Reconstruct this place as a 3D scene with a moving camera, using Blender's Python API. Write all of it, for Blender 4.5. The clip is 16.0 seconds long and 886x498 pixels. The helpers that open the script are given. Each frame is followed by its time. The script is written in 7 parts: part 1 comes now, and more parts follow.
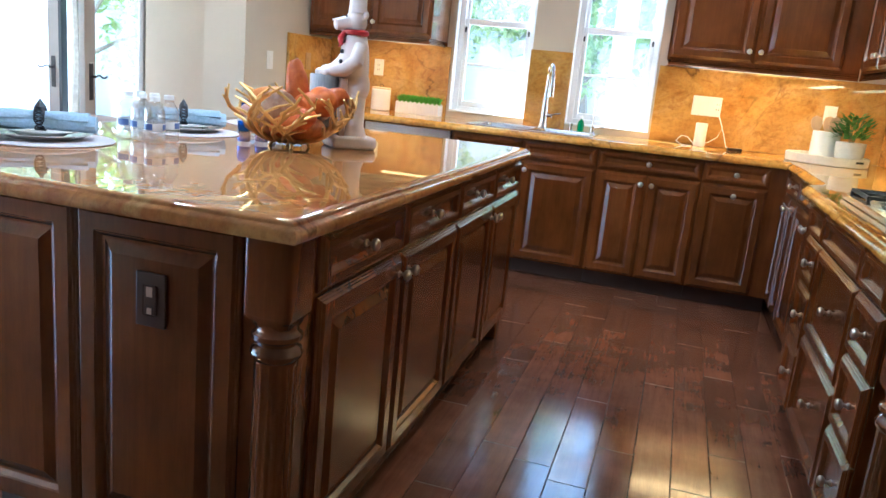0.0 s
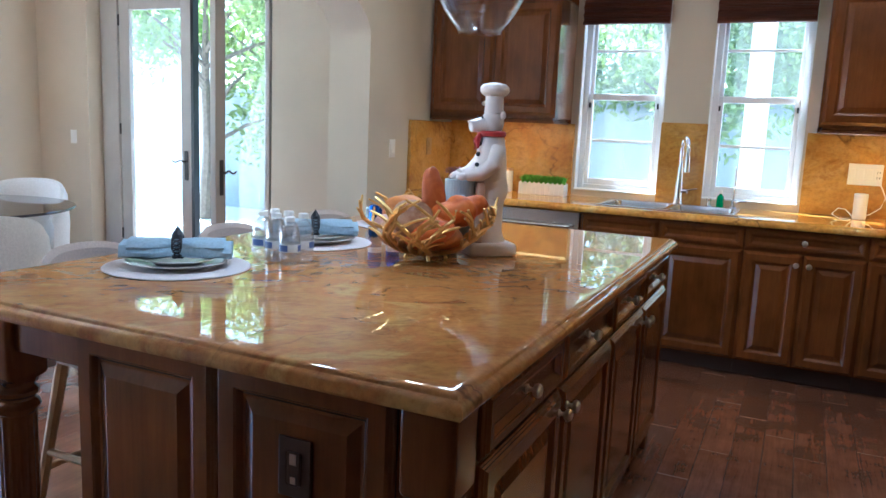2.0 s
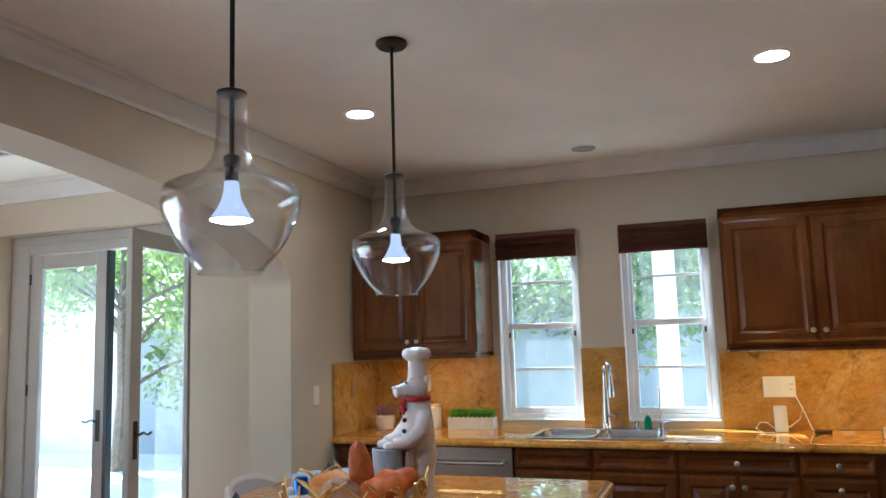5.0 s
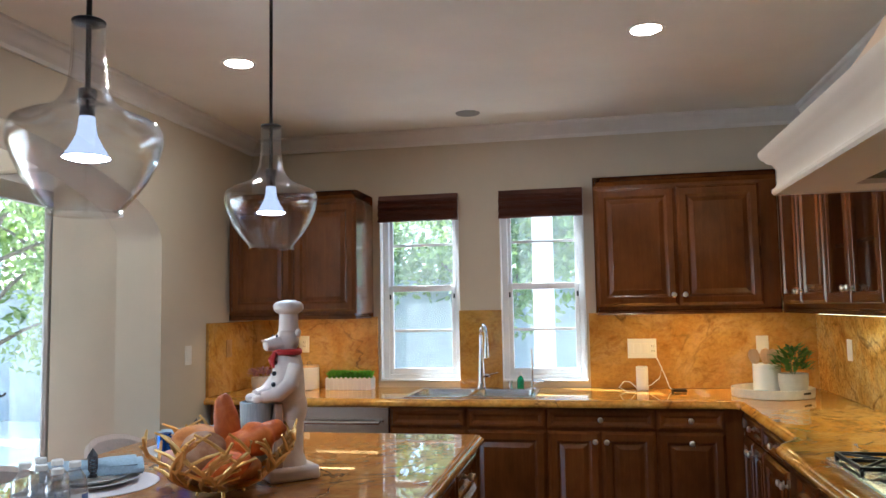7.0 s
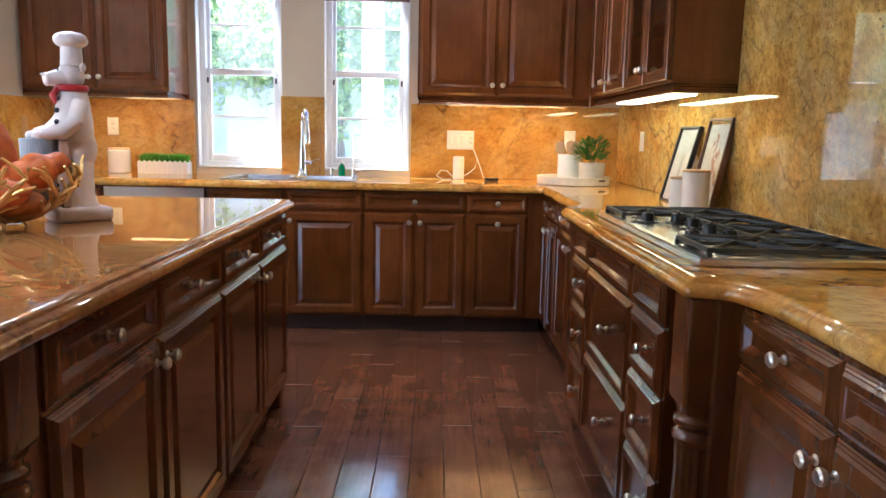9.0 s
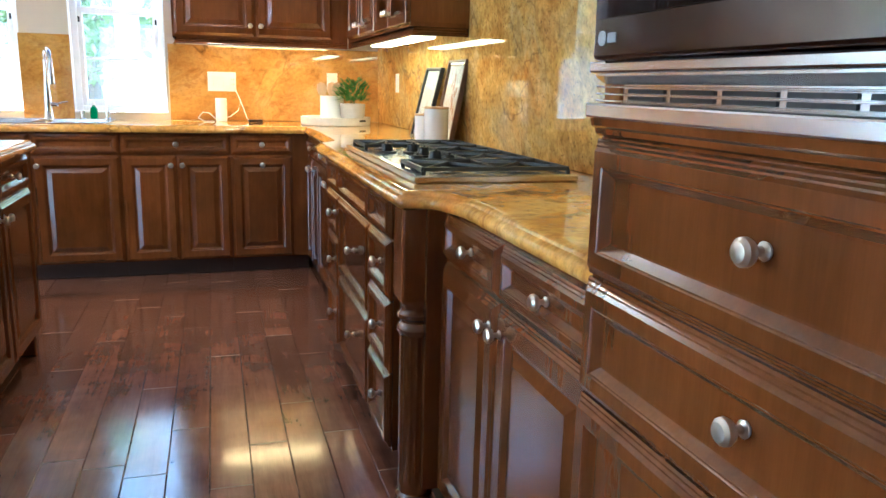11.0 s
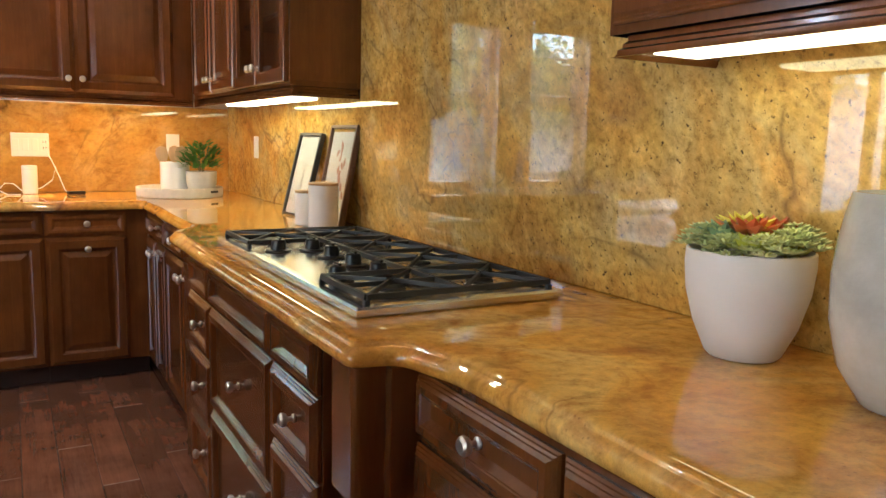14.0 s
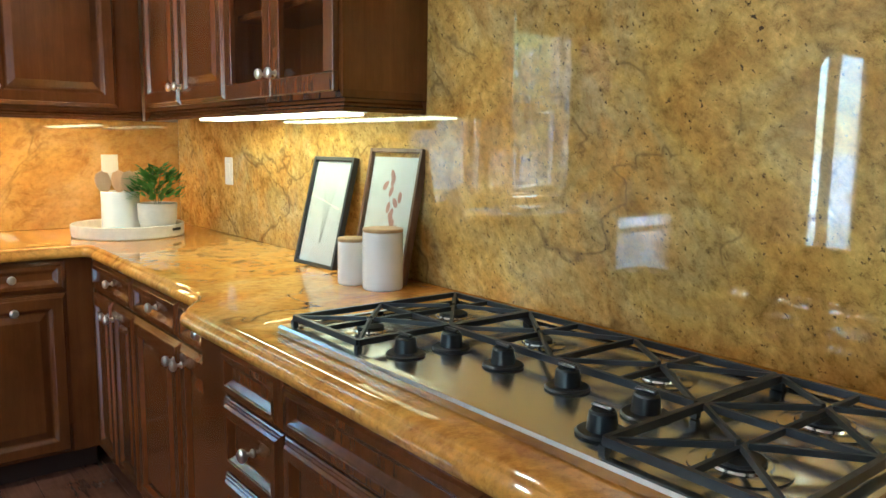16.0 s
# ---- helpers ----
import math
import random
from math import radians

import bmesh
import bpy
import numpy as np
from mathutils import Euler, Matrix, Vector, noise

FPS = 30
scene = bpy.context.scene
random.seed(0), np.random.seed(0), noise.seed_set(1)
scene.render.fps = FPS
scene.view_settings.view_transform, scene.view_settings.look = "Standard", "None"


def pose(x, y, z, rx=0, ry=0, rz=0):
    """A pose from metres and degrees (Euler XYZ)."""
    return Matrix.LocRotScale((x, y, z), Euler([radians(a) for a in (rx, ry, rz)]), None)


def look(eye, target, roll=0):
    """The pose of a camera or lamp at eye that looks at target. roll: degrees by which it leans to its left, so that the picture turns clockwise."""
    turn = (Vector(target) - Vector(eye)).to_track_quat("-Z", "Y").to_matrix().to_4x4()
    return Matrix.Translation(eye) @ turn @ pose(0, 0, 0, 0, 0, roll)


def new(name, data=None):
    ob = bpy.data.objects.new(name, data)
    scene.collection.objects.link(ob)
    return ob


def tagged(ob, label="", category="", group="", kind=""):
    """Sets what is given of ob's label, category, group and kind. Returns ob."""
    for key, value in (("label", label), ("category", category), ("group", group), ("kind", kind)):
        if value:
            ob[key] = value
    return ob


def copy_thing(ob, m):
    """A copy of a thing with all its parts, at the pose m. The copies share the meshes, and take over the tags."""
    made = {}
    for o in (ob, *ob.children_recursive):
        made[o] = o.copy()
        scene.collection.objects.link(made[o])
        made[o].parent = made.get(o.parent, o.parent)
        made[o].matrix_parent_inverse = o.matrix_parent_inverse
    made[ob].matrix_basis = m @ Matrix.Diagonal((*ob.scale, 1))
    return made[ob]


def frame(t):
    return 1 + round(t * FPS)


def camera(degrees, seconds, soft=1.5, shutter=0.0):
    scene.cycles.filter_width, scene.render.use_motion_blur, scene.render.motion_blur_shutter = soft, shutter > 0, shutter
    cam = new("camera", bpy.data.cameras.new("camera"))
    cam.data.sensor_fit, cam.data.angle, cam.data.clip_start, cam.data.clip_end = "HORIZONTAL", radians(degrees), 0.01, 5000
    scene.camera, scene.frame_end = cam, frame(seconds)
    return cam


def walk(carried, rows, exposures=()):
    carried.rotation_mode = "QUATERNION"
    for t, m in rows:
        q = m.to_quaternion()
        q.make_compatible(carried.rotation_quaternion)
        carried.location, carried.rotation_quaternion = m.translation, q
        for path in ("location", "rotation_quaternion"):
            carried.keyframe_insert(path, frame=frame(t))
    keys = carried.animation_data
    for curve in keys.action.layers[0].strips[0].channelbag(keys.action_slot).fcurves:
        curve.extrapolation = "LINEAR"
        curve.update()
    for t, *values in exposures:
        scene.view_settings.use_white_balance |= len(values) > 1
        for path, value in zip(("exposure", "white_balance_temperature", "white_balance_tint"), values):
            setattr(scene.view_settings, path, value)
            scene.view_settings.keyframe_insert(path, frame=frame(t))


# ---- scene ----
cam = camera(60.9, 16.0)
PATH = [
    (0, (0.703, -0.012, 1.209), (0.153, 1.858, 0.76), 5.6),
    (0.5, (0.604, 0.085, 1.226), (-0.11, 1.901, 0.786), 5.0),
    (1, (0.523, 0.158, 1.255), (-0.267, 1.948, 0.843), 4.2),
    (1.5, (0.507, 0.166, 1.29), (-0.341, 1.937, 0.906), 3.1),
    (2, (0.502, 0.17, 1.334), (-0.337, 1.958, 1.019), 2.5),
    (2.5, (0.501, 0.179, 1.39), (-0.308, 1.999, 1.208), 2.0),
    (3, (0.508, 0.164, 1.44), (-0.276, 2.003, 1.391), 1.3),
    (3.5, (0.501, 0.173, 1.476), (-0.257, 2.023, 1.552), 0.4),
    (4, (0.499, 0.176, 1.502), (-0.232, 2.029, 1.674), -0.3),
    (4.2, (0.495, 0.175, 1.507), (-0.224, 2.029, 1.714), -0.7),
    (6.3, (0.513, 0.204, 1.506), (-0.023, 2.114, 1.757), -1.5),
    (6.5, (0.512, 0.2, 1.488), (0.016, 2.124, 1.72), -1.3),
    (7, (0.538, 0.205, 1.459), (0.151, 2.161, 1.614), -1.0),
    (7.5, (0.55, 0.204, 1.424), (0.277, 2.185, 1.48), -0.6),
    (8, (0.573, 0.213, 1.366), (0.42, 2.207, 1.304), -0.0),
    (8.5, (0.608, 0.225, 1.287), (0.542, 2.215, 1.102), 0.7),
    (9, (0.669, 0.173, 1.206), (0.695, 2.15, 0.906), 1.2),
    (9.5, (0.741, 0.086, 1.175), (0.868, 2.045, 0.795), 1.3),
    (10, (0.761, 0.022, 1.16), (1.054, 1.953, 0.732), 1.3),
    (10.2, (0.759, -0.022, 1.169), (1.116, 1.897, 0.732), 1.4),
    (12.3, (0.812, -0.086, 1.173), (1.572, 1.728, 0.811), 1.4),
    (12.5, (0.815, -0.03, 1.172), (1.583, 1.783, 0.821), 1.5),
    (13, (0.821, 0.152, 1.203), (1.611, 1.961, 0.883), 1.7),
    (13.5, (0.789, 0.375, 1.205), (1.647, 2.157, 0.907), 1.6),
    (14, (0.742, 0.625, 1.248), (1.728, 2.342, 0.965), 1.5),
    (14.5, (0.746, 0.887, 1.255), (1.827, 2.547, 0.98), 1.3),
    (15, (0.711, 1.098, 1.314), (1.883, 2.7, 1.073), 1.3),
    (15.5, (0.639, 1.31, 1.327), (1.869, 2.869, 1.086), 0.8),
    (16, (0.598, 1.577, 1.312), (1.833, 3.127, 1.039), 0.8),
]
EXPOSURES = [(0, 3.25, 4850, 0), (1.5, 2.78, 4750, 0), (2.5, 2.40, 4950, 0), (3.5, 2.12, 5050, -2), (6.5, 2.20, 5250, 2), (7.5, 2.40, 5350, 4), (8.5, 2.75, 5350, 12), (10, 3.32, 4720, -2), (12.5, 3.60, 4850, 0), (13.5, 3.25, 4850, -1), (14, 2.96, 5600, 6), (15, 2.92, 4950, -1), (16, 3.10, 4680, -8)]
walk(cam, [(t, look(eye, target, roll)) for t, eye, target, roll in PATH], EXPOSURES)

# ---- world, sun, exposure ----
world = bpy.data.worlds.new("world")
scene.world = world
world.use_nodes = True
wn = world.node_tree.nodes
sky = wn.new("ShaderNodeTexSky")
sky.sky_type = 'NISHITA'
sky.sun_disc = False
sky.sun_elevation = radians(46.9)
sky.sun_rotation = radians(302)
wn["Background"].inputs[1].default_value = 0.15
world.node_tree.links.new(sky.outputs[0], wn["Background"].inputs[0])
sun = new("sun", bpy.data.lights.new("sun", 'SUN'))
sun.data.energy, sun.data.angle, sun.data.color = 5.0, radians(0.5), (1.0, 0.95, 0.87)
sun.matrix_world = look((-5.8, 3.6, 7.3), (0, 0, 0))


# ---- materials ----
def material(name, rough=0.5, metal=0.0, color=(0.5, 0.5, 0.5)):
    m = bpy.data.materials.new(name)
    m.use_nodes = True
    n = m.node_tree.nodes
    b = n["Principled BSDF"]
    b.inputs["Base Color"].default_value = (*color, 1)
    b.inputs["Roughness"].default_value = rough
    b.inputs["Metallic"].default_value = metal
    return m, n, m.node_tree.links, b


def coords(n, l, scale=(1, 1, 1), rot=(0, 0, 0), world_space=True):
    mp = n.new("ShaderNodeMapping")
    mp.inputs["Scale"].default_value = scale
    mp.inputs["Rotation"].default_value = rot
    if world_space:
        g = n.new("ShaderNodeNewGeometry")
        l.new(g.outputs["Position"], mp.inputs[0])
    else:
        g = n.new("ShaderNodeTexCoord")
        l.new(g.outputs["Object"], mp.inputs[0])
    return mp


def noise_tex(n, l, mp, scale, detail=4.0, rough=0.55, dist=0.0):
    t = n.new("ShaderNodeTexNoise")
    t.inputs["Scale"].default_value = scale
    t.inputs["Detail"].default_value = detail
    t.inputs["Roughness"].default_value = rough
    t.inputs["Distortion"].default_value = dist
    l.new(mp.outputs[0], t.inputs["Vector"])
    return t


def ramp(n, l, src, stops):
    r = n.new("ShaderNodeValToRGB")
    e = r.color_ramp.elements
    while len(e) < len(stops):
        e.new(0.5)
    for el, (p, c) in zip(e, stops):
        el.position = p
        el.color = (*c, 1) if len(c) == 3 else c
    l.new(src, r.inputs[0])
    return r


def mix(n, l, fac, a, b, mode='MIX'):
    m = n.new("ShaderNodeMix")
    m.data_type = 'RGBA'
    m.blend_type = mode
    for sock, v in ((m.inputs[0], fac), (m.inputs[6], a), (m.inputs[7], b)):
        if isinstance(v, (int, float)):
            sock.default_value = v
        elif isinstance(v, tuple):
            sock.default_value = (*v, 1)
        else:
            l.new(v, sock)
    return m.outputs[2]


def bump(n, l, b, h, strength=0.2, dist=0.002):
    bp = n.new("ShaderNodeBump")
    bp.inputs["Strength"].default_value = strength
    bp.inputs["Distance"].default_value = dist
    l.new(h, bp.inputs["Height"])
    l.new(bp.outputs[0], b.inputs["Normal"])


def rough_from(n, l, b, src, lo, hi):
    r = n.new("ShaderNodeMapRange")
    r.inputs[3].default_value, r.inputs[4].default_value = lo, hi
    l.new(src, r.inputs[0])
    l.new(r.outputs[0], b.inputs["Roughness"])


def wood(name, dark, light, grain_axis='z', rough=(0.22, 0.38), coat=0.4, gs=1.0, spec=0.4, wave=0.0, tone=(0.85, 1.15)):
    m, n, l, b = material(name)
    stretch = {'z': (14, 14, 0.9), 'x': (0.9, 14, 14), 'y': (14, 0.9, 14)}[grain_axis]
    mp = coords(n, l, stretch)
    info = n.new("ShaderNodeObjectInfo")
    off = n.new("ShaderNodeVectorMath")
    off.operation = 'SCALE'
    comb = n.new("ShaderNodeCombineXYZ")
    for i in range(3):
        l.new(info.outputs["Random"], comb.inputs[i])
    l.new(comb.outputs[0], off.inputs[0])
    off.inputs[3].default_value = 37.0
    l.new(off.outputs[0], mp.inputs["Location"])
    g1 = noise_tex(n, l, mp, 3.2 * gs, 6, 0.62, 0.6)
    g2 = noise_tex(n, l, mp, 22 * gs, 3, 0.6)
    cl = coords(n, l, (1.5, 1.5, 1.0))
    blot = noise_tex(n, l, cl, 3.6, 4)
    c = ramp(n, l, g1.outputs[0], ((0.28, dark), (0.72, light))).outputs[0]
    c = mix(n, l, 0.22, c, ramp(n, l, g2.outputs[0], ((0.35, dark), (0.65, light))).outputs[0])
    blotch = ramp(n, l, blot.outputs[0], ((0.3, (0.68, 0.66, 0.62)), (0.7, (1.22, 1.20, 1.16)))).outputs[0]
    c = mix(n, l, 1.0, c, blotch, 'MULTIPLY')
    vr = n.new("ShaderNodeMapRange")
    vr.inputs[3].default_value, vr.inputs[4].default_value = tone
    l.new(info.outputs["Random"], vr.inputs[0])
    vv = n.new("ShaderNodeCombineColor")
    for i in range(3):
        l.new(vr.outputs[0], vv.inputs[i])
    c = mix(n, l, 1.0, c, vv.outputs[0], 'MULTIPLY')
    l.new(c, b.inputs["Base Color"])
    rough_from(n, l, b, blot.outputs[0], *rough)
    b.inputs["Specular IOR Level"].default_value = spec
    b.inputs["Coat Weight"].default_value = coat
    b.inputs["Coat Roughness"].default_value = 0.09
    if wave:
        wv = noise_tex(n, l, coords(n, l, (1.0, 0.55, 1)), 13, 3)
        bump(n, l, b, wv.outputs[0], 0.45, 0.0022)
    else:
        bump(n, l, b, g2.outputs[0], 0.08, 0.001)
    return m


def granite(name, stops, rust=(0.30, 0.10, 0.035), vein=(0.06, 0.035, 0.022), dirx=(1.0, 1.0, 1.0), rot=(0, 0, 0.5), speck=0.5, vein_width=0.010, grainy=0.6):
    m, n, l, b = material(name, 0.07)
    turn = coords(n, l, (1, 1, 1), rot)
    mp = n.new("ShaderNodeMapping")
    mp.inputs["Scale"].default_value = dirx
    l.new(turn.outputs[0], mp.inputs[0])
    cloud = noise_tex(n, l, mp, 2.2, 7, 0.6, 1.3)
    fine = noise_tex(n, l, mp, 38, 6, 0.76)
    mid = noise_tex(n, l, mp, 9, 6, 0.65, 0.9)
    c = ramp(n, l, cloud.outputs[0], stops).outputs[0]
    grain = ramp(n, l, fine.outputs[0], ((0.32, (0.62, 0.56, 0.5)), (0.5, (1, 1, 1)), (0.7, (1.3, 1.25, 1.12)))).outputs[0]
    c = mix(n, l, grainy, c, mix(n, l, 1.0, c, grain, 'MULTIPLY'))
    patchy = ramp(n, l, mid.outputs[0], ((0.52, (0, 0, 0)), (0.72, (1, 1, 1)))).outputs[0]
    sep = n.new("ShaderNodeSeparateColor")
    l.new(patchy, sep.inputs[0])
    half = n.new("ShaderNodeMath")
    half.operation = 'MULTIPLY'
    half.inputs[1].default_value = 0.75
    l.new(sep.outputs[0], half.inputs[0])
    c = mix(n, l, half.outputs[0], c, rust)
    # long wandering veins
    vn = noise_tex(n, l, mp, 1.5, 4, 0.5, 1.0)
    d = n.new("ShaderNodeMath")
    d.operation = 'SUBTRACT'
    d.inputs[1].default_value = 0.5
    l.new(vn.outputs[0], d.inputs[0])
    a = n.new("ShaderNodeMath")
    a.operation = 'ABSOLUTE'
    l.new(d.outputs[0], a.inputs[0])
    line = ramp(n, l, a.outputs[0], ((0.0, (1, 1, 1)), (vein_width, (0, 0, 0)))).outputs[0]
    drift = noise_tex(n, l, mp, 1.1, 2)
    gate = ramp(n, l, drift.outputs[0], ((0.47, (0, 0, 0)), (0.60, (1, 1, 1)))).outputs[0]
    lf = mix(n, l, 1.0, line, gate, 'MULTIPLY')
    s2 = n.new("ShaderNodeSeparateColor")
    l.new(lf, s2.inputs[0])
    h2 = n.new("ShaderNodeMath")
    h2.operation = 'MULTIPLY'
    h2.inputs[1].default_value = 0.7
    l.new(s2.outputs[0], h2.inputs[0])
    c = mix(n, l, h2.outputs[0], c, vein)
    # dark mineral specks
    vo = n.new("ShaderNodeTexVoronoi")
    vo.inputs["Scale"].default_value = 85
    l.new(mp.outputs[0], vo.inputs["Vector"])
    sp = ramp(n, l, vo.outputs["Distance"], ((0.0, (1, 1, 1)), (0.24, (0, 0, 0)))).outputs[0]
    spg = ramp(n, l, mid.outputs[0], ((0.5, (0, 0, 0)), (0.62, (1, 1, 1)))).outputs[0]
    sf = mix(n, l, 1.0, sp, spg, 'MULTIPLY')
    s3 = n.new("ShaderNodeSeparateColor")
    l.new(sf, s3.inputs[0])
    h3 = n.new("ShaderNodeMath")
    h3.operation = 'MULTIPLY'
    h3.inputs[1].default_value = speck
    l.new(s3.outputs[0], h3.inputs[0])
    c = mix(n, l, h3.outputs[0], c, vein)
    l.new(c, b.inputs["Base Color"])
    rough_from(n, l, b, fine.outputs[0], 0.012, 0.035)
    b.inputs["IOR"].default_value = 1.75
    return m


def mottled_granite(name):
    m, n, l, b = material(name, 0.03)
    turn = coords(n, l, (1, 1, 1), (-0.75, 0.0, 0.0))
    mp = n.new("ShaderNodeMapping")
    mp.inputs["Scale"].default_value = (1.0, 0.80, 1.15)
    l.new(turn.outputs[0], mp.inputs[0])
    cloud = noise_tex(n, l, mp, 2.0, 5, 0.6, 1.0)
    mott = noise_tex(n, l, mp, 8, 8, 0.68, 0.9)
    grit = noise_tex(n, l, mp, 46, 6, 0.76, 0.3)
    fleck = noise_tex(n, l, mp, 95, 3, 0.6)
    c = ramp(n, l, cloud.outputs[0], ((0.26, (0.34, 0.158, 0.030)), (0.40, (0.52, 0.285, 0.058)), (0.50, (0.57, 0.36, 0.088)), (0.58, (0.50, 0.345, 0.118)), (0.68, (0.58, 0.32, 0.070)), (0.80, (0.40, 0.18, 0.034)))).outputs[0]
    tone = ramp(n, l, mott.outputs[0], ((0.30, (0.62, 0.54, 0.46)), (0.44, (0.90, 0.86, 0.80)), (0.54, (1.04, 1.03, 1.0)), (0.70, (1.30, 1.36, 1.6)))).outputs[0]
    c = mix(n, l, 1.0, c, tone, 'MULTIPLY')
    tone2 = ramp(n, l, grit.outputs[0], ((0.32, (0.42, 0.38, 0.33)), (0.46, (0.94, 0.93, 0.91)), (0.68, (1.4, 1.4, 1.45)))).outputs[0]
    c = mix(n, l, 0.85, c, mix(n, l, 1.0, c, tone2, 'MULTIPLY'))

    def amount(src, lo, hi, top):
        r = n.new("ShaderNodeMapRange")
        r.inputs[1].default_value, r.inputs[2].default_value = lo, hi
        r.inputs[3].default_value, r.inputs[4].default_value = 0.0, top
        l.new(src, r.inputs[0])
        return r.outputs[0]

    def times(a, b2):
        k = n.new("ShaderNodeMath")
        k.operation = 'MULTIPLY'
        l.new(a, k.inputs[0])
        l.new(b2, k.inputs[1])
        return k.outputs[0]

    # dark flecks in loose drifts
    c = mix(n, l, times(amount(fleck.outputs[0], 0.62, 0.69, 0.9), amount(mott.outputs[0], 0.40, 0.52, 1.0)), c, (0.035, 0.022, 0.014))
    # wandering brown veins
    vn = noise_tex(n, l, mp, 1.3, 4, 0.52, 1.0)
    d = n.new("ShaderNodeMath")
    d.operation = 'SUBTRACT'
    d.inputs[1].default_value = 0.5
    l.new(vn.outputs[0], d.inputs[0])
    a = n.new("ShaderNodeMath")
    a.operation = 'ABSOLUTE'
    l.new(d.outputs[0], a.inputs[0])
    c = mix(n, l, times(amount(a.outputs[0], 0.010, 0.0, 0.55), amount(cloud.outputs[0], 0.46, 0.56, 1.0)), c, (0.07, 0.035, 0.018))
    l.new(c, b.inputs["Base Color"])
    rough_from(n, l, b, grit.outputs[0], 0.008, 0.03)
    b.inputs["IOR"].default_value = 1.8
    return m


def plaster(name, color, rough=0.85, var=0.06):
    m, n, l, b = material(name, rough)
    mp = coords(n, l)
    big = noise_tex(n, l, mp, 1.3, 4)
    fine = noise_tex(n, l, mp, 130, 3)
    lo = tuple(c * (1 - var) for c in color)
    hi = tuple(min(1, c * (1 + var)) for c in color)
    l.new(ramp(n, l, big.outputs[0], ((0.3, lo), (0.7, hi))).outputs[0], b.inputs["Base Color"])
    bump(n, l, b, fine.outputs[0], 0.12, 0.002)
    return m


def metal(name, color, rough=0.25, brushed=None):
    m, n, l, b = material(name, rough, 1.0, color)
    mp = coords(n, l, brushed or (1, 1, 1))
    t = noise_tex(n, l, mp, 60 if brushed else 9, 3)
    rough_from(n, l, b, t.outputs[0], rough * 0.7, rough * 1.4)
    return m


def plain(name, color, rough=0.5, var=0.08, scale=14, relief=0.1):
    m, n, l, b = material(name, rough)
    mp = coords(n, l)
    t = noise_tex(n, l, mp, scale, 5)
    lo = tuple(c * (1 - var) for c in color)
    hi = tuple(min(1, c * (1 + var)) for c in color)
    l.new(ramp(n, l, t.outputs[0], ((0.3, lo), (0.7, hi))).outputs[0], b.inputs["Base Color"])
    rough_from(n, l, b, t.outputs[0], rough * 0.85, min(1, rough * 1.15))
    if relief:
        bump(n, l, b, t.outputs[0], relief, 0.003)
    return m


def glow(name, color, strength):
    m = bpy.data.materials.new(name)
    m.use_nodes = True
    n = m.node_tree.nodes
    n.remove(n["Principled BSDF"])
    e = n.new("ShaderNodeEmission")
    e.inputs[0].default_value = (*color, 1)
    e.inputs[1].default_value = strength
    m.node_tree.links.new(e.outputs[0], n["Material Output"].inputs[0])
    return m


def thin_glass(name, tint=(0.97, 0.98, 0.98), ior=1.45, rough=0.0, low=0.04, haze=0.0, edge=4.0):
    m = bpy.data.materials.new(name)
    m.use_nodes = True
    n, l = m.node_tree.nodes, m.node_tree.links
    n.remove(n["Principled BSDF"])
    tr = n.new("ShaderNodeBsdfTransparent")
    tr.inputs[0].default_value = (*tint, 1)
    gl = n.new("ShaderNodeBsdfGlossy")
    gl.inputs["Roughness"].default_value = rough
    lw = n.new("ShaderNodeLayerWeight")
    lw.inputs[0].default_value = 0.5
    pw = n.new("ShaderNodeMath")
    pw.operation = 'POWER'
    pw.inputs[1].default_value = edge
    l.new(lw.outputs["Facing"], pw.inputs[0])
    fr = n.new("ShaderNodeMath")
    fr.operation = 'MULTIPLY_ADD'
    fr.inputs[1].default_value, fr.inputs[2].default_value = ior - 0.9, low
    l.new(pw.outputs[0], fr.inputs[0])
    mx = n.new("ShaderNodeMixShader")
    l.new(fr.outputs[0], mx.inputs[0])
    l.new(tr.outputs[0], mx.inputs[1])
    l.new(gl.outputs[0], mx.inputs[2])
    if haze:
        # an uneven white film that paints glare haze over the view outdoors
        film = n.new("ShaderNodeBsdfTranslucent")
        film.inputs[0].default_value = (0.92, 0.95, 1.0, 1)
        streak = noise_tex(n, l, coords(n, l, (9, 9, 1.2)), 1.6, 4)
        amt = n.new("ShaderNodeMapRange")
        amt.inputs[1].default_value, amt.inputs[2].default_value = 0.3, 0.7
        amt.inputs[3].default_value, amt.inputs[4].default_value = haze * 0.55, haze * 1.45
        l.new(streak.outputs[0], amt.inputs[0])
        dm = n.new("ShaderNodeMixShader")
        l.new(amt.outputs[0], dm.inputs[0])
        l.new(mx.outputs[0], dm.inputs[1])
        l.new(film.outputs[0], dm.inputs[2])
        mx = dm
    l.new(mx.outputs[0], n["Material Output"].inputs[0])
    return m


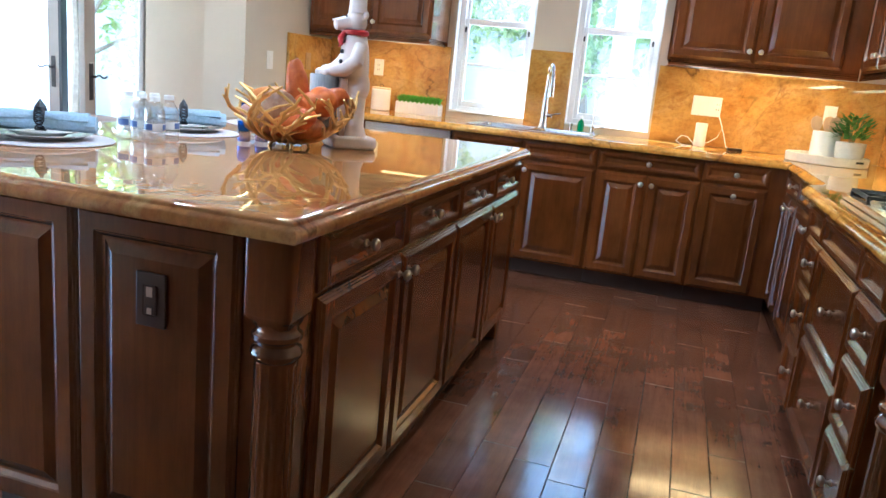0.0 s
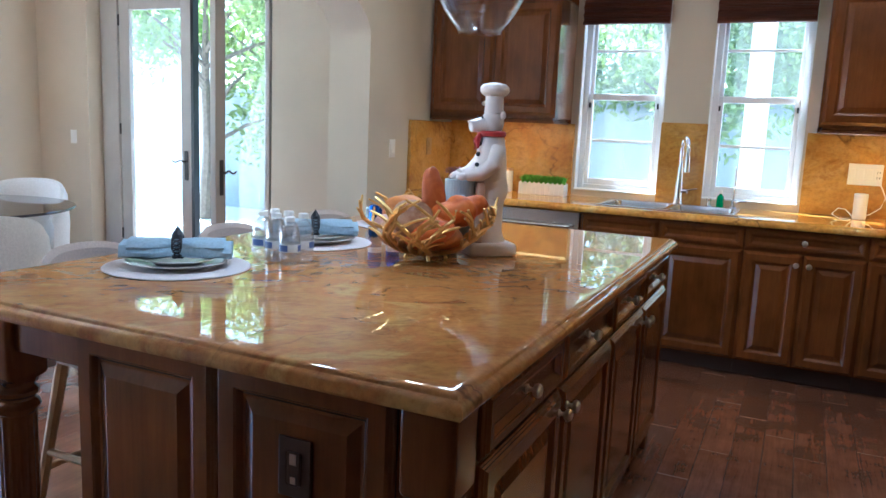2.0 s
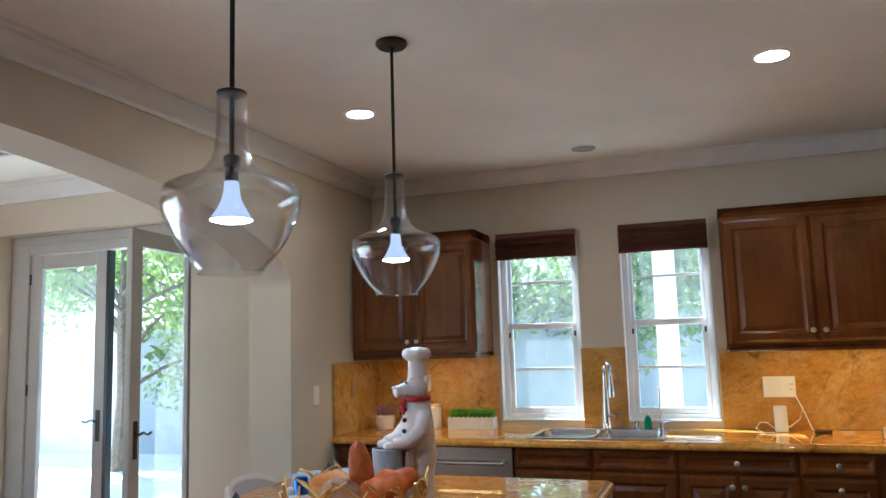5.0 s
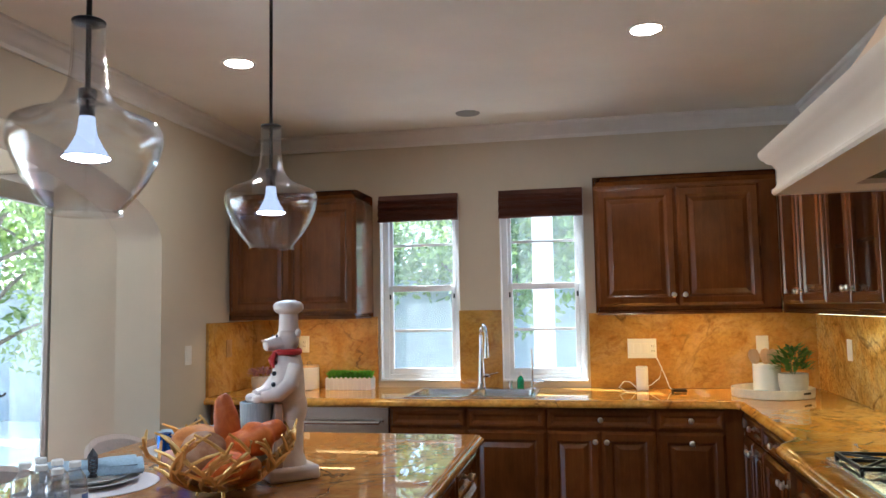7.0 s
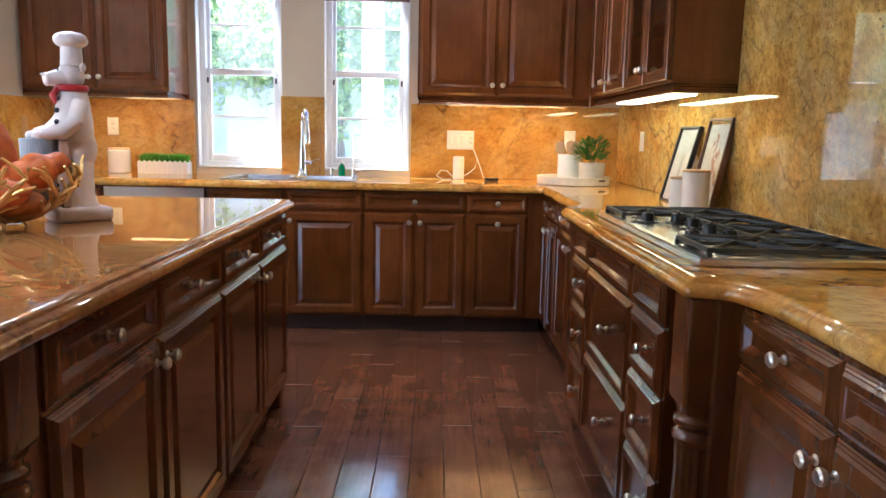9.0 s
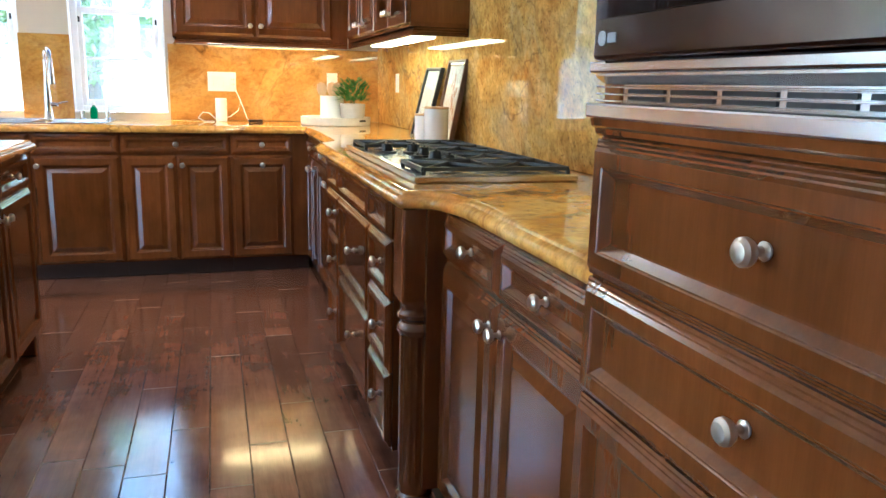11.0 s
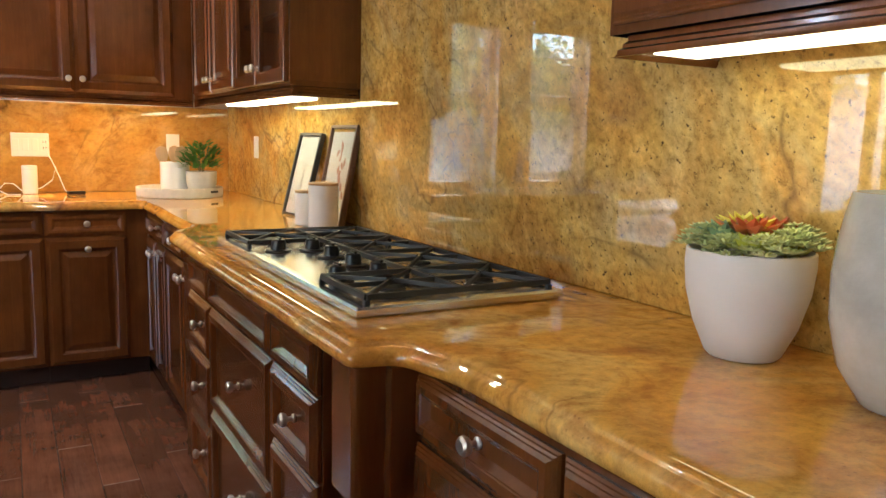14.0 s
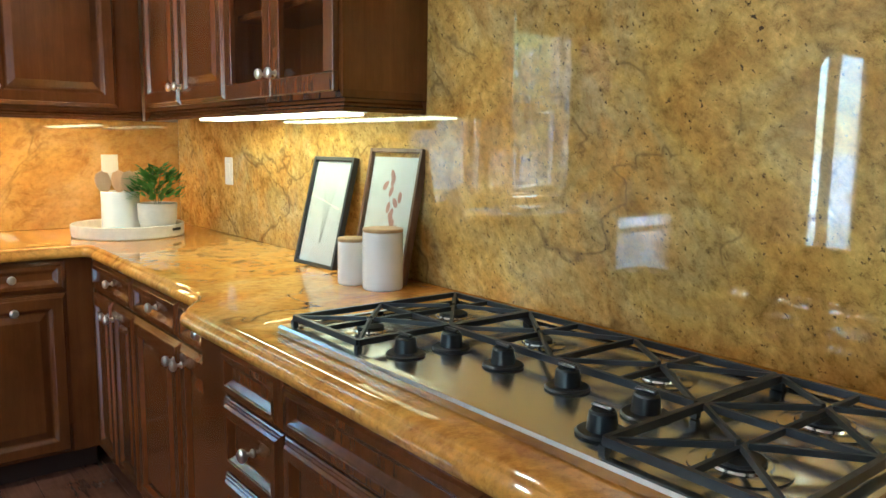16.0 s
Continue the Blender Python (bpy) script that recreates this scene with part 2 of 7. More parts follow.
M_CAB = wood("cabinet_wood", (0.122, 0.0368, 0.0077), (0.170, 0.0550, 0.0125), rough=(0.16, 0.28), coat=0.55, spec=0.5)
# Darker brown than the fronts, used only on the toe kicks.
M_KICK = plain("dark_toe_kick", (0.05, 0.022, 0.012), 0.6)
M_FLOOR = wood("floor_walnut", (0.148, 0.059, 0.034), (0.255, 0.112, 0.066), 'y', (0.08, 0.22), 0.5, 1.0, 0.5, 0.05, (0.78, 1.24))
M_JOINT = plain("floor_joint", (0.05, 0.028, 0.019), 0.6)
M_STONE = granite("granite_gold", ((0.25, (0.40, 0.140, 0.018)), (0.40, (0.60, 0.262, 0.036)), (0.52, (0.67, 0.34, 0.058)), (0.64, (0.70, 0.42, 0.115)), (0.8, (0.47, 0.175, 0.024))), (0.33, 0.105, 0.018), (0.10, 0.040, 0.014), (1.0, 1.25, 1.0), (0, 0, 0.35), 0.7, 0.014, 0.9)
M_STONE_ISL = granite("granite_rose", ((0.25, (0.29, 0.108, 0.030)), (0.42, (0.49, 0.24, 0.070)), (0.55, (0.44, 0.18, 0.052)), (0.66, (0.54, 0.315, 0.105)), (0.82, (0.35, 0.125, 0.038))), (0.24, 0.075, 0.026), (0.05, 0.026, 0.016), (1.0, 1.6, 1.0), (0, 0, -0.7), 0.55)
M_SPLASH_N = granite("granite_veined", ((0.25, (0.26, 0.105, 0.02)), (0.40, (0.45, 0.22, 0.038)), (0.52, (0.50, 0.285, 0.062)), (0.64, (0.56, 0.345, 0.11)), (0.8, (0.36, 0.16, 0.03))), (0.27, 0.10, 0.02), (0.06, 0.03, 0.015), (1.0, 1.0, 1.3), (0.5, 0.3, 0.0), 0.6)
M_SPLASH = mottled_granite("granite_splash")
M_WALL = plaster("wall_paint", (0.60, 0.53, 0.42))
M_NOOK = plaster("nook_paint", (0.58, 0.50, 0.39))
M_CEIL = plaster("ceiling_paint", (0.88, 0.865, 0.79), 0.8)
M_TRIM = plain("white_trim", (0.76, 0.74, 0.71), 0.4, 0.04, 6, 0.03)
M_HOOD = plaster("hood_paint", (0.84, 0.63, 0.43), 0.6)
M_MANTEL = plaster("mantel_paint", (0.83, 0.70, 0.56), 0.5)
M_VINYL = plain("white_vinyl", (0.82, 0.83, 0.84), 0.35, 0.03, 8, 0.02)
M_NICKEL = metal("brushed_nickel", (0.80, 0.75, 0.66), 0.33)
M_STEEL = metal("stainless_steel", (0.72, 0.72, 0.72), 0.20, (2, 0.5, 12))
M_CHROME = metal("chrome", (0.72, 0.73, 0.75), 0.12)
M_DARKSTEEL = metal("dark_stainless", (0.19, 0.165, 0.155), 0.14, (2, 0.5, 40))
M_IRON = plain("cast_iron", (0.018, 0.018, 0.02), 0.45, 0.2, 60, 0.2)
M_BLACK = plain("black_plastic", (0.012, 0.012, 0.013), 0.3)
M_GLASS = thin_glass("window_glass")
# Outdoor glare is put into these panes as a whitish film.
M_HAZY = thin_glass("hazy_window_glass", haze=0.038)
M_PGLASS = thin_glass("pendant_glass", (0.955, 0.96, 0.975), 1.7, low=0.065, edge=3.0)
M_BLACKGLASS, _n, _l, _b = material("black_glass", 0.03, 0.0, (0.006, 0.006, 0.007))
M_WARM = glow("undercabinet_light", (1.0, 0.60, 0.22), 5.4)
M_WARM2 = glow("undercabinet_light_pale", (1.0, 0.86, 0.46), 1.7)
M_WARM3 = glow("undercabinet_light_dim", (1.0, 0.84, 0.46), 0.95)
M_CAN = glow("can_light", (1.0, 0.86, 0.70), 42.0)
M_CONE = glow("lit_bulb_cone", (0.80, 0.83, 1.0), 0.22)
M_BULB = glow("bulb_face", (0.82, 0.89, 1.0), 34.0)
M_PORC = plain("white_porcelain", (0.80, 0.79, 0.77), 0.25, 0.03, 10, 0.0)
M_WHITEPL = plain("white_plastic", (0.80, 0.79, 0.75), 0.4, 0.02, 10, 0.0)
M_BRONZE = plain("oiled_bronze", (0.035, 0.026, 0.022), 0.4, 0.2, 30)


# ---- mesh helpers ----
def finish(name, bm, mat, smooth=False):
    bmesh.ops.recalc_face_normals(bm, faces=bm.faces)
    me = bpy.data.meshes.new(name)
    bm.to_mesh(me)
    bm.free()
    if mat:
        me.materials.append(mat)
    if smooth:
        me.polygons.foreach_set("use_smooth", [True] * len(me.polygons))
        me.set_sharp_from_angle(angle=radians(35))
    return me


def part(name, bm, mat, parent=None, label="", smooth=False, loc=None):
    ob = new(name, finish(name, bm, mat, smooth))
    if parent is not None:
        ob.parent = parent
    if loc is not None:
        ob.matrix_basis = loc if isinstance(loc, Matrix) else Matrix.Translation(loc)
    if label:
        ob["label"] = label
    return ob


def piece(name, me, parent, m):
    ob = new(name, me)
    ob.parent = parent
    ob.matrix_basis = m
    return ob


def thing(name, m, label, category, group="", kind=""):
    ob = new(name)
    ob.empty_display_size = 0.1
    ob.matrix_basis = m
    return tagged(ob, label, category, group, kind)


def box(bm, x0, x1, y0, y1, z0, z1, bevel=0.0, seg=1):
    r = bmesh.ops.create_cube(bm, size=1.0)
    vs = r["verts"]
    for v in vs:
        v.co = Vector((x0 + (v.co.x + 0.5) * (x1 - x0), y0 + (v.co.y + 0.5) * (y1 - y0), z0 + (v.co.z + 0.5) * (z1 - z0)))
    if bevel:
        es = list({e for v in vs for e in v.link_edges})
        bmesh.ops.bevel(bm, geom=es, offset=bevel, segments=seg, affect='EDGES', profile=0.5)
    return bm


def boxes(*bs, bevel=0.0, seg=1):
    bm = bmesh.new()
    for b in bs:
        box(bm, *b, bevel=bevel, seg=seg)
    return bm


def lathe(profile, seg=24, bm=None, m=None, close=False):
    bm = bm or bmesh.new()
    rings = []
    for r, z in profile:
        if r < 1e-5:
            rings.append([bm.verts.new((0, 0, z))])
        else:
            rings.append([bm.verts.new((r * math.cos(2 * math.pi * i / seg), r * math.sin(2 * math.pi * i / seg), z)) for i in range(seg)])
    for a, b in zip(rings, rings[1:]):
        for i in range(seg):
            j = (i + 1) % seg
            if len(a) == 1 and len(b) == 1:
                continue
            if len(a) == 1:
                bm.faces.new((a[0], b[i], b[j]))
            elif len(b) == 1:
                bm.faces.new((a[i], a[j], b[0]))
            else:
                bm.faces.new((a[i], a[j], b[j], b[i]))
    if m is not None:
        bmesh.ops.transform(bm, matrix=m, verts=[v for ring in rings for v in ring])
    return bm


def tube(bm, pts, radii, seg=8, caps=True):
    """A round tube along points; radii one number or one a point."""
    if isinstance(radii, (int, float)):
        radii = [radii] * len(pts)
    pts = [Vector(p) for p in pts]
    rings = []
    up = Vector((0, 0, 1))
    for i, p in enumerate(pts):
        d = (pts[min(i + 1, len(pts) - 1)] - pts[max(i - 1, 0)]).normalized()
        s = d.cross(up if abs(d.z) < 0.95 else Vector((1, 0, 0))).normalized()
        t = s.cross(d)
        rings.append([bm.verts.new(p + radii[i] * (math.cos(2 * math.pi * k / seg) * s + math.sin(2 * math.pi * k / seg) * t)) for k in range(seg)])
    for a, b in zip(rings, rings[1:]):
        for k in range(seg):
            bm.faces.new((a[k], a[(k + 1) % seg], b[(k + 1) % seg], b[k]))
    if caps:
        bm.faces.new(rings[0])
        bm.faces.new(rings[-1])
    return bm


def extrude_profile(profile, x0, x1, bm=None, closed=True):
    """Profile points (y, z) swept along x."""
    bm = bm or bmesh.new()
    a = [bm.verts.new((x0, y, z)) for y, z in profile]
    b = [bm.verts.new((x1, y, z)) for y, z in profile]
    k = len(profile)
    for i in range(k if closed else k - 1):
        bm.faces.new((a[i], a[(i + 1) % k], b[(i + 1) % k], b[i]))
    if closed:
        bm.faces.new(a)
        bm.faces.new(b)
    return bm


def sweep_path(profile, path, bm=None, closed=False):
    """Profile (out, z) swept along a flat path of (x, y); out is to the right of travel; mitred corners."""
    bm = bm or bmesh.new()
    n = len(path)
    P = [Vector((p[0], p[1], 0)) for p in path]
    rings = []
    for i in range(n):
        if closed:
            d0, d1 = (P[i] - P[i - 1]).normalized(), (P[(i + 1) % n] - P[i]).normalized()
        else:
            d0 = (P[i] - P[max(i - 1, 0)]).normalized() if i else (P[1] - P[0]).normalized()
            d1 = (P[min(i + 1, n - 1)] - P[i]).normalized() if i < n - 1 else d0
        n0, n1 = Vector((d0.y, -d0.x, 0)), Vector((d1.y, -d1.x, 0))
        m = n0 + n1
        m = m / max(m.length_squared, 0.2) * 2
        rings.append([bm.verts.new(P[i] + m * o + Vector((0, 0, z))) for o, z in profile])
    k = len(profile)
    for i in range(n if closed else n - 1):
        a, b = rings[i], rings[(i + 1) % n]
        for j in range(k - 1):
            bm.faces.new((a[j], a[j + 1], b[j + 1], b[j]))
    if not closed:
        for r in (rings[0], rings[-1]):
            if k > 2:
                bm.faces.new(r)
    return bm


def panel(w, h, rings, back=0.0):
    """A board w by h in the xz plane, from its lower left, front towards -y; rings of (inset, height)."""
    bm = bmesh.new()
    prev = None
    for ins, d in [(0, back)] + list(rings):
        vs = [bm.verts.new(p) for p in ((ins, -d, ins), (w - ins, -d, ins), (w - ins, -d, h - ins), (ins, -d, h - ins))]
        if prev:
            for i in range(4):
                bm.faces.new((prev[i], prev[(i + 1) % 4], vs[(i + 1) % 4], vs[i]))
        else:
            bm.faces.new(vs)
        prev = vs
    bm.faces.new(prev)
    return bm


EDGE = [(0, 0.006), (0.003, 0.0092), (0.0055, 0.0096), (0.0085, 0.0132), (0.011, 0.0136), (0.016, 0.0195)]


def door_rings(w, h):
    s = min(1.0, min(w, h) / 0.30)
    f = 0.052 * s
    return EDGE + [(f, 0.0195), (f + 0.002, 0.0180), (f + 0.004, 0.0176), (f + 0.013, 0.0076), (f + 0.017, 0.0070), (f + 0.020, 0.0070), (f + 0.020 + 0.024 * s, 0.0166), (f + 0.022 + 0.024 * s, 0.0172)]


def drawer_rings(w, h):
    f = min(0.036, h * 0.25)
    return EDGE + [(f, 0.0195), (f + 0.002, 0.0178), (f + 0.004, 0.0174), (f + 0.015, 0.0064), (f + 0.018, 0.0060)]


def polyline_offset(pts, d):
    out = []
    n = len(pts)
    for i in range(n):
        a, b, c = Vector(pts[i - 1]), Vector(pts[i]), Vector(pts[(i + 1) % n])
        d0, d1 = (b - a).normalized(), (c - b).normalized()
        n0, n1 = Vector((-d0.y, d0.x)), Vector((-d1.y, d1.x))
        m = n0 + n1
        m = m / max(m.length_squared, 0.3) * 2
        out.append((b.x + m.x * d, b.y + m.y * d))
    return out


def round_corners(pts, radii, seg=6):
    out = []
    n = len(pts)
    for i in range(n):
        r = radii[i] if isinstance(radii, (list, tuple)) else radii
        b = Vector(pts[i])
        if r <= 0:
            out.append(tuple(b))
            continue
        u, v = (Vector(pts[i - 1]) - b).normalized(), (Vector(pts[(i + 1) % n]) - b).normalized()
        for k in range(seg + 1):
            t = k / seg
            p = b + u * r * (1 - t) ** 2 + v * r * t ** 2
            out.append((p.x, p.y))
    return out


def slab(outline, rings, hole=None):
    """A top with a moulded edge: outline anticlockwise; rings of (inset, z) from below to above."""
    bm = bmesh.new()
    loops = []
    for ins, z in rings:
        loops.append([bm.verts.new((x, y, z)) for x, y in polyline_offset(outline, ins)])
    for a, b in zip(loops, loops[1:]):
        k = len(a)
        for i in range(k):
            bm.faces.new((a[i], a[(i + 1) % k], b[(i + 1) % k], b[i]))
    if hole is None:
        bm.faces.new(loops[-1])
        bm.faces.new(loops[0])
    else:
        z1, z0 = rings[-1][1], rings[0][1]
        ht = [bm.verts.new((x, y, z1)) for x, y in hole]
        hb = [bm.verts.new((x, y, z0)) for x, y in hole]
        k = len(hole)
        for i in range(k):
            bm.faces.new((ht[i], ht[(i + 1) % k], hb[(i + 1) % k], hb[i]))
        for lo, ho in ((loops[-1], ht), (loops[0], hb)):
            es = [bm.edges.get((v, w)) or bm.edges.new((v, w)) for ring in (lo, ho) for v, w in zip(ring, ring[1:] + ring[:1])]
            bmesh.ops.triangle_fill(bm, edges=es, use_beauty=True)
    return bm


def grid_wall(us, vs, holes, t, axis, pos, sign):
    """A wall with openings. us, vs: cut lines along the wall and up; axis the way it faces; thickness t behind the face at pos."""
    bm = bmesh.new()

    def solid(i, j):
        if not (0 <= i < len(us) - 1 and 0 <= j < len(vs) - 1):
            return False
        cu, cv = (us[i] + us[i + 1]) / 2, (vs[j] + vs[j + 1]) / 2
        return not any(a < cu < b and c < cv < d for a, b, c, d in holes)

    def P(u, v, k):
        w = pos + (0 if k == 0 else -sign * t)
        return bm.verts.new((w, u, v) if axis == 'x' else (u, w, v))
    for i in range(len(us) - 1):
        for j in range(len(vs) - 1):
            if not solid(i, j):
                continue
            a, b, c, d = us[i], us[i + 1], vs[j], vs[j + 1]
            for k in (0, 1):
                bm.faces.new([P(a, c, k), P(b, c, k), P(b, d, k), P(a, d, k)])
            for (ni, nj, e) in ((i - 1, j, ((a, c), (a, d))), (i + 1, j, ((b, c), (b, d))), (i, j - 1, ((a, c), (b, c))), (i, j + 1, ((a, d), (b, d)))):
                if not solid(ni, nj):
                    (p, q), (r, s) = e
                    bm.faces.new([P(p, q, 0), P(r, s, 0), P(r, s, 1), P(p, q, 1)])
    bmesh.ops.remove_doubles(bm, verts=bm.verts, dist=0.0005)
    return bm


def structure(name, bm, mat, label, category="wall", smooth=False):
    return tagged(part(name, bm, mat, None, "", smooth), label, category, "", "structure")


# ---- structure ----
CEIL = 2.70
WIN = [(-0.93, -0.36), (-0.08, 0.49)]
W_LO, W_HI = 0.955, 2.25
NORTH, EAST, WEST, SOUTH = 5.32, 1.92, -1.90, -3.6
NOOK_N, NOOK_W, NOOK_C = 4.75, -5.65, 2.90

structure("wall_north", grid_wall([-2.19, -0.93, -0.36, -0.08, 0.49, 2.1], [0, W_LO, W_HI, 2.9],
          [(a, b, W_LO, W_HI) for a, b in WIN], 0.20, 'y', NORTH, -1), M_WALL, "beige painted kitchen wall with two window openings")
structure("wall_east", boxes((EAST, EAST + 0.18, SOUTH, NORTH, 0, 2.9)), M_WALL, "beige painted wall behind the cooktop run")
structure("wall_south", boxes((NOOK_W, EAST, SOUTH - 0.18, SOUTH, 0, 3.0)), M_WALL, "plain beige painted wall")

# arched wall between kitchen and breakfast nook
bm = bmesh.new()
AC, AA, AB, AZ = 1.80, 2.35, 0.49, 1.863
arch = [(AC + AA * math.cos(a), AZ + AB * math.sin(a)) for a in [math.pi * k / 40 for k in range(41)]]
front = []
for x in (WEST, WEST - 0.29):
    top = [(NORTH, 2.9)] + [(y, 2.9) for y, z in arch] + [(SOUTH, 2.9)]
    low = [(NORTH, 0)] + [(y, z) for y, z in arch] + [(SOUTH, 0)]
    front.append(([bm.verts.new((x, y, z)) for y, z in top], [bm.verts.new((x, y, z)) for y, z in low], bm.verts.new((x, arch[0][0], 0)), bm.verts.new((x, arch[-1][0], 0))))
for top, low, j0, j1 in front:
    for i in range(1, len(top) - 2):
        bm.faces.new((top[i], top[i + 1], low[i + 1], low[i]))
    bm.faces.new((top[0], top[1], low[1], j0, low[0]))
    bm.faces.new((top[-2], top[-1], low[-1], j1, low[-2]))
(ta, la, a0, a1), (tb, lb, b0, b1) = front
for i in range(1, len(la) - 2):
    bm.faces.new((la[i], la[i + 1], lb[i + 1], lb[i]))
bm.faces.new((la[1], a0, b0, lb[1]))
bm.faces.new((la[-2], a1, b1, lb[-2]))
structure("wall_west", bm, M_WALL, "beige wall with a wide arched opening to the nook", "wall", True)

DOOR_X = (-4.90, -3.10)
DOOR_O = -5.03
structure("wall_nook_north", grid_wall([NOOK_W - 0.2, DOOR_O, DOOR_X[1], WEST - 0.29], [0, 2.48, 3.0], [(DOOR_O, DOOR_X[1], -1, 2.48)], 0.30, 'y', NOOK_N, -1),
          M_NOOK, "beige painted nook wall with a french door opening")
# West opening is out of view, added and sized to bring daylight in.
structure("wall_nook_west", grid_wall([SOUTH, -1.6, 3.1, NOOK_N], [0, 0.08, 2.05, 3.0], [(-1.6, 3.1, 0.08, 2.05)], 0.2, 'x', NOOK_W, 1),
          M_NOOK, "beige painted nook wall with an unseen opening sized to let in daylight")
structure("ceiling", boxes((WEST - 0.2, EAST, SOUTH, NORTH, CEIL, CEIL + 0.08)), M_CEIL, "smooth off-white kitchen ceiling", "ceiling")
structure("ceiling_nook", boxes((NOOK_W, WEST - 0.2, SOUTH, NOOK_N, NOOK_C, NOOK_C + 0.08)), M_CEIL, "smooth off-white nook ceiling", "ceiling")

CROWN = [(0, 0), (0.012, 0.0), (0.016, 0.008), (0.016, 0.020), (0.022, 0.026), (0.030, 0.030), (0.050, 0.052), (0.066, 0.074), (0.074, 0.080),
         (0.086, 0.082), (0.092, 0.090), (0.092, 0.104), (0, 0.104)]
bm = sweep_path([(o, CEIL - 0.105 + z) for o, z in CROWN], [(WEST, SOUTH), (WEST, NORTH), (EAST, NORTH), (EAST, SOUTH)])
structure("trim_crown", bm, M_TRIM, "white stepped crown moulding under the ceiling", "trim", True)
bm = sweep_path([(o * 1.2, NOOK_C - 0.155 + z * 1.48) for o, z in CROWN], [(NOOK_W, SOUTH), (NOOK_W, NOOK_N), (WEST - 0.29, NOOK_N), (WEST - 0.29, SOUTH)])
structure("trim_crown_nook", bm, M_TRIM, "white stepped crown moulding in the nook", "trim", True)
BASE = [(0, 0), (0.016, 0), (0.016, 0.10), (0.012, 0.115), (0.006, 0.125), (0, 0.13)]
bm = sweep_path(BASE, [(NOOK_W, SOUTH), (NOOK_W, NOOK_N), (DOOR_O, NOOK_N)])
structure("baseboard", bm, M_TRIM, "white painted baseboard", "baseboard")

# ---- stone splashback ----
def splash(name, bx, label, mat=None):
    bm = boxes(bx, bevel=0.002)
    return structure(name, bm, mat or M_SPLASH_N, label, "splashback")


splash("splash_north_left", (-1.88, -0.945, 5.298, 5.319, 0.916, 1.405), "polished golden granite splashback")
splash("splash_north_middle", (-0.365, -0.075, 5.296, 5.319, 0.916, 1.437), "polished golden granite splashback between windows")
splash("splash_north_right", (0.505, 1.899, 5.298, 5.319, 0.916, 1.405), "polished golden granite splashback")
splash("splash_west", (-1.899, -1.878, 4.66, 5.297, 0.916, 1.385), "polished golden granite splashback return")
splash("splash_east", (1.898, 1.919, 0.89, 5.297, 0.916, 2.2), "tall polished golden granite slab behind the cooktop", M_SPLASH)


# ---- cabinets ----
KNOB_ME = finish("knob", lathe([(0.0, 0.0), (0.0095, 0.0), (0.0105, 0.003), (0.006, 0.006), (0.0048, 0.012), (0.006, 0.016), (0.0125, 0.019), (0.0158, 0.0245), (0.0155, 0.030), (0.011, 0.0345), (0.0, 0.0365)],
                                16, None, Matrix.Rotation(radians(90), 4, 'X') @ Matrix.Scale(0.98, 4)), M_NICKEL, True)


def knob(parent, x, z, d=0.018):
    return piece("knob", KNOB_ME, parent, Matrix.Translation((x, -d, z)))


def door(parent, x, z, w, h, kx=None, kz=None, name="door", rings=None):
    ob = part(name, panel(w, h, rings or door_rings(w, h)), M_CAB, parent, "", False, (x, 0, z))
    if kx is not None:
        knob(ob, kx, kz)
    return ob


def drawer(parent, x, z, w, h, knobs=1):
    ob = part("drawer", panel(w, h, drawer_rings(w, h)), M_CAB, parent, "", False, (x, 0, z))
    if knobs == 1:
        knob(ob, w / 2, h / 2, 0.006)
    return ob


CAB_LBL = "dark cherry-stained base cabinet with raised panel fronts"
Z_T, Z_SPLIT, Z_B, KICK = 0.865, 0.742, 0.105, 0.10
G = 0.004


def base_unit(m, w, depth, fronts, label=CAB_LBL, kick=True, name="base_cabinet", group="base cabinets"):
    """fronts: ('door', x, w, knob side), ('drawer', x, w, knobs), ('row', x, w, z0, z1, knobs)."""
    e = thing(name, m, label, "cabinet", group)
    part("body", boxes((0, w, 0.001, depth, KICK, 0.869)), M_CAB, e)
    if kick:
        part("toe_kick", boxes((0, w, 0.075, depth, 0.0, KICK - 0.001)), M_KICK, e)
    for f in fronts:
        if f[0] == 'door':
            _, x, ww, side = f
            h = Z_SPLIT - 0.006 - Z_B
            kx = 0.028 if side == 'l' else ww / 2 - G if side == 'c' else ww - 2 * G - 0.028
            door(e, x + G, Z_B, ww - 2 * G, h, kx, h - 0.055)
        elif f[0] == 'drawer':
            _, x, ww, k = f
            drawer(e, x + G, Z_SPLIT + 0.004, ww - 2 * G, Z_T - Z_SPLIT - 0.008, k)
        else:
            _, x, ww, z0, z1, k = f
            drawer(e, x + G, z0, ww - 2 * G, z1 - z0, k)
    return e


NF = 4.685
def north(x, w, fronts, **k):
    return base_unit(pose(x, NF, 0), w, NORTH - NF - 0.002, [(f[0], f[1] - x, *f[2:]) for f in fronts], **k)


north(-1.878, 0.575, [('door', -1.86, 0.555, 'r'), ('drawer', -1.86, 0.555, 1)])
north(-0.692, 0.938, [('door', -0.692, 0.468, 'r'), ('door', -0.222, 0.468, 'l'), ('drawer', -0.692, 0.468, 0), ('drawer', -0.222, 0.468, 0)], label="dark cherry-stained sink base cabinet with false drawer fronts")
north(0.247, 0.616, [('door', 0.247, 0.308, 'r'), ('door', 0.555, 0.308, 'l'), ('drawer', 0.247, 0.616, 1)])
north(0.864, 0.470, [('door', 0.864, 0.374, 'c'), ('drawer', 0.864, 0.374, 1)])
EF = 1.335


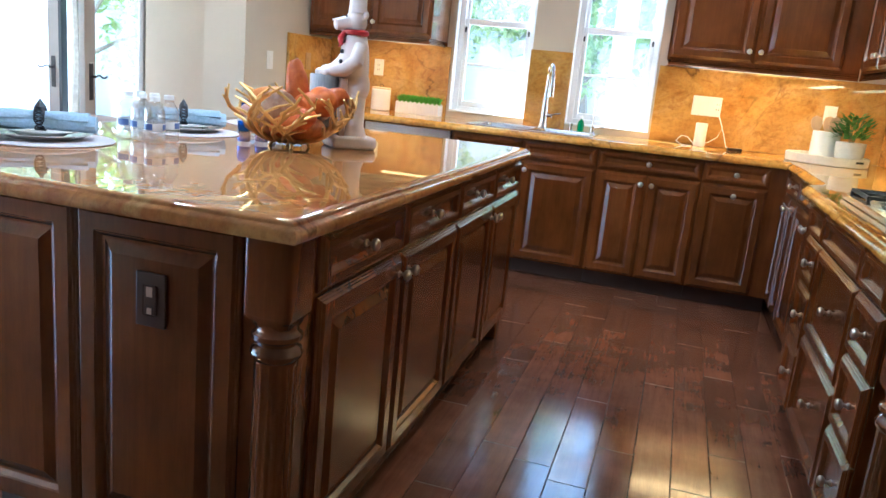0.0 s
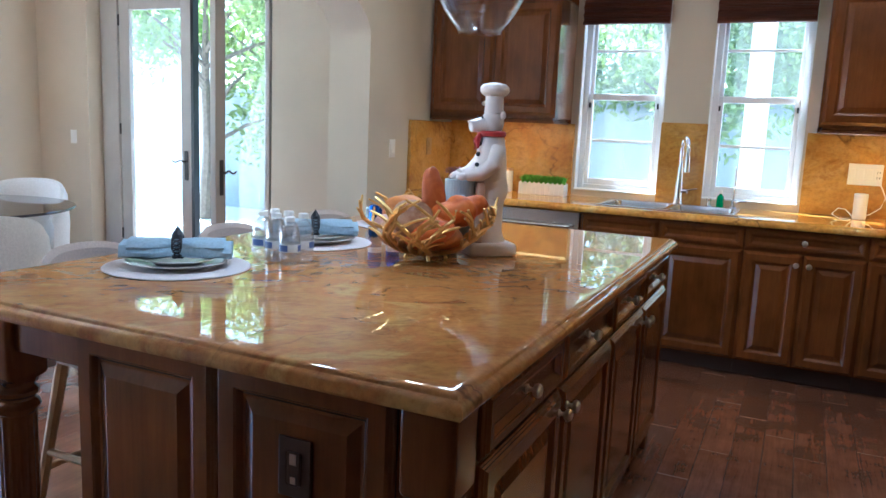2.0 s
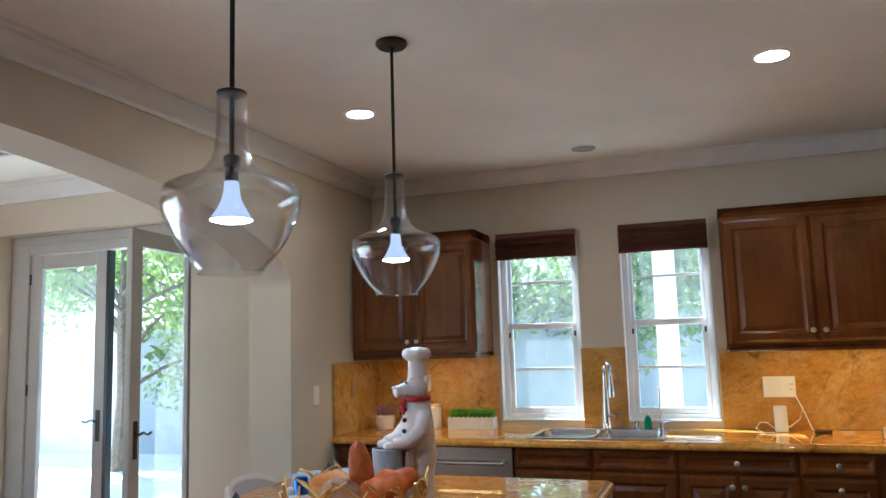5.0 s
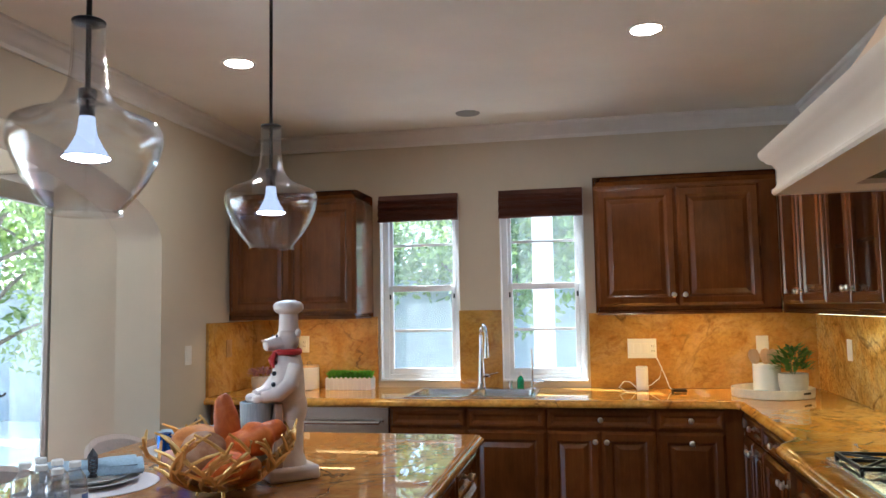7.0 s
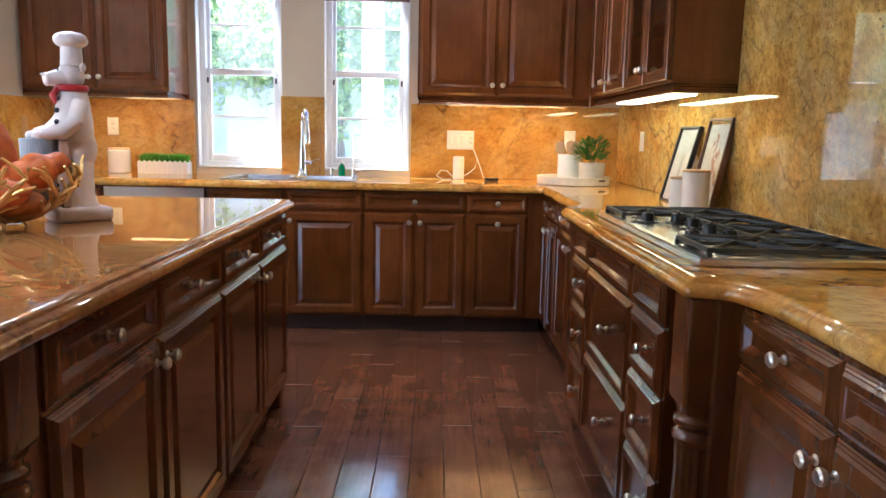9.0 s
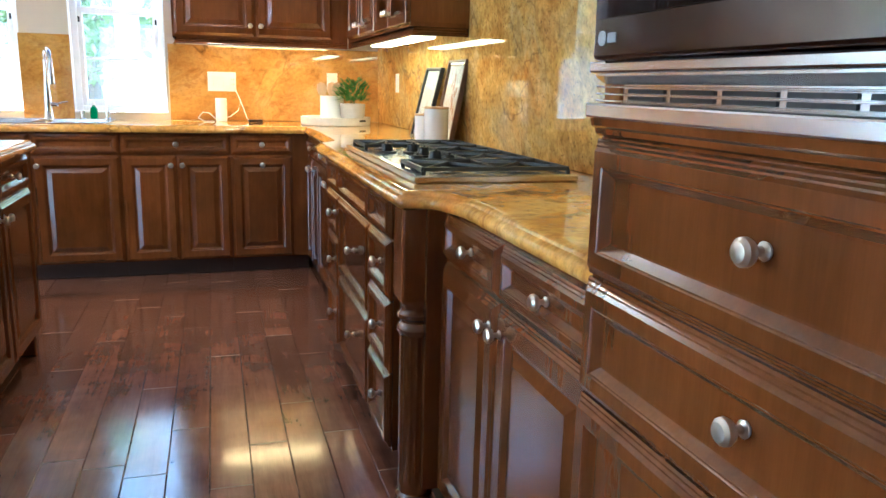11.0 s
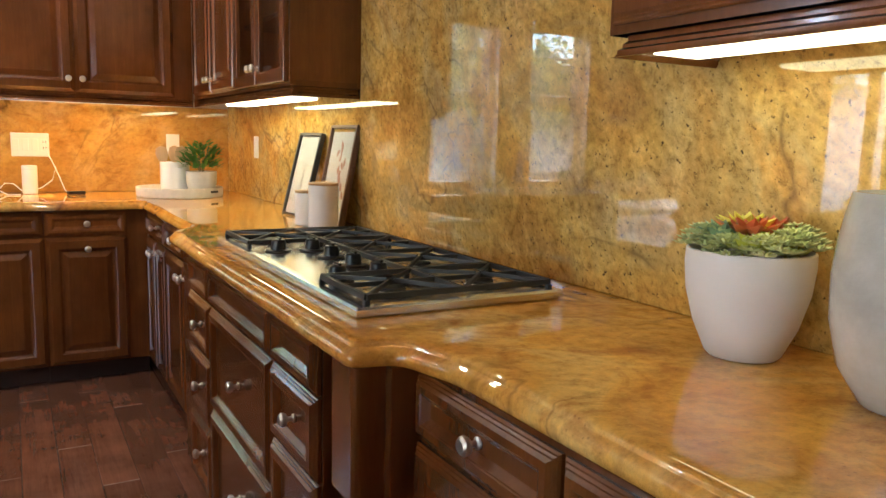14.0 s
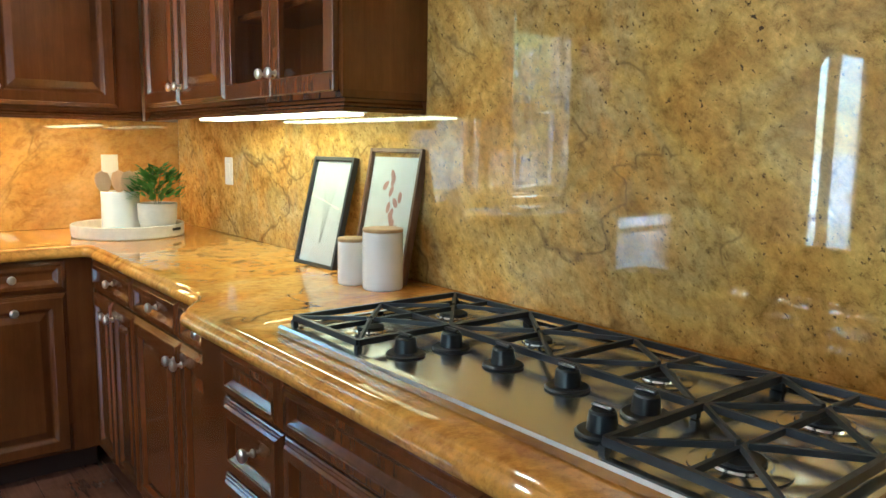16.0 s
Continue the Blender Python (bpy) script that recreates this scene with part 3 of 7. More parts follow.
def east(y, w, fronts, face=EF, **k):
    return base_unit(pose(face, y, 0, 0, 0, -90), w, EAST - face - 0.002, fronts, **k)


east(4.683, 0.553, [('door', 0.03, 0.262, 'r'), ('door', 0.292, 0.261, 'l'), ('drawer', 0.03, 0.523, 1)])
east(4.129, 0.797, [('door', 0.0, 0.43, 'r'), ('door', 0.43, 0.365, 'l'), ('drawer', 0.0, 0.43, 1), ('drawer', 0.43, 0.365, 1)])
BF = 1.250
rows4 = [(0.746, 0.862, 0), (0.565, 0.740, 1), (0.345, 0.559, 1), (0.108, 0.339, 1)]
rows3 = [(0.746, 0.862, 0), (0.432, 0.740, 1), (0.108, 0.426, 1)]
fr = [('row', 0.0, 0.30, *r) for r in rows4] + [('row', 0.30, 0.61, *r) for r in rows3] + [('row', 0.91, 0.30, *r) for r in rows4]
east(3.18, 1.215, fr, BF, label="dark cherry-stained cooktop cabinet with stacked drawers", name="drawer_cabinet")
base_unit(pose(BF, 3.331, 0, 0, 0, -90), 0.15, EAST - BF - 0.002, [], label="dark cherry-stained plain filler end of the cooktop cabinet", name="filler_cabinet")
base_unit(pose(BF + 0.03, 1.963, 0, 0, 0, -90), 0.238, EAST - BF - 0.032, [], label="dark cherry-stained cabinet end behind a turned column", name="filler_cabinet")
east(1.722, 0.832, [('door', 0.0, 0.394, 'r'), ('door', 0.394, 0.436, 'l'), ('drawer', 0.0, 0.394, 1), ('drawer', 0.394, 0.436, 1)])

COLUMN = [(0.0, 0.0), (0.058, 0.0), (0.060, 0.006), (0.060, 0.020), (0.050, 0.026), (0.047, 0.040), (0.053, 0.048), (0.053, 0.058), (0.045, 0.066), (0.046, 0.09)]
COLTOP = [(0.046, 0.600), (0.052, 0.607), (0.056, 0.617), (0.052, 0.628), (0.044, 0.635), (0.044, 0.641), (0.053, 0.648), (0.053, 0.658), (0.046, 0.665), (0.044, 0.672), (0.046, 0.682), (0, 0.682)]


def column(x, y, label="turned and fluted dark wood corner column with a square head", drop=0.0):
    e = thing("corner_column", pose(x, y, 0), label, "column", "turned corner columns")
    part("base", lathe(COLUMN + [(0, 0.09)], 24), M_CAB, e, "", True)
    bm = bmesh.new()
    seg = 80
    rings = []
    for z in (0.09, 0.10, 0.11, 0.585 - drop, 0.595 - drop, 0.600 - drop):
        f = 0.0035 if 0.105 < z < 0.59 - drop else 0.0
        rings.append([bm.verts.new(((0.046 - f * (0.5 + 0.5 * math.cos(16 * 2 * math.pi * i / seg))) * math.cos(2 * math.pi * i / seg), (0.046 - f * (0.5 + 0.5 * math.cos(16 * 2 * math.pi * i / seg))) * math.sin(2 * math.pi * i / seg), z)) for i in range(seg)])
    for a, b in zip(rings, rings[1:]):
        for i in range(seg):
            bm.faces.new((a[i], a[(i + 1) % seg], b[(i + 1) % seg], b[i]))
    part("fluted_shaft", bm, M_CAB, e, "", True)
    part("turned_rings", lathe([(0, 0.600 - drop)] + [(r, z - drop) for r, z in COLTOP], 32), M_CAB, e, "", True)
    z0 = 0.674 - drop
    bm = bmesh.new()
    rings = []
    for k, (hw, z) in enumerate(((0.040, z0), (0.043, z0 + 0.004), (0.046, z0 + 0.014), (0.052, z0 + 0.022), (0.054, z0 + 0.030), (0.054, 0.868))):
        c = 0.30 if k < 3 else 0.12
        rings.append([bm.verts.new((p[0], p[1], z)) for p in round_corners([(-hw, -hw), (hw, -hw), (hw, hw), (-hw, hw)], hw * 2 * c, 4)])
    for a, b in zip(rings, rings[1:]):
        for i in range(len(a)):
            bm.faces.new((a[i], a[(i + 1) % len(a)], b[(i + 1) % len(b)], b[i]))
    bm.faces.new(rings[0])
    bm.faces.new(rings[-1])
    part("block", bm, M_CAB, e, "", True)
    return e


column(1.276, 1.802, drop=0.075)

# worktops
TOP_EDGE = [(0.016, 0.870), (0.006, 0.8725), (0.001, 0.879), (0.0, 0.887), (0.003, 0.8955), (0.009, 0.9015), (0.0145, 0.904), (0.0155, 0.9055), (0.0165, 0.909), (0.020, 0.9125), (0.027, 0.9145), (0.034, 0.915), (0.040, 0.915)]
CE, CB = 1.300, 1.205
outline = [(-1.93, 5.365), (-1.93, 4.640), (1.30, 4.640), (1.30, 3.50), (CB, 3.36), (CB, 1.738), (1.29, 1.722), (1.325, 1.59), (1.325, 0.845), (1.965, 0.845), (1.965, 5.365)]
outline = round_corners(outline, [0, 0, 0.03, 0.05, 0.025, 0.03, 0.03, 0.05, 0, 0, 0])
hole = round_corners([(-0.60, 4.75), (0.16, 4.75), (0.16, 5.17), (-0.60, 5.17)], 0.04, 4)
wt = part("worktop", slab(outline, TOP_EDGE, hole), M_STONE, None, "", True)
tagged(wt, "continuous golden granite worktop with a moulded edge", "worktop")

# ---- island ----
IX0, IX1, IY0, IY1 = -1.39, 0.058, 1.215, 3.47
isl = thing("island_cabinet", pose(0, 0, 0), "dark cherry-stained kitchen island with drawers and doors", "island")
part("body", boxes((-0.915, 0.012, 1.30, 3.43, 0.10, 0.869)), M_CAB, isl)
part("toe_kick", boxes((-0.84, -0.055, 1.37, 3.40, 0.0, 0.0995)), M_KICK, isl)
iy = [0.0, 0.508, 1.036, 1.544, 2.035]
for k in range(4):
    w = iy[k + 1] - iy[k]
    ob = part("drawer", panel(w - 2 * G, 0.132, drawer_rings(w, 0.132)), M_CAB, isl, "", False, pose(0.013, 1.395, 0, 0, 0, 90) @ Matrix.Translation((iy[k] + G, 0, 0.728)))
    knob(ob, w / 2 - G, 0.066, 0.006)
    h = 0.612
    ob = part("door", panel(w - 2 * G, h, door_rings(w, h)), M_CAB, isl, "", False, pose(0.013, 1.395, 0, 0, 0, 90) @ Matrix.Translation((iy[k] + G, 0, 0.106)))
    knob(ob, (w - 2 * G - 0.03) if k % 2 == 0 else 0.03, h - 0.05)
for x0, x1 in ((-0.913, -0.513), (-0.511, -0.100)):
    part("end_panel", panel(x1 - x0, 0.765, door_rings(x1 - x0, 0.765)), M_CAB, isl, "", False, (x0, 1.299, 0.104))
part("apron", boxes((-1.30, -0.916, 1.30, 1.33, 0.77, 0.869), (-1.30, -1.27, 1.331, 3.40, 0.77, 0.869), bevel=0.002), M_CAB, isl)
part("foot", boxes((-0.06, 0.010, 3.36, 3.428, 0.0, 0.0985), bevel=0.006), M_CAB, isl)
column(-0.028, 1.318)
column(-1.19, 1.335)
it = part("worktop", slab([(IX0, IY0), (IX1, IY0), (IX1, IY1), (IX0, IY1)], TOP_EDGE), M_STONE_ISL, None, "", True)
tagged(it, "polished rose-gold granite island top with a moulded edge", "worktop")

# ---- upper cabinets ----
def upper(m, w, depth, z0, z1, fronts, label="dark cherry-stained wall cabinet with raised panel doors", returns=(True, True)):
    e = thing("wall_cabinet", m, label, "cabinet", "wall cabinets")
    glass = any(f[0] == 'glass' for f in fronts)
    if not glass:
        part("body", boxes((0, w, 0.001, depth, z0, z1)), M_CAB, e)
    else:
        gx0 = min(f[1] for f in fronts if f[0] == 'glass')
        gx1 = max(f[1] + f[2] for f in fronts if f[0] == 'glass')
        part("body", boxes((0, gx0, 0.001, depth, z0, z1)), M_CAB, e)
        part("back_panel", boxes((gx0, w, depth - 0.015, depth, z0, z1)), M_CAB, e)
        part("bottom_panel", boxes((gx0, w, 0.001, depth - 0.0151, z0, z0 + 0.02)), M_CAB, e)
        part("top_panel", boxes((gx0, w, 0.001, depth - 0.0151, z1 - 0.02, z1)), M_CAB, e)
        part("end_panel", boxes((gx1 - 0.004, w, 0.001, depth - 0.0151, z0 + 0.0201, z1 - 0.0201)), M_CAB, e)
        for zz in (z0 + 0.27, z0 + 0.53):
            part("shelf", boxes((gx0 + 0.002, gx1 - 0.006, 0.03, depth - 0.02, zz, zz + 0.018)), M_CAB, e)
    h = z1 - z0 - 0.03
    for f in fronts:
        x, ww, side = f[1], f[2], f[3]
        kx = 0.028 if side == 'l' else ww - 2 * G - 0.028
        if f[0] == 'door':
            door(e, x + G, z0 + 0.015, ww - 2 * G, h, kx, 0.065)
        else:
            bm = bmesh.new()
            w2, fw = ww - 2 * G, 0.05
            box(bm, 0, w2, -0.02, 0, 0, fw, 0.003)
            box(bm, 0, w2, -0.02, 0, h - fw, h, 0.003)
            box(bm, 0, fw, -0.0195, 0, fw, h - fw, 0.002)
            box(bm, w2 - fw, w2, -0.0195, 0, fw, h - fw, 0.002)
            d = part("glass_door", bm, M_CAB, e, "glazed wooden cabinet door", False, (x + G, 0, z0 + 0.015))
            part("pane", boxes((fw - 0.004, w2 - fw + 0.004, -0.011, -0.007, fw - 0.004, h - fw + 0.004)), M_GLASS, d)
            knob(d, kx, 0.065)
    # light rail below and crown above
    rail = [(0, 0), (0.006, 0.0), (0.010, 0.006), (0.010, 0.012), (0.016, 0.016), (0.016, 0.022), (0.022, 0.027), (0.022, 0.036), (0, 0.036)]
    crown = [(0, 0), (0.006, 0.0), (0.008, 0.008), (0.014, 0.012), (0.022, 0.028), (0.036, 0.042), (0.044, 0.044), (0.046, 0.054), (0.052, 0.056), (0.052, 0.062), (0, 0.062)]
    path = [(w, depth - 0.001), (w, 0.0), (0, 0.0), (0, depth - 0.001)]
    if not returns[0]:
        path = path[:3]
    if not returns[1]:
        path = path[1:]
    path = path[::-1]
    part("light_rail", sweep_path([(-o, z0 - 0.036 + z) for o, z in rail], path), M_CAB, e, "", True)
    part("cornice", sweep_path([(-o, z1 + z) for o, z in crown], path), M_CAB, e, "", True)
    return e


UZ0, UZ1 = 1.432, 2.185
UF = 4.935
upper(pose(-1.878, UF, 0), 0.90, NORTH - UF - 0.003, UZ0, UZ1, [('door', 0.012, 0.442, 'r'), ('door', 0.454, 0.442, 'l')], returns=(False, True))
upper(pose(0.553, UF, 0), 1.069, NORTH - UF - 0.003, UZ0, UZ1, [('door', 0.010, 0.482, 'r'), ('door', 0.492, 0.482, 'l')], returns=(True, False))
upper(pose(1.622, 4.90, 0, 0, 0, -90), 1.612, EAST - 1.622 - 0.024, UZ0, UZ1,
      [('door', 0.045, 0.415, 'r'), ('door', 0.46, 0.43, 'l'), ('glass', 0.90, 0.34, 'r'), ('glass', 1.24, 0.362, 'l')],
      "dark cherry-stained corner wall cabinet with two glazed doors", (False, True))
upper(pose(1.635, 1.632, 0, 0, 0, -90), 0.742, EAST - 1.635 - 0.024, UZ0, UZ1, [('door', 0.01, 0.361, 'r'), ('door', 0.371, 0.361, 'l')], returns=(True, False))

# ---- oven tower ----
TF, TY = 1.292, 0.886
tw = thing("oven_tower", pose(TF, TY, 0, 0, 0, -90), "tall dark cherry-stained oven cabinet with stacked drawers", "cabinet")
TW = 0.78
part("drawer_case", boxes((0, TW, 0.001, EAST - TF - 0.003, 0.10, 1.111), bevel=0.002), M_CAB, tw)
for x0, x1 in ((0, 0.045), (TW - 0.045, TW)):
    part("side_panel", boxes((x0, x1, 0.001, EAST - TF - 0.003, 1.112, 2.24), bevel=0.002), M_CAB, tw)
part("head_panel", boxes((0.0451, TW - 0.0451, 0.001, EAST - TF - 0.003, 1.75, 2.24), bevel=0.002), M_CAB, tw)
part("toe_kick", boxes((0, TW, 0.07, EAST - TF - 0.003, 0, 0.0995)), M_KICK, tw)
for z0, z1 in ((0.916, 1.108), (0.738, 0.911), (0.427, 0.733), (0.108, 0.422)):
    ob = part("drawer", panel(TW - 0.012, z1 - z0, drawer_rings(TW, z1 - z0)), M_CAB, tw, "", False, (0.006, 0, z0))
    knob(ob, 0.353, (z1 - z0) / 2 + 0.011, 0.006)

# ---- oven front ----
M_LOGO = plain("logo_grey", (0.36, 0.36, 0.37), 0.4, 0.02, 10, 0)
ov = thing("microwave_oven", pose(TF, TY, 0, 0, 0, -90), "built-in stainless microwave oven with a black glass door", "oven")
part("lower_trim", boxes((0.002, TW - 0.002, -0.028, 0.02, 1.1365, 1.1565), bevel=0.003, seg=2), M_STEEL, ov)
part("base_moulding", extrude_profile([(0.02, 1.1115), (-0.004, 1.1115), (-0.010, 1.115), (-0.012, 1.122), (-0.018, 1.126), (-0.020, 1.1362), (0.02, 1.1362)], 0.004, TW - 0.004), M_CAB, ov)
part("vent_back", boxes((0.010, TW - 0.010, 0.004, 0.02, 1.157, 1.195)), M_STEEL, ov)
part("vent_hood", extrude_profile([(0.0035, 1.195), (-0.020, 1.195), (-0.020, 1.192), (-0.004, 1.1815), (0.0035, 1.1815)], 0.010, TW - 0.010), M_STEEL, ov)
for z in (1.1585, 1.1675, 1.1770):
    part("vent_slat", boxes((0.008, TW - 0.008, -0.016, 0.003, z, z + 0.0022), bevel=0.0008), M_STEEL, ov)
for i in range(7):
    x = 0.062 + i * (TW - 0.10) / 7
    for z in (1.1612, 1.1702):
        part("vent_slot", boxes((x, x + (TW - 0.10) / 7 - 0.014, 0.0018, 0.0038, z, z + 0.0055)), M_BLACK, ov)
part("upper_trim", boxes((0.002, TW - 0.002, -0.026, 0.02, 1.1955, 1.2105), bevel=0.003, seg=2), M_STEEL, ov)
for x0, x1 in ((0.006, 0.03), (TW - 0.03, TW - 0.006)):
    part("side_trim", boxes((x0, x1, -0.020, 0.02, 1.211, 1.74), bevel=0.004, seg=2), M_STEEL, ov)
part("top_trim", boxes((0.0305, TW - 0.0305, -0.020, 0.02, 1.715, 1.74), bevel=0.004, seg=2), M_STEEL, ov)
dr = part("oven_door", boxes((0.032, TW - 0.032, -0.038, 0.05, 1.2120, 1.713), bevel=0.005, seg=2), M_DARKSTEEL, ov)
part("door_glass", boxes((0.040, TW - 0.205, -0.0405, -0.0385, 1.262, 1.705), bevel=0.0005), M_BLACKGLASS, dr, "black glass window")
part("control_panel", boxes((TW - 0.20, TW - 0.042, -0.0405, -0.0385, 1.262, 1.705), bevel=0.0005), M_BLACKGLASS, dr)
part("logo", lathe([(0, 0), (0.0095, 0), (0.0095, 0.001), (0, 0.001)], 20, None, Matrix.Translation((0.058, -0.0385, 1.238)) @ Matrix.Rotation(radians(90), 4, 'X')), M_LOGO, dr, "plain round silver badge")
part("logo_bar", boxes((0.072, 0.092, -0.0392, -0.0383, 1.232, 1.244)), M_LOGO, dr)

# ---- range hood ----
HY0, HY1, HX = 1.69, 3.19, 1.163
hood = thing("range_hood", pose(EAST, (HY0 + HY1) / 2, 0), "cream plaster range hood with a stepped white mantel moulding", "range hood")
hw, hd = (HY1 - HY0) / 2, EAST - HX
MANTEL = [(-0.050, 1.850), (-0.040, 1.850), (-0.034, 1.860), (-0.036, 1.872), (-0.044, 1.878), (-0.050, 1.886), (-0.052, 1.94), (-0.040, 1.962), (-0.022, 1.972), (-0.018, 1.980), (-0.006, 1.990), (0.0, 2.004), (0.0, 2.018), (-0.05, 2.022)]
bm = sweep_path([(-o, z) for o, z in MANTEL], [(-0.003, hw), (-hd, hw), (-hd, -hw), (-0.003, -hw)][::-1])
part("mantel", bm, M_MANTEL, hood, "white stepped moulding", True)
bm = bmesh.new()
rings = []
for k in range(13):
    t = k / 12
    z = 2.022 + (CEIL - 2.024) * t
    s = (1 - t) ** 1.7
    dx = 0.30 + (hd - 0.07 - 0.30) * s
    dy = 0.42 + (hw - 0.07 - 0.42) * s
    rings.append([bm.verts.new(p) for p in ((-0.003, dy, z), (-dx, dy, z), (-dx, -dy, z), (-0.003, -dy, z))])
for a, b in zip(rings, rings[1:]):
    for i in range(4):
        bm.faces.new((a[i], a[(i + 1) % 4], b[(i + 1) % 4], b[i]))
bm.faces.new(rings[0])
bm.faces.new(rings[-1])
part("canopy", bm, M_HOOD, hood, "", True)
u = -hd + 0.052
part("underside", boxes((u, -0.50, -hw + 0.052, hw - 0.052, 1.853, 1.870), (-0.09, -0.024, -hw + 0.052, hw - 0.052, 1.853, 1.870), (-0.4999, -0.0901, hw - 0.22, hw - 0.052, 1.853, 1.870), (-0.4999, -0.0901, -hw + 0.052, -hw + 0.22, 1.853, 1.870)), M_MANTEL, hood)
part("liner", boxes((-0.52, -0.07, -hw + 0.20, hw - 0.20, 1.935, 1.945), (-0.52, -0.50, -hw + 0.20, hw - 0.20, 1.8705, 1.9345), (-0.09, -0.07, -hw + 0.20, hw - 0.20, 1.8705, 1.9345),
                     (-0.4995, -0.0905, hw - 0.22, hw - 0.20, 1.8705, 1.9345), (-0.4995, -0.0905, -hw + 0.20, -hw + 0.22, 1.8705, 1.9345)), M_STEEL, hood)
for k in range(3):
    y = (k - 1) * 0.34
    part("baffle_filter", boxes(*[(-0.49 + 0.036 * i, -0.457 + 0.036 * i, y - 0.16, y + 0.16, 1.915, 1.934) for i in range(11)]), M_STEEL, hood)

# ---- windows ----
for k, (a, b) in enumerate(WIN):
    w = thing(f"window_{k + 1}", pose((a + b) / 2, NORTH, W_LO), "white vinyl single-hung window", "window", "kitchen windows", "structure")
    hw_, hh = (b - a) / 2, W_HI - W_LO
    y0, y1 = 0.07, 0.14
    part("window_frame", boxes((-hw_ + 0.001, -hw_ + 0.045, y0, y1, 0.001, hh - 0.001), (hw_ - 0.045, hw_ - 0.001, y0, y1, 0.001, hh - 0.001),
                               (-hw_ + 0.0451, hw_ - 0.0451, y0, y1, 0.001, 0.042), (-hw_ + 0.0451, hw_ - 0.0451, y0, y1, hh - 0.04, hh - 0.001), bevel=0.003), M_VINYL, w)
    zr = 1.597 - W_LO
    lo = part("lower_sash", boxes((-hw_ + 0.0455, -hw_ + 0.075, y0 + 0.008, y0 + 0.04, 0.043, zr + 0.02), (hw_ - 0.075, hw_ - 0.0455, y0 + 0.008, y0 + 0.04, 0.043, zr + 0.02),
                             (-hw_ + 0.0751, hw_ - 0.0751, y0 + 0.008, y0 + 0.04, 0.043, 0.083), (-hw_ + 0.0751, hw_ - 0.0751, y0 + 0.006, y0 + 0.04, zr - 0.022, zr + 0.02), bevel=0.003), M_VINYL, w)
    part("muntin", boxes((-hw_ + 0.0752, hw_ - 0.0752, y0 + 0.018, y0 + 0.032, 1.300 - W_LO - 0.009, 1.300 - W_LO + 0.009), bevel=0.002), M_VINYL, lo)
    g = part("pane", boxes((-hw_ + 0.07, hw_ - 0.07, y0 + 0.023, y0 + 0.027, 0.08, zr - 0.018)), M_HAZY, lo)
    g.visible_shadow = False
    part("latch", boxes((-0.03, 0.03, y0 - 0.006, y0 + 0.0055, zr + 0.004, zr + 0.018), bevel=0.003), M_VINYL, lo)
    for s in (-1, 1):
        x = s * (hw_ - 0.055)
        part("sash_catch", boxes((x - 0.006, x + 0.006, y0 + 0.0, y0 + 0.0078, zr - 0.075, zr - 0.04), bevel=0.002), M_BLACK, lo)
    up = part("upper_sash", boxes((-hw_ + 0.0455, -hw_ + 0.068, y0 + 0.042, y0 + 0.066, zr + 0.02, hh - 0.041), (hw_ - 0.068, hw_ - 0.0455, y0 + 0.042, y0 + 0.066, zr + 0.02, hh - 0.041),
                             (-hw_ + 0.0681, hw_ - 0.0681, y0 + 0.042, y0 + 0.066, zr - 0.02, zr + 0.02), bevel=0.003), M_VINYL, w)
    part("muntin", boxes((-hw_ + 0.0682, hw_ - 0.0682, y0 + 0.046, y0 + 0.06, 1.905 - W_LO - 0.009, 1.905 - W_LO + 0.009), bevel=0.002), M_VINYL, up)
    g = part("pane", boxes((-hw_ + 0.066, hw_ - 0.066, y0 + 0.051, y0 + 0.055, zr + 0.018, hh - 0.04)), M_HAZY, up)
    g.visible_shadow = False
    part("window_sill", boxes((-hw_ + 0.001, hw_ - 0.001, -0.012, y0 - 0.001, 0.001, 0.012), bevel=0.003), M_VINYL, w)
    part("liner", boxes((-hw_ + 0.001, -hw_ + 0.006, 0.002, y0 - 0.001, 0.0125, hh - 0.002), (hw_ - 0.006, hw_ - 0.001, 0.002, y0 - 0.001, 0.0125, hh - 0.002)), M_VINYL, w)

# ---- ceiling lamps ----
def can_light(x, y, z=CEIL):
    e = thing("recessed_light", pose(x, y, z), "round recessed ceiling light, switched on", "ceiling light", "recessed ceiling lights")
    part("trim_ring", lathe([(0.066, -0.001), (0.069, -0.008), (0.082, -0.007), (0.086, -0.001), (0.066, -0.001)], 32), M_TRIM, e, "", True)
    part("lens", lathe([(0, -0.004), (0.0655, -0.004)], 32), M_CAN, e)


can_light(-1.165, 3.63)
can_light(0.81, 3.64)
sp = thing("ceiling_speaker", pose(-0.215, 4.90, CEIL), "round grey ceiling speaker grille", "speaker")
part("grille", lathe([(0, -0.006), (0.07, -0.006), (0.076, -0.004), (0.078, -0.001)], 32), plain("grille_grey", (0.30, 0.30, 0.29), 0.6, 0.1, 200), sp, "", True)


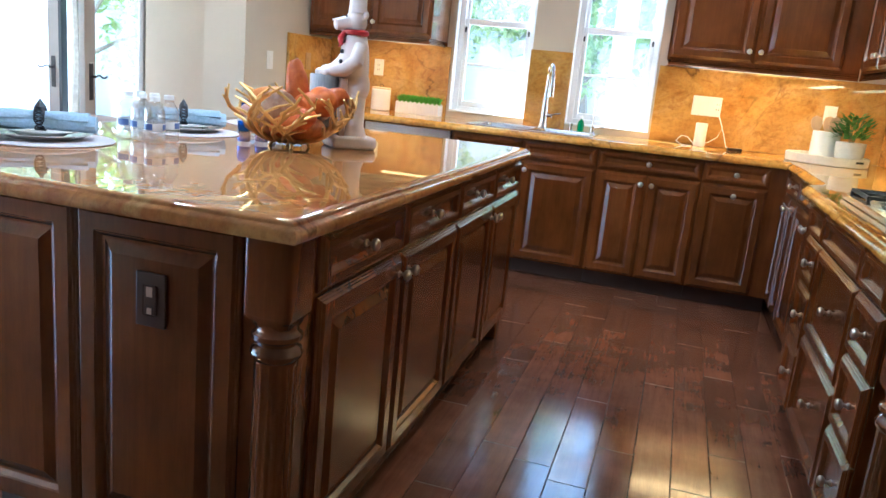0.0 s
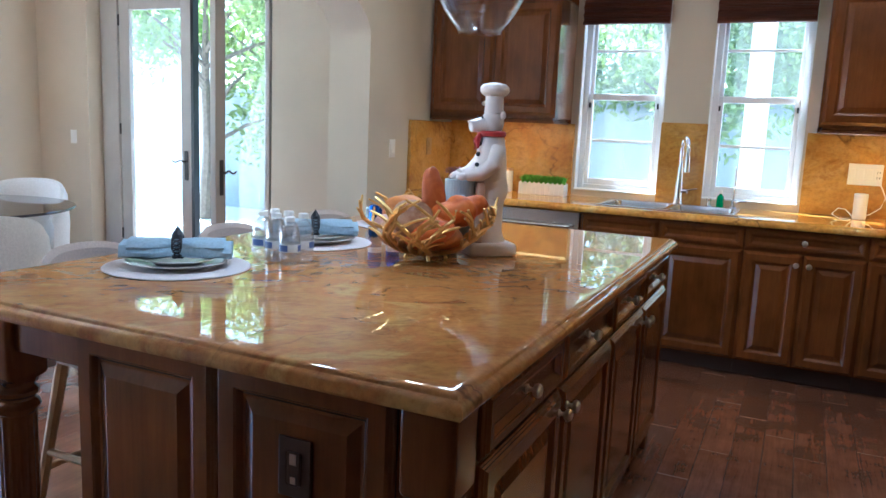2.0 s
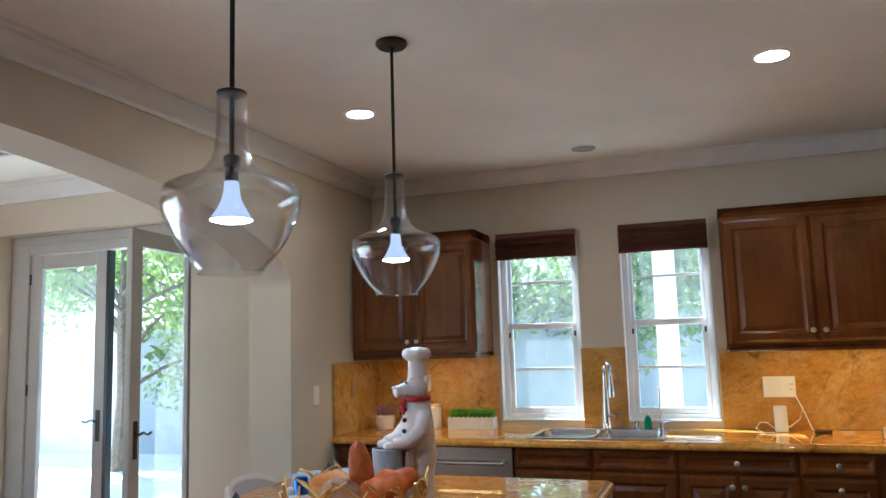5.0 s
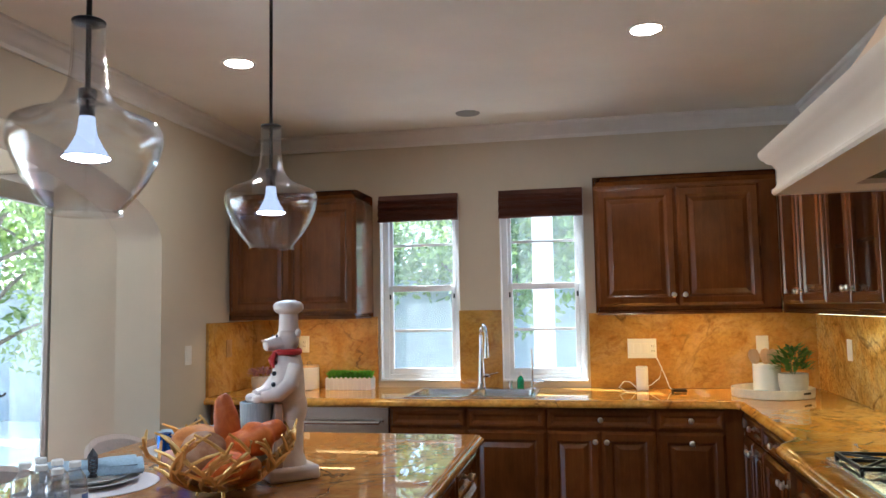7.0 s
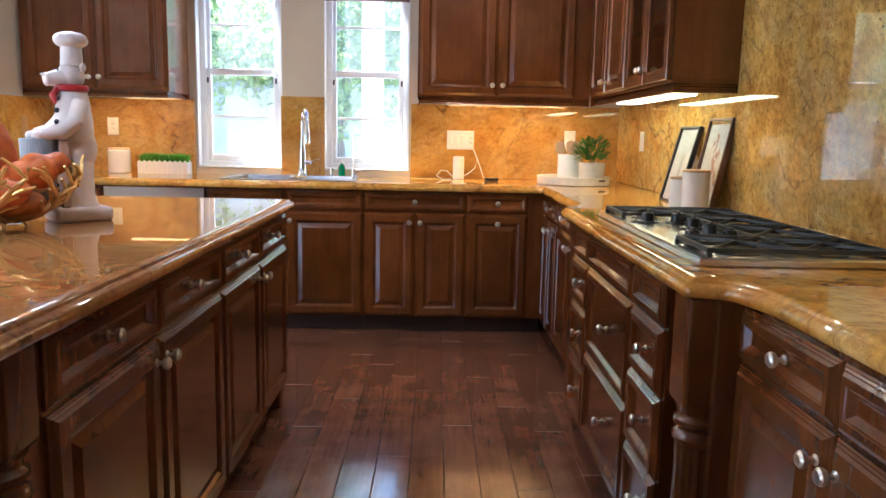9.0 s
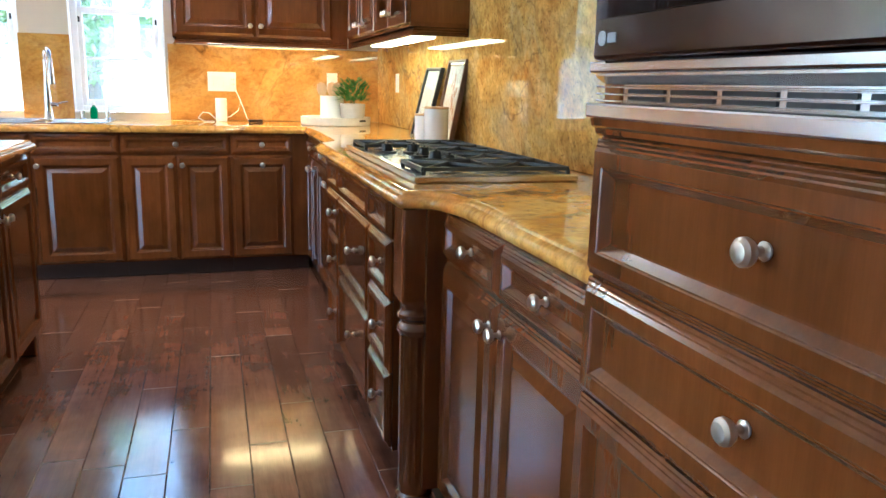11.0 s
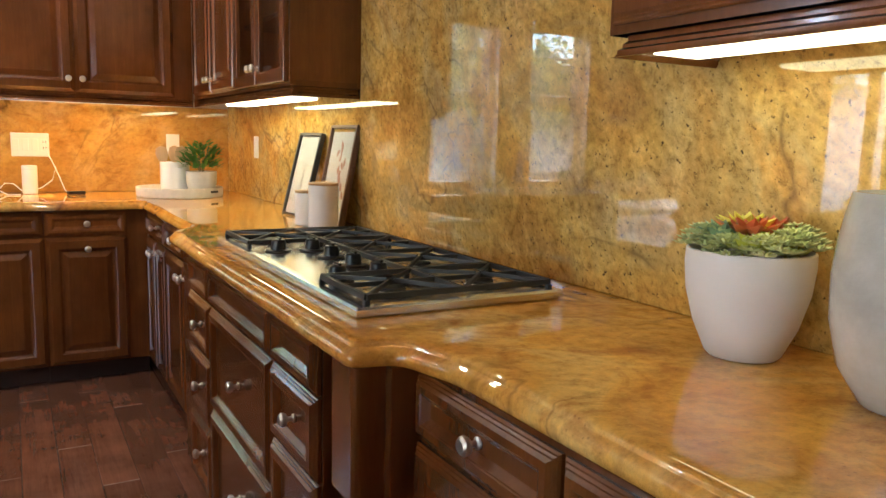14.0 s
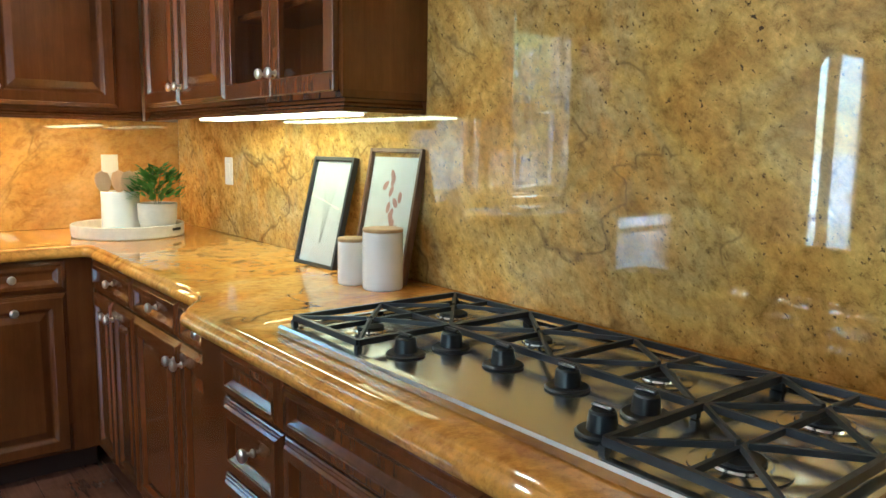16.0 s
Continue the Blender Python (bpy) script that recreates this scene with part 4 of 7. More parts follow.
def pendant(x, y):
    e = thing("pendant_light", pose(x, y, 0), "clear glass bell pendant light with a black rod, switched on", "pendant lamp", "island pendants")
    part("canopy", lathe([(0, CEIL - 0.001), (0.062, CEIL - 0.001), (0.064, CEIL - 0.012), (0.055, CEIL - 0.022), (0.012, CEIL - 0.026), (0.009, CEIL - 0.04), (0, CEIL - 0.04)], 28), M_BLACK, e, "", True)
    part("rod", lathe([(0, CEIL - 0.04), (0.0065, CEIL - 0.04), (0.0065, 1.985), (0, 1.985)], 12), M_BLACK, e)
    part("cap", lathe([(0, 2.160), (0.034, 2.160), (0.0385, 2.157), (0.0385, 2.1515), (0.033, 2.149), (0, 2.149)], 28), M_BLACK, e, "", True)
    sk = part("socket", lathe([(0, 1.992), (0.017, 1.992), (0.021, 1.988), (0.021, 1.965), (0.017, 1.962), (0.017, 1.925), (0, 1.925)], 20), M_BLACK, e, "", True)
    bl = part("bulb", lathe([(0.0, 1.925), (0.018, 1.924), (0.0195, 1.902), (0.024, 1.880), (0.036, 1.854), (0.048, 1.835), (0.052, 1.826)], 28), M_CONE, sk, "white reflector bulb", True)
    part("bulb_face", lathe([(0.0, 1.818), (0.030, 1.8195), (0.0518, 1.8255)], 28), M_BULB, bl, "glowing bulb face")
    outer = [(0.038, 2.150), (0.038, 2.085), (0.040, 2.040), (0.046, 1.998), (0.056, 1.972), (0.074, 1.950), (0.104, 1.933), (0.142, 1.919), (0.162, 1.907), (0.170, 1.892),
             (0.172, 1.872), (0.169, 1.850), (0.158, 1.818), (0.136, 1.772), (0.108, 1.732), (0.088, 1.709), (0.081, 1.700), (0.081, 1.694), (0.085, 1.690)]
    inner = [(r - 0.0045, z) for r, z in outer[::-1]]
    sh = part("glass_shade", lathe(outer + inner, 48), M_PGLASS, e, "", True)
    sh.visible_shadow = False
    return e


pendant(-0.640, 2.84)
pendant(-0.625, 1.765)

# under-cabinet strip lights
def strip(m, w, mat, d=0.07, h=0.020, label="warm under-cabinet light bar, switched on"):
    e = thing("light_bar", m, label, "light", "under-cabinet lights")
    part("housing", boxes((0, w, 0.0, d, 0.008 - h, -0.0005), bevel=0.002), M_WHITEPL, e)
    part("diffuser", boxes((0.008, w - 0.008, 0.006, d - 0.006, -h, 0.0075 - h), bevel=0.003), mat, e)


strip(pose(-1.52, 4.965, UZ0), 0.5, M_WARM)
strip(pose(0.75, 4.965, UZ0), 0.85, M_WARM)
strip(pose(1.665, 4.42, UZ0, 0, 0, -90), 1.0, M_WARM2, 0.12, 0.040)
strip(pose(1.675, 1.585, UZ0, 0, 0, -90), 0.64, M_WARM3, 0.12, 0.032)

# ---- outdoors ----
M_PATIO = plain("patio_concrete", (0.84, 0.81, 0.75), 0.85, 0.08, 3)
M_BLOCK = plain("garden_wall_stucco", (0.36, 0.41, 0.45), 0.9, 0.12, 5)
M_BARK = plain("bark", (0.16, 0.13, 0.10), 0.9, 0.3, 20, 0.5)
def leafy(name, a, b):
    m, n, l, bs = material(name, 0.5)
    g = n.new("ShaderNodeNewGeometry")
    l.new(ramp(n, l, g.outputs["Random Per Island"], ((0.0, a), (1.0, b))).outputs[0], bs.inputs["Base Color"])
    tr = n.new("ShaderNodeBsdfTranslucent")
    tr.inputs[0].default_value = (b[0] * 1.3, b[1] * 1.3, b[2], 1)
    mx = n.new("ShaderNodeMixShader")
    mx.inputs[0].default_value = 0.55
    l.new(bs.outputs[0], mx.inputs[1])
    l.new(tr.outputs[0], mx.inputs[2])
    l.new(mx.outputs[0], n["Material Output"].inputs[0])
    return m
M_LEAF = leafy("leaves", (0.07, 0.13, 0.05), (0.25, 0.33, 0.14))
M_HEDGE = leafy("hedge_leaves", (0.05, 0.10, 0.03), (0.17, 0.25, 0.06))

bm = bmesh.new()
vs = [bm.verts.new(p) for p in ((-300, -300, -0.16), (300, -300, -0.16), (300, 300, -0.16), (-300, 300, -0.16))]
bm.faces.new(vs)
structure("ground", bm, M_PATIO, "pale sunlit patio concrete", "ground")
structure("garden_wall", boxes((-8.7, 9, 10.4, 10.6, -0.16, 1.85)), M_BLOCK, "grey stucco garden wall", "wall")
# Added wall: its pale colour stands in for the brightness behind the left pane.
structure("backdrop_wall_pale", boxes((-15, -8.701, 10.3, 10.6, -0.16, 2.6)), plain("pale_backdrop", (0.74, 0.76, 0.79), 0.9, 0.08, 4), "pale backdrop wall added behind the closed door leaf", "wall")


def leaves(bm, rnd, c, r, n, size):
    for _ in range(n):
        d = Vector((rnd.gauss(0, 1), rnd.gauss(0, 1), rnd.gauss(0, 1))).normalized() * (rnd.random() ** 0.45)
        p = Vector(c) + Vector((d.x * r[0], d.y * r[1], d.z * r[2]))
        u = Vector((rnd.gauss(0, 1), rnd.gauss(0, 1), rnd.gauss(0, 1))).normalized()
        v = u.cross(Vector((rnd.gauss(0, 1), rnd.gauss(0, 1), rnd.gauss(0, 1)))).normalized()
        s = size * rnd.uniform(0.6, 1.3)
        bm.faces.new([bm.verts.new(p + q) for q in (-u * s, v * s * 0.45, u * s, -v * s * 0.45)])


def tree(x, y, h, spread, seed, mat, leaf=0.058, n=8400, label="leafy garden tree with a slim branching trunk"):
    rnd = random.Random(seed)
    e = thing("tree", pose(x, y, -0.16), label, "tree", "garden trees")
    bm = bmesh.new()
    tube(bm, [(0, 0, 0), (0.05, 0.02, h * 0.25), (-0.03, 0.05, h * 0.5), (0.04, 0, h * 0.8)], [0.10, 0.08, 0.06, 0.03], 8)
    tips = []
    for k in range(9):
        a, z = rnd.uniform(0, 6.28), h * rnd.uniform(0.25, 0.6)
        L = spread * rnd.uniform(0.5, 1.0)
        tip = Vector((math.cos(a) * L, math.sin(a) * L, z + h * rnd.uniform(0.12, 0.35)))
        tube(bm, [(0.02, 0.02, z), (tip.x * 0.5, tip.y * 0.5, z + (tip.z - z) * 0.6), tip], [0.04, 0.028, 0.012], 6)
        tips.append(tip)
    part("trunk", bm, M_BARK, e)
    bm = bmesh.new()
    for tp in tips + [Vector((0, 0, h * 0.85))]:
        for q in range(3):
            c = tp + Vector((rnd.gauss(0, 0.3), rnd.gauss(0, 0.3), rnd.gauss(0, 0.25))) * spread * 0.5
            leaves(bm, rnd, c, (spread * 0.42, spread * 0.42, spread * 0.32), n // 30, leaf)
    part("crown", bm, mat, e)
    return e


tree(-2.6, 9.8, 3.8, 1.35, 3, M_LEAF)
tree(-0.6, 9.9, 4.0, 1.35, 5, M_LEAF)
tree(1.6, 9.9, 4.2, 1.45, 8, M_LEAF)
tree(-7.6, 8.9, 4.2, 1.6, 11, M_LEAF)
tree(-5.2, 9.1, 4.0, 1.4, 15, M_LEAF)
for k, (x, y) in enumerate(((-3.8, 11.6), (-1.2, 12.2), (2.9, 11.8), (-8.6, 11.6))):
    tree(x, y, 4.2, 1.6, 21 + k, M_HEDGE, 0.10, 4600, "tall dense evergreen behind the garden wall")
pg = thing("pergola_post", pose(0.10, 7.1, -0.16), "white painted square pergola post", "post")
part("shaft", boxes((-0.09, 0.09, -0.09, 0.09, 0.1, 3.0), bevel=0.006), M_VINYL, pg)
part("plinth", boxes((-0.12, 0.12, -0.12, 0.12, 0, 0.0995), bevel=0.006), M_VINYL, pg)


# ---- french doors ----
M_DOORP = plain("taupe_door_paint", (0.44, 0.41, 0.37), 0.45, 0.05, 6, 0.03)
DY = NOOK_N + 0.12
fd = thing("door_1", pose(0, DY, 0), "taupe french door frame in a deep plaster reveal", "door", "", "structure")
part("door_frame", boxes((DOOR_X[0] + 0.002, DOOR_X[0] + 0.085, 0, 0.12, 0, 2.398), (DOOR_X[1] - 0.06, DOOR_X[1] - 0.002, 0, 0.12, 0, 2.398), (DOOR_X[0] + 0.0851, DOOR_X[1] - 0.0601, 0, 0.12, 2.32, 2.398), bevel=0.004), M_DOORP, fd)
part("brick_mould", boxes((DOOR_O + 0.002, DOOR_X[0] + 0.0015, 0.014, 0.12, 0, 2.478), (DOOR_X[0] + 0.0018, DOOR_X[1] - 0.002, 0.014, 0.12, 2.3985, 2.478), bevel=0.006), M_DOORP, fd)
part("threshold", boxes((DOOR_X[0] + 0.0855, DOOR_X[1] - 0.0605, 0, 0.12, 0.0, 0.02), bevel=0.004), M_BRONZE, fd)
LW, LH = 0.80, 2.29


def leaf(name, m, handle_x, flip, label):
    e = thing(name, m, label, "door", "french door leaves")
    s, t = 0.115, 0.044
    bm = bmesh.new()
    for b in ((0, s, 0, t, 0, LH), (LW - s, LW, 0, t, 0, LH), (s + 0.0002, LW - s - 0.0002, 0, t, 0, 0.20), (s + 0.0002, LW - s - 0.0002, 0, t, LH - s, LH)):
        box(bm, *b, bevel=0.004)
    part("leaf_frame", bm, M_DOORP, e)
    g = part("pane", boxes((s - 0.005, LW - s + 0.005, 0.018, 0.024, 0.195, LH - s + 0.005)), M_HAZY, e)
    g.visible_shadow = False
    for sy, y0, y1 in ((-1, -0.007, -0.0005), (1, t + 0.0005, t + 0.007)):
        bm = bmesh.new()
        box(bm, handle_x - 0.021, handle_x + 0.021, y0, y1, 0.80, 1.04, bevel=0.003)
        yc = y0 - 0.032 if sy < 0 else y1 + 0.032
        tube(bm, [(handle_x, (y0 + y1) / 2, 0.955), (handle_x, yc, 0.955)], 0.009, 10)
        pts = [(handle_x + flip * 0.02 * k, yc, 0.955 + 0.010 * math.sin(k * 1.1)) for k in range(7)]
        tube(bm, pts, [0.009, 0.0085, 0.008, 0.0075, 0.007, 0.007, 0.008], 10)
        tube(bm, [(handle_x, y0, 0.865), (handle_x, y1, 0.865)], 0.012, 12)
        part("lever_handle", bm, M_BRONZE, e, "dark bronze lever handle on a long plate", True)
    for z in (0.25, 1.15, 2.05):
        hx = LW if handle_x < LW / 2 else 0.0
        part("hinge", lathe([(0, z), (0.008, z), (0.008, z + 0.09), (0, z + 0.09)], 10, None, Matrix.Translation((hx, -0.004, 0))), M_BRONZE, e)
    return e


leaf("door_leaf", pose(DOOR_X[0] + 0.088, DY + 0.02, 0.022), LW - 0.06, -1, "closed taupe french door leaf with a tall glass pane")
op = leaf("door_leaf", pose(-3.165, DY + 0.0, 0.022, 0, 0, 0) @ pose(0, 0, 0, 0, 0, -82) @ Matrix.Translation((0.0, -0.022, 0)), LW - 0.06, -1, "taupe french door leaf standing open into the nook")
# Black strip stands in for the dark gap beside the closed leaf.
part("gap_strip", boxes((-0.012, 0.02, -0.012, 0.05, 0.022, 2.31), bevel=0.002), M_BLACK, fd, "black strip in place of the dark gap between door leaves", False, (DOOR_X[0] + 0.10 + LW, 0.02, 0))

# ---- wall plates ----
def plate(m, w, h, kind, mat, label):
    e = thing("wall_plate", m, label, "outlet" if kind != 'switch' else "light switch", "wall plates")
    bm = bmesh.new()
    box(bm, -w / 2, w / 2, -0.006, -0.0004, -h / 2, h / 2, 0.002, 2)
    part("plate", bm, mat, e)
    n = max(1, round(w / 0.046) - (0 if w > 0.1 else 0)) if w > 0.1 else 1
    for k in range(n):
        x = (k - (n - 1) / 2) * 0.046
        if kind == 'switch' or (kind == 'mixed' and k < n - 1):
            part("rocker", boxes((x - 0.016, x + 0.016, -0.010, -0.0062, -0.033, 0.033), bevel=0.002), mat, e)
        else:
            r = part("socket", boxes((x - 0.017, x + 0.017, -0.009, -0.0062, -0.034, 0.034), bevel=0.003), mat, e)
            for z in (-0.016, 0.016):
                part("slots", boxes((x - 0.008, x - 0.005, -0.0096, -0.0092, z - 0.005, z + 0.005), (x + 0.005, x + 0.008, -0.0096, -0.0092, z - 0.005, z + 0.005)), M_BLACK, r)
    return e


plate(pose(-1.484, 5.298, 1.217), 0.074, 0.116, 'outlet', M_WHITEPL, "white duplex outlet on the granite splashback")
plate(pose(0.838, 5.298, 1.172), 0.182, 0.126, 'mixed', M_WHITEPL, "white wide switch and outlet plate on granite")
plate(pose(1.575, 5.298, 1.19), 0.074, 0.116, 'switch', M_WHITEPL, "white rocker switch plate on the granite splashback")
plate(pose(1.898, 4.68, 1.19, 0, 0, -90), 0.074, 0.116, 'switch', M_WHITEPL, "white rocker switch plate on the granite splashback")
plate(pose(-1.90, 4.445, 1.195, 0, 0, 90), 0.074, 0.116, 'switch', M_WHITEPL, "white rocker switch on the beige wall")
plate(pose(-1.878, 4.93, 1.21, 0, 0, 90), 0.074, 0.116, 'switch', plain("tan_plate", (0.36, 0.22, 0.09), 0.4), "tan stone-coloured plate on the granite return")
plate(pose(-5.22, NOOK_N, 1.13), 0.074, 0.116, 'switch', M_WHITEPL, "white rocker switch on the nook wall")
pm = plain("brown_plate", (0.045, 0.020, 0.013), 0.35)
ip = plate(pose(-0.308, 1.280, 0.686), 0.074, 0.120, 'outlet', pm, "brown outlet plate with a worn copper socket on the island end")
M_COPPER = metal("worn_copper", (0.52, 0.42, 0.36), 0.35)
part("contact", boxes((-0.008, 0.008, -0.0105, -0.0095, 0.008, 0.030), bevel=0.0004), M_COPPER, ip)
part("contact", boxes((-0.006, 0.006, -0.0105, -0.0095, -0.03, -0.016), bevel=0.0004), M_COPPER, ip)

# ---- blinds ----
M_BAMBOO = wood("bamboo_blind", (0.065, 0.020, 0.014), (0.17, 0.060, 0.036), 'x', (0.4, 0.6), 0.0)
for a, b in WIN:
    e = thing("woven_blind", pose((a + b) / 2, NORTH, 0), "dark red-brown woven bamboo blind, rolled up", "blind", "window blinds")
    w = (b - a) / 2 - 0.004
    rb = random.Random(int(a * 1000))
    part("headrail", boxes((-w, w, -0.035, 0.03, 2.215, 2.248), bevel=0.003), M_BAMBOO, e)
    z = 2.213
    k = 0
    while z > 2.062:
        h = rb.uniform(0.006, 0.009)
        d = 0.052 - 0.012 * math.sin(k * 0.9) + rb.uniform(-0.003, 0.003)
        part("slat", extrude_profile([(-d, z - h * 0.8), (-d - 0.003, z - h * 0.4), (-d, z), (-0.02, z), (-0.02, z - h * 0.8)], -w, w), M_BAMBOO, e)
        z -= h
        k += 1

# ---- sink and taps ----
sk = thing("sink", pose(-0.22, 4.96, 0.915), "stainless drop-in double bowl kitchen sink", "sink")
bm = bmesh.new()
box(bm, -0.40, 0.40, -0.235, -0.205, 0.0005, 0.007, 0.002)
box(bm, -0.40, 0.40, 0.205, 0.255, 0.0005, 0.007, 0.002)
box(bm, -0.40, -0.37, -0.2049, 0.2049, 0.0005, 0.007, 0.002)
box(bm, 0.37, 0.40, -0.2049, 0.2049, 0.0005, 0.007, 0.002)
part("rim", bm, M_STEEL, sk)
for x0, x1 in ((-0.365, -0.01), (0.01, 0.365)):
    bm = bmesh.new()
    ol = round_corners([(x0, -0.2), (x1, -0.2), (x1, 0.2), (x0, 0.2)], 0.05, 5)
    rings = [[bm.verts.new((x, y, z)) for x, y in polyline_offset(ol, i)] for i, z in ((0, 0.004), (0.004, -0.02), (0.012, -0.17), (0.04, -0.19))]
    for a, b in zip(rings, rings[1:]):
        for i in range(len(a)):
            bm.faces.new((a[i], a[(i + 1) % len(a)], b[(i + 1) % len(b)], b[i]))
    bm.faces.new(rings[-1])
    part("bowl", bm, M_STEEL, sk, "", True)


def arc_pts(c, r, a0, a1, n, plane='xz'):
    out = []
    for k in range(n + 1):
        a = radians(a0 + (a1 - a0) * k / n)
        out.append(Vector((c[0] + r * math.cos(a), c[1], c[2] + r * math.sin(a))) if plane == 'xz' else Vector((c[0], c[1] + r * math.cos(a), c[2] + r * math.sin(a))))
    return out


fa = thing("kitchen_faucet", pose(-0.205, 5.20, 0.9225), "tall chrome gooseneck kitchen faucet", "faucet")
part("body", lathe([(0, 0), (0.030, 0), (0.031, 0.004), (0.027, 0.010), (0.0235, 0.05), (0.0225, 0.12), (0.018, 0.17), (0.0145, 0.24), (0, 0.24)], 20), M_CHROME, fa, "", True)
bm = bmesh.new()
path = [Vector((0, 0, 0.235)), Vector((0, 0, 0.33))] + [Vector((-0.35 * (p.y), p.y, p.z)) for p in arc_pts((0, -0.085, 0.335), 0.085, 0, 180, 12, 'yz')] + [Vector((0.06, -0.172, 0.30))]
tube(bm, path, 0.0125, 12)
part("spout", bm, M_CHROME, fa, "", True)
bm = bmesh.new()
tube(bm, [(0.06, -0.172, 0.305), (0.0605, -0.174, 0.26), (0.061, -0.175, 0.21)], [0.014, 0.017, 0.0185], 14)
part("spray_head", bm, M_CHROME, fa, "", True)
bm = bmesh.new()
tube(bm, [(0.015, -0.005, 0.085), (0.055, -0.015, 0.085)], [0.014, 0.013], 12)
tube(bm, [(0.05, -0.014, 0.088), (0.085, -0.022, 0.10), (0.115, -0.028, 0.105)], [0.007, 0.006, 0.005], 10)
part("lever", bm, M_CHROME, fa, "", True)
ff = thing("filter_tap", pose(0.130, 5.21, 0.9155), "slim chrome filtered water tap", "faucet")
part("body", lathe([(0, 0), (0.024, 0), (0.024, 0.005), (0.015, 0.012), (0.014, 0.05), (0.006, 0.06), (0, 0.06)], 16), M_CHROME, ff, "", True)
bm = bmesh.new()
tube(bm, [Vector((0, 0, 0.055)), Vector((0, 0, 0.24))] + arc_pts((0, -0.03, 0.24), 0.03, 0, 150, 8, 'yz'), 0.005, 10)
part("spout", bm, M_CHROME, ff, "", True)
bm = bmesh.new()
tube(bm, [(0.01, 0, 0.04), (0.05, -0.01, 0.052), (0.075, -0.015, 0.05)], [0.008, 0.006, 0.005], 8)
part("lever", bm, M_CHROME, ff, "", True)
sd = thing("soap_dispenser", pose(-0.015, 5.20, 0.9155), "short chrome soap dispenser pump", "dispenser")
part("pump", lathe([(0, 0), (0.020, 0), (0.020, 0.006), (0.012, 0.012), (0.011, 0.035), (0.015, 0.040), (0.015, 0.055), (0, 0.058)], 16), M_CHROME, sd, "", True)
M_GREEN, _n, _l, _b = material("green_soap", 0.12, 0.0, (0.02, 0.42, 0.16))
_b.inputs["Transmission Weight"].default_value = 0.5
sb = thing("soap_bottle", pose(0.052, 5.205, 0.9155), "small green dish soap bottle", "bottle")
part("bottle", lathe([(0, 0), (0.021, 0), (0.023, 0.006), (0.023, 0.06), (0.018, 0.075), (0.009, 0.083), (0.009, 0.09), (0, 0.09)], 16), M_GREEN, sb, "", True)
part("cap", lathe([(0, 0.0905), (0.010, 0.0905), (0.010, 0.106), (0.006, 0.112), (0, 0.112)], 14), M_WHITEPL, sb, "", True)

# ---- dishwasher ----
dw = thing("dishwasher", pose(-1.298, 4.668, 0), "stainless dishwasher under the granite worktop", "dishwasher")
part("door_panel", boxes((0.003, 0.600, 0.0, 0.03, 0.115, 0.865), bevel=0.004, seg=2), M_STEEL, dw)
part("tub", boxes((0.006, 0.597, 0.031, 0.62, 0.10, 0.866)), M_DARKSTEEL, dw)
part("toe_panel", boxes((0.006, 0.597, 0.08, 0.62, 0.0, 0.0995)), M_BLACK, dw)
bm = bmesh.new()
tube(bm, [(0.05, -0.045, 0.775), (0.30, -0.055, 0.775), (0.553, -0.045, 0.775)], 0.011, 12)
for x in (0.07, 0.533):
    tube(bm, [(x, 0.0, 0.775), (x, -0.047, 0.775)], 0.008, 8)
part("handle", bm, M_STEEL, dw, "", True)

# ---- cooktop ----
CX0, CX1, CY0, CY1 = 1.288, 1.775, 1.893, 2.992
ck = thing("gas_cooktop", pose((CX0 + CX1) / 2, (CY0 + CY1) / 2, 0.915), "stainless six-burner gas cooktop with black iron grates", "cooktop")
cw, ch = (CX1 - CX0) / 2, (CY1 - CY0) / 2
part("pan", slab([(-cw, -ch), (cw, -ch), (cw, ch), (-cw, ch)], [(0.006, 0.0004), (0.0, 0.003), (0.0, 0.016), (0.004, 0.021), (0.020, 0.022), (0.026, 0.016), (0.034, 0.015), (0.040, 0.015)]), M_STEEL, ck, "", True)
burners = [(-0.105, -0.41, 1.0), (0.115, -0.41, 1.0), (0.105, -0.145, 0.85), (0.105, 0.135, 0.85), (-0.105, 0.41, 0.9), (0.115, 0.41, 1.0)]
for bx, by, s in burners:
    bn = part("burner", lathe([(0, 0.0155), (0.058 * s, 0.0155), (0.062 * s, 0.017), (0.050 * s, 0.019), (0.040 * s, 0.0195), (0.038 * s, 0.0225), (0, 0.0225)], 28), M_STEEL, ck, "", True, (bx, by, 0))
    part("burner_cap", lathe([(0, 0.0228), (0.030 * s, 0.0228), (0.032 * s, 0.0245), (0.030 * s, 0.0275), (0.0, 0.0285)], 28), M_IRON, bn, "black enamel cap", True)
for kx, ky in ((-0.148, 0.226), (-0.055, 0.208), (-0.052, 0.068), (-0.053, -0.083), (-0.053, -0.234), (-0.158, -0.241)):
    kb = part("control_knob", lathe([(0, 0.0155), (0.036, 0.0155), (0.037, 0.018), (0.034, 0.021), (0.022, 0.022), (0.021, 0.03), (0.019, 0.046), (0.016, 0.049), (0, 0.05)], 24), M_BLACK, ck, "black cooktop knob", True, (kx, ky, 0))
    part("grip", boxes((-0.005, 0.005, -0.019, 0.019, 0.0495, 0.056), bevel=0.003), M_BLACK, kb)


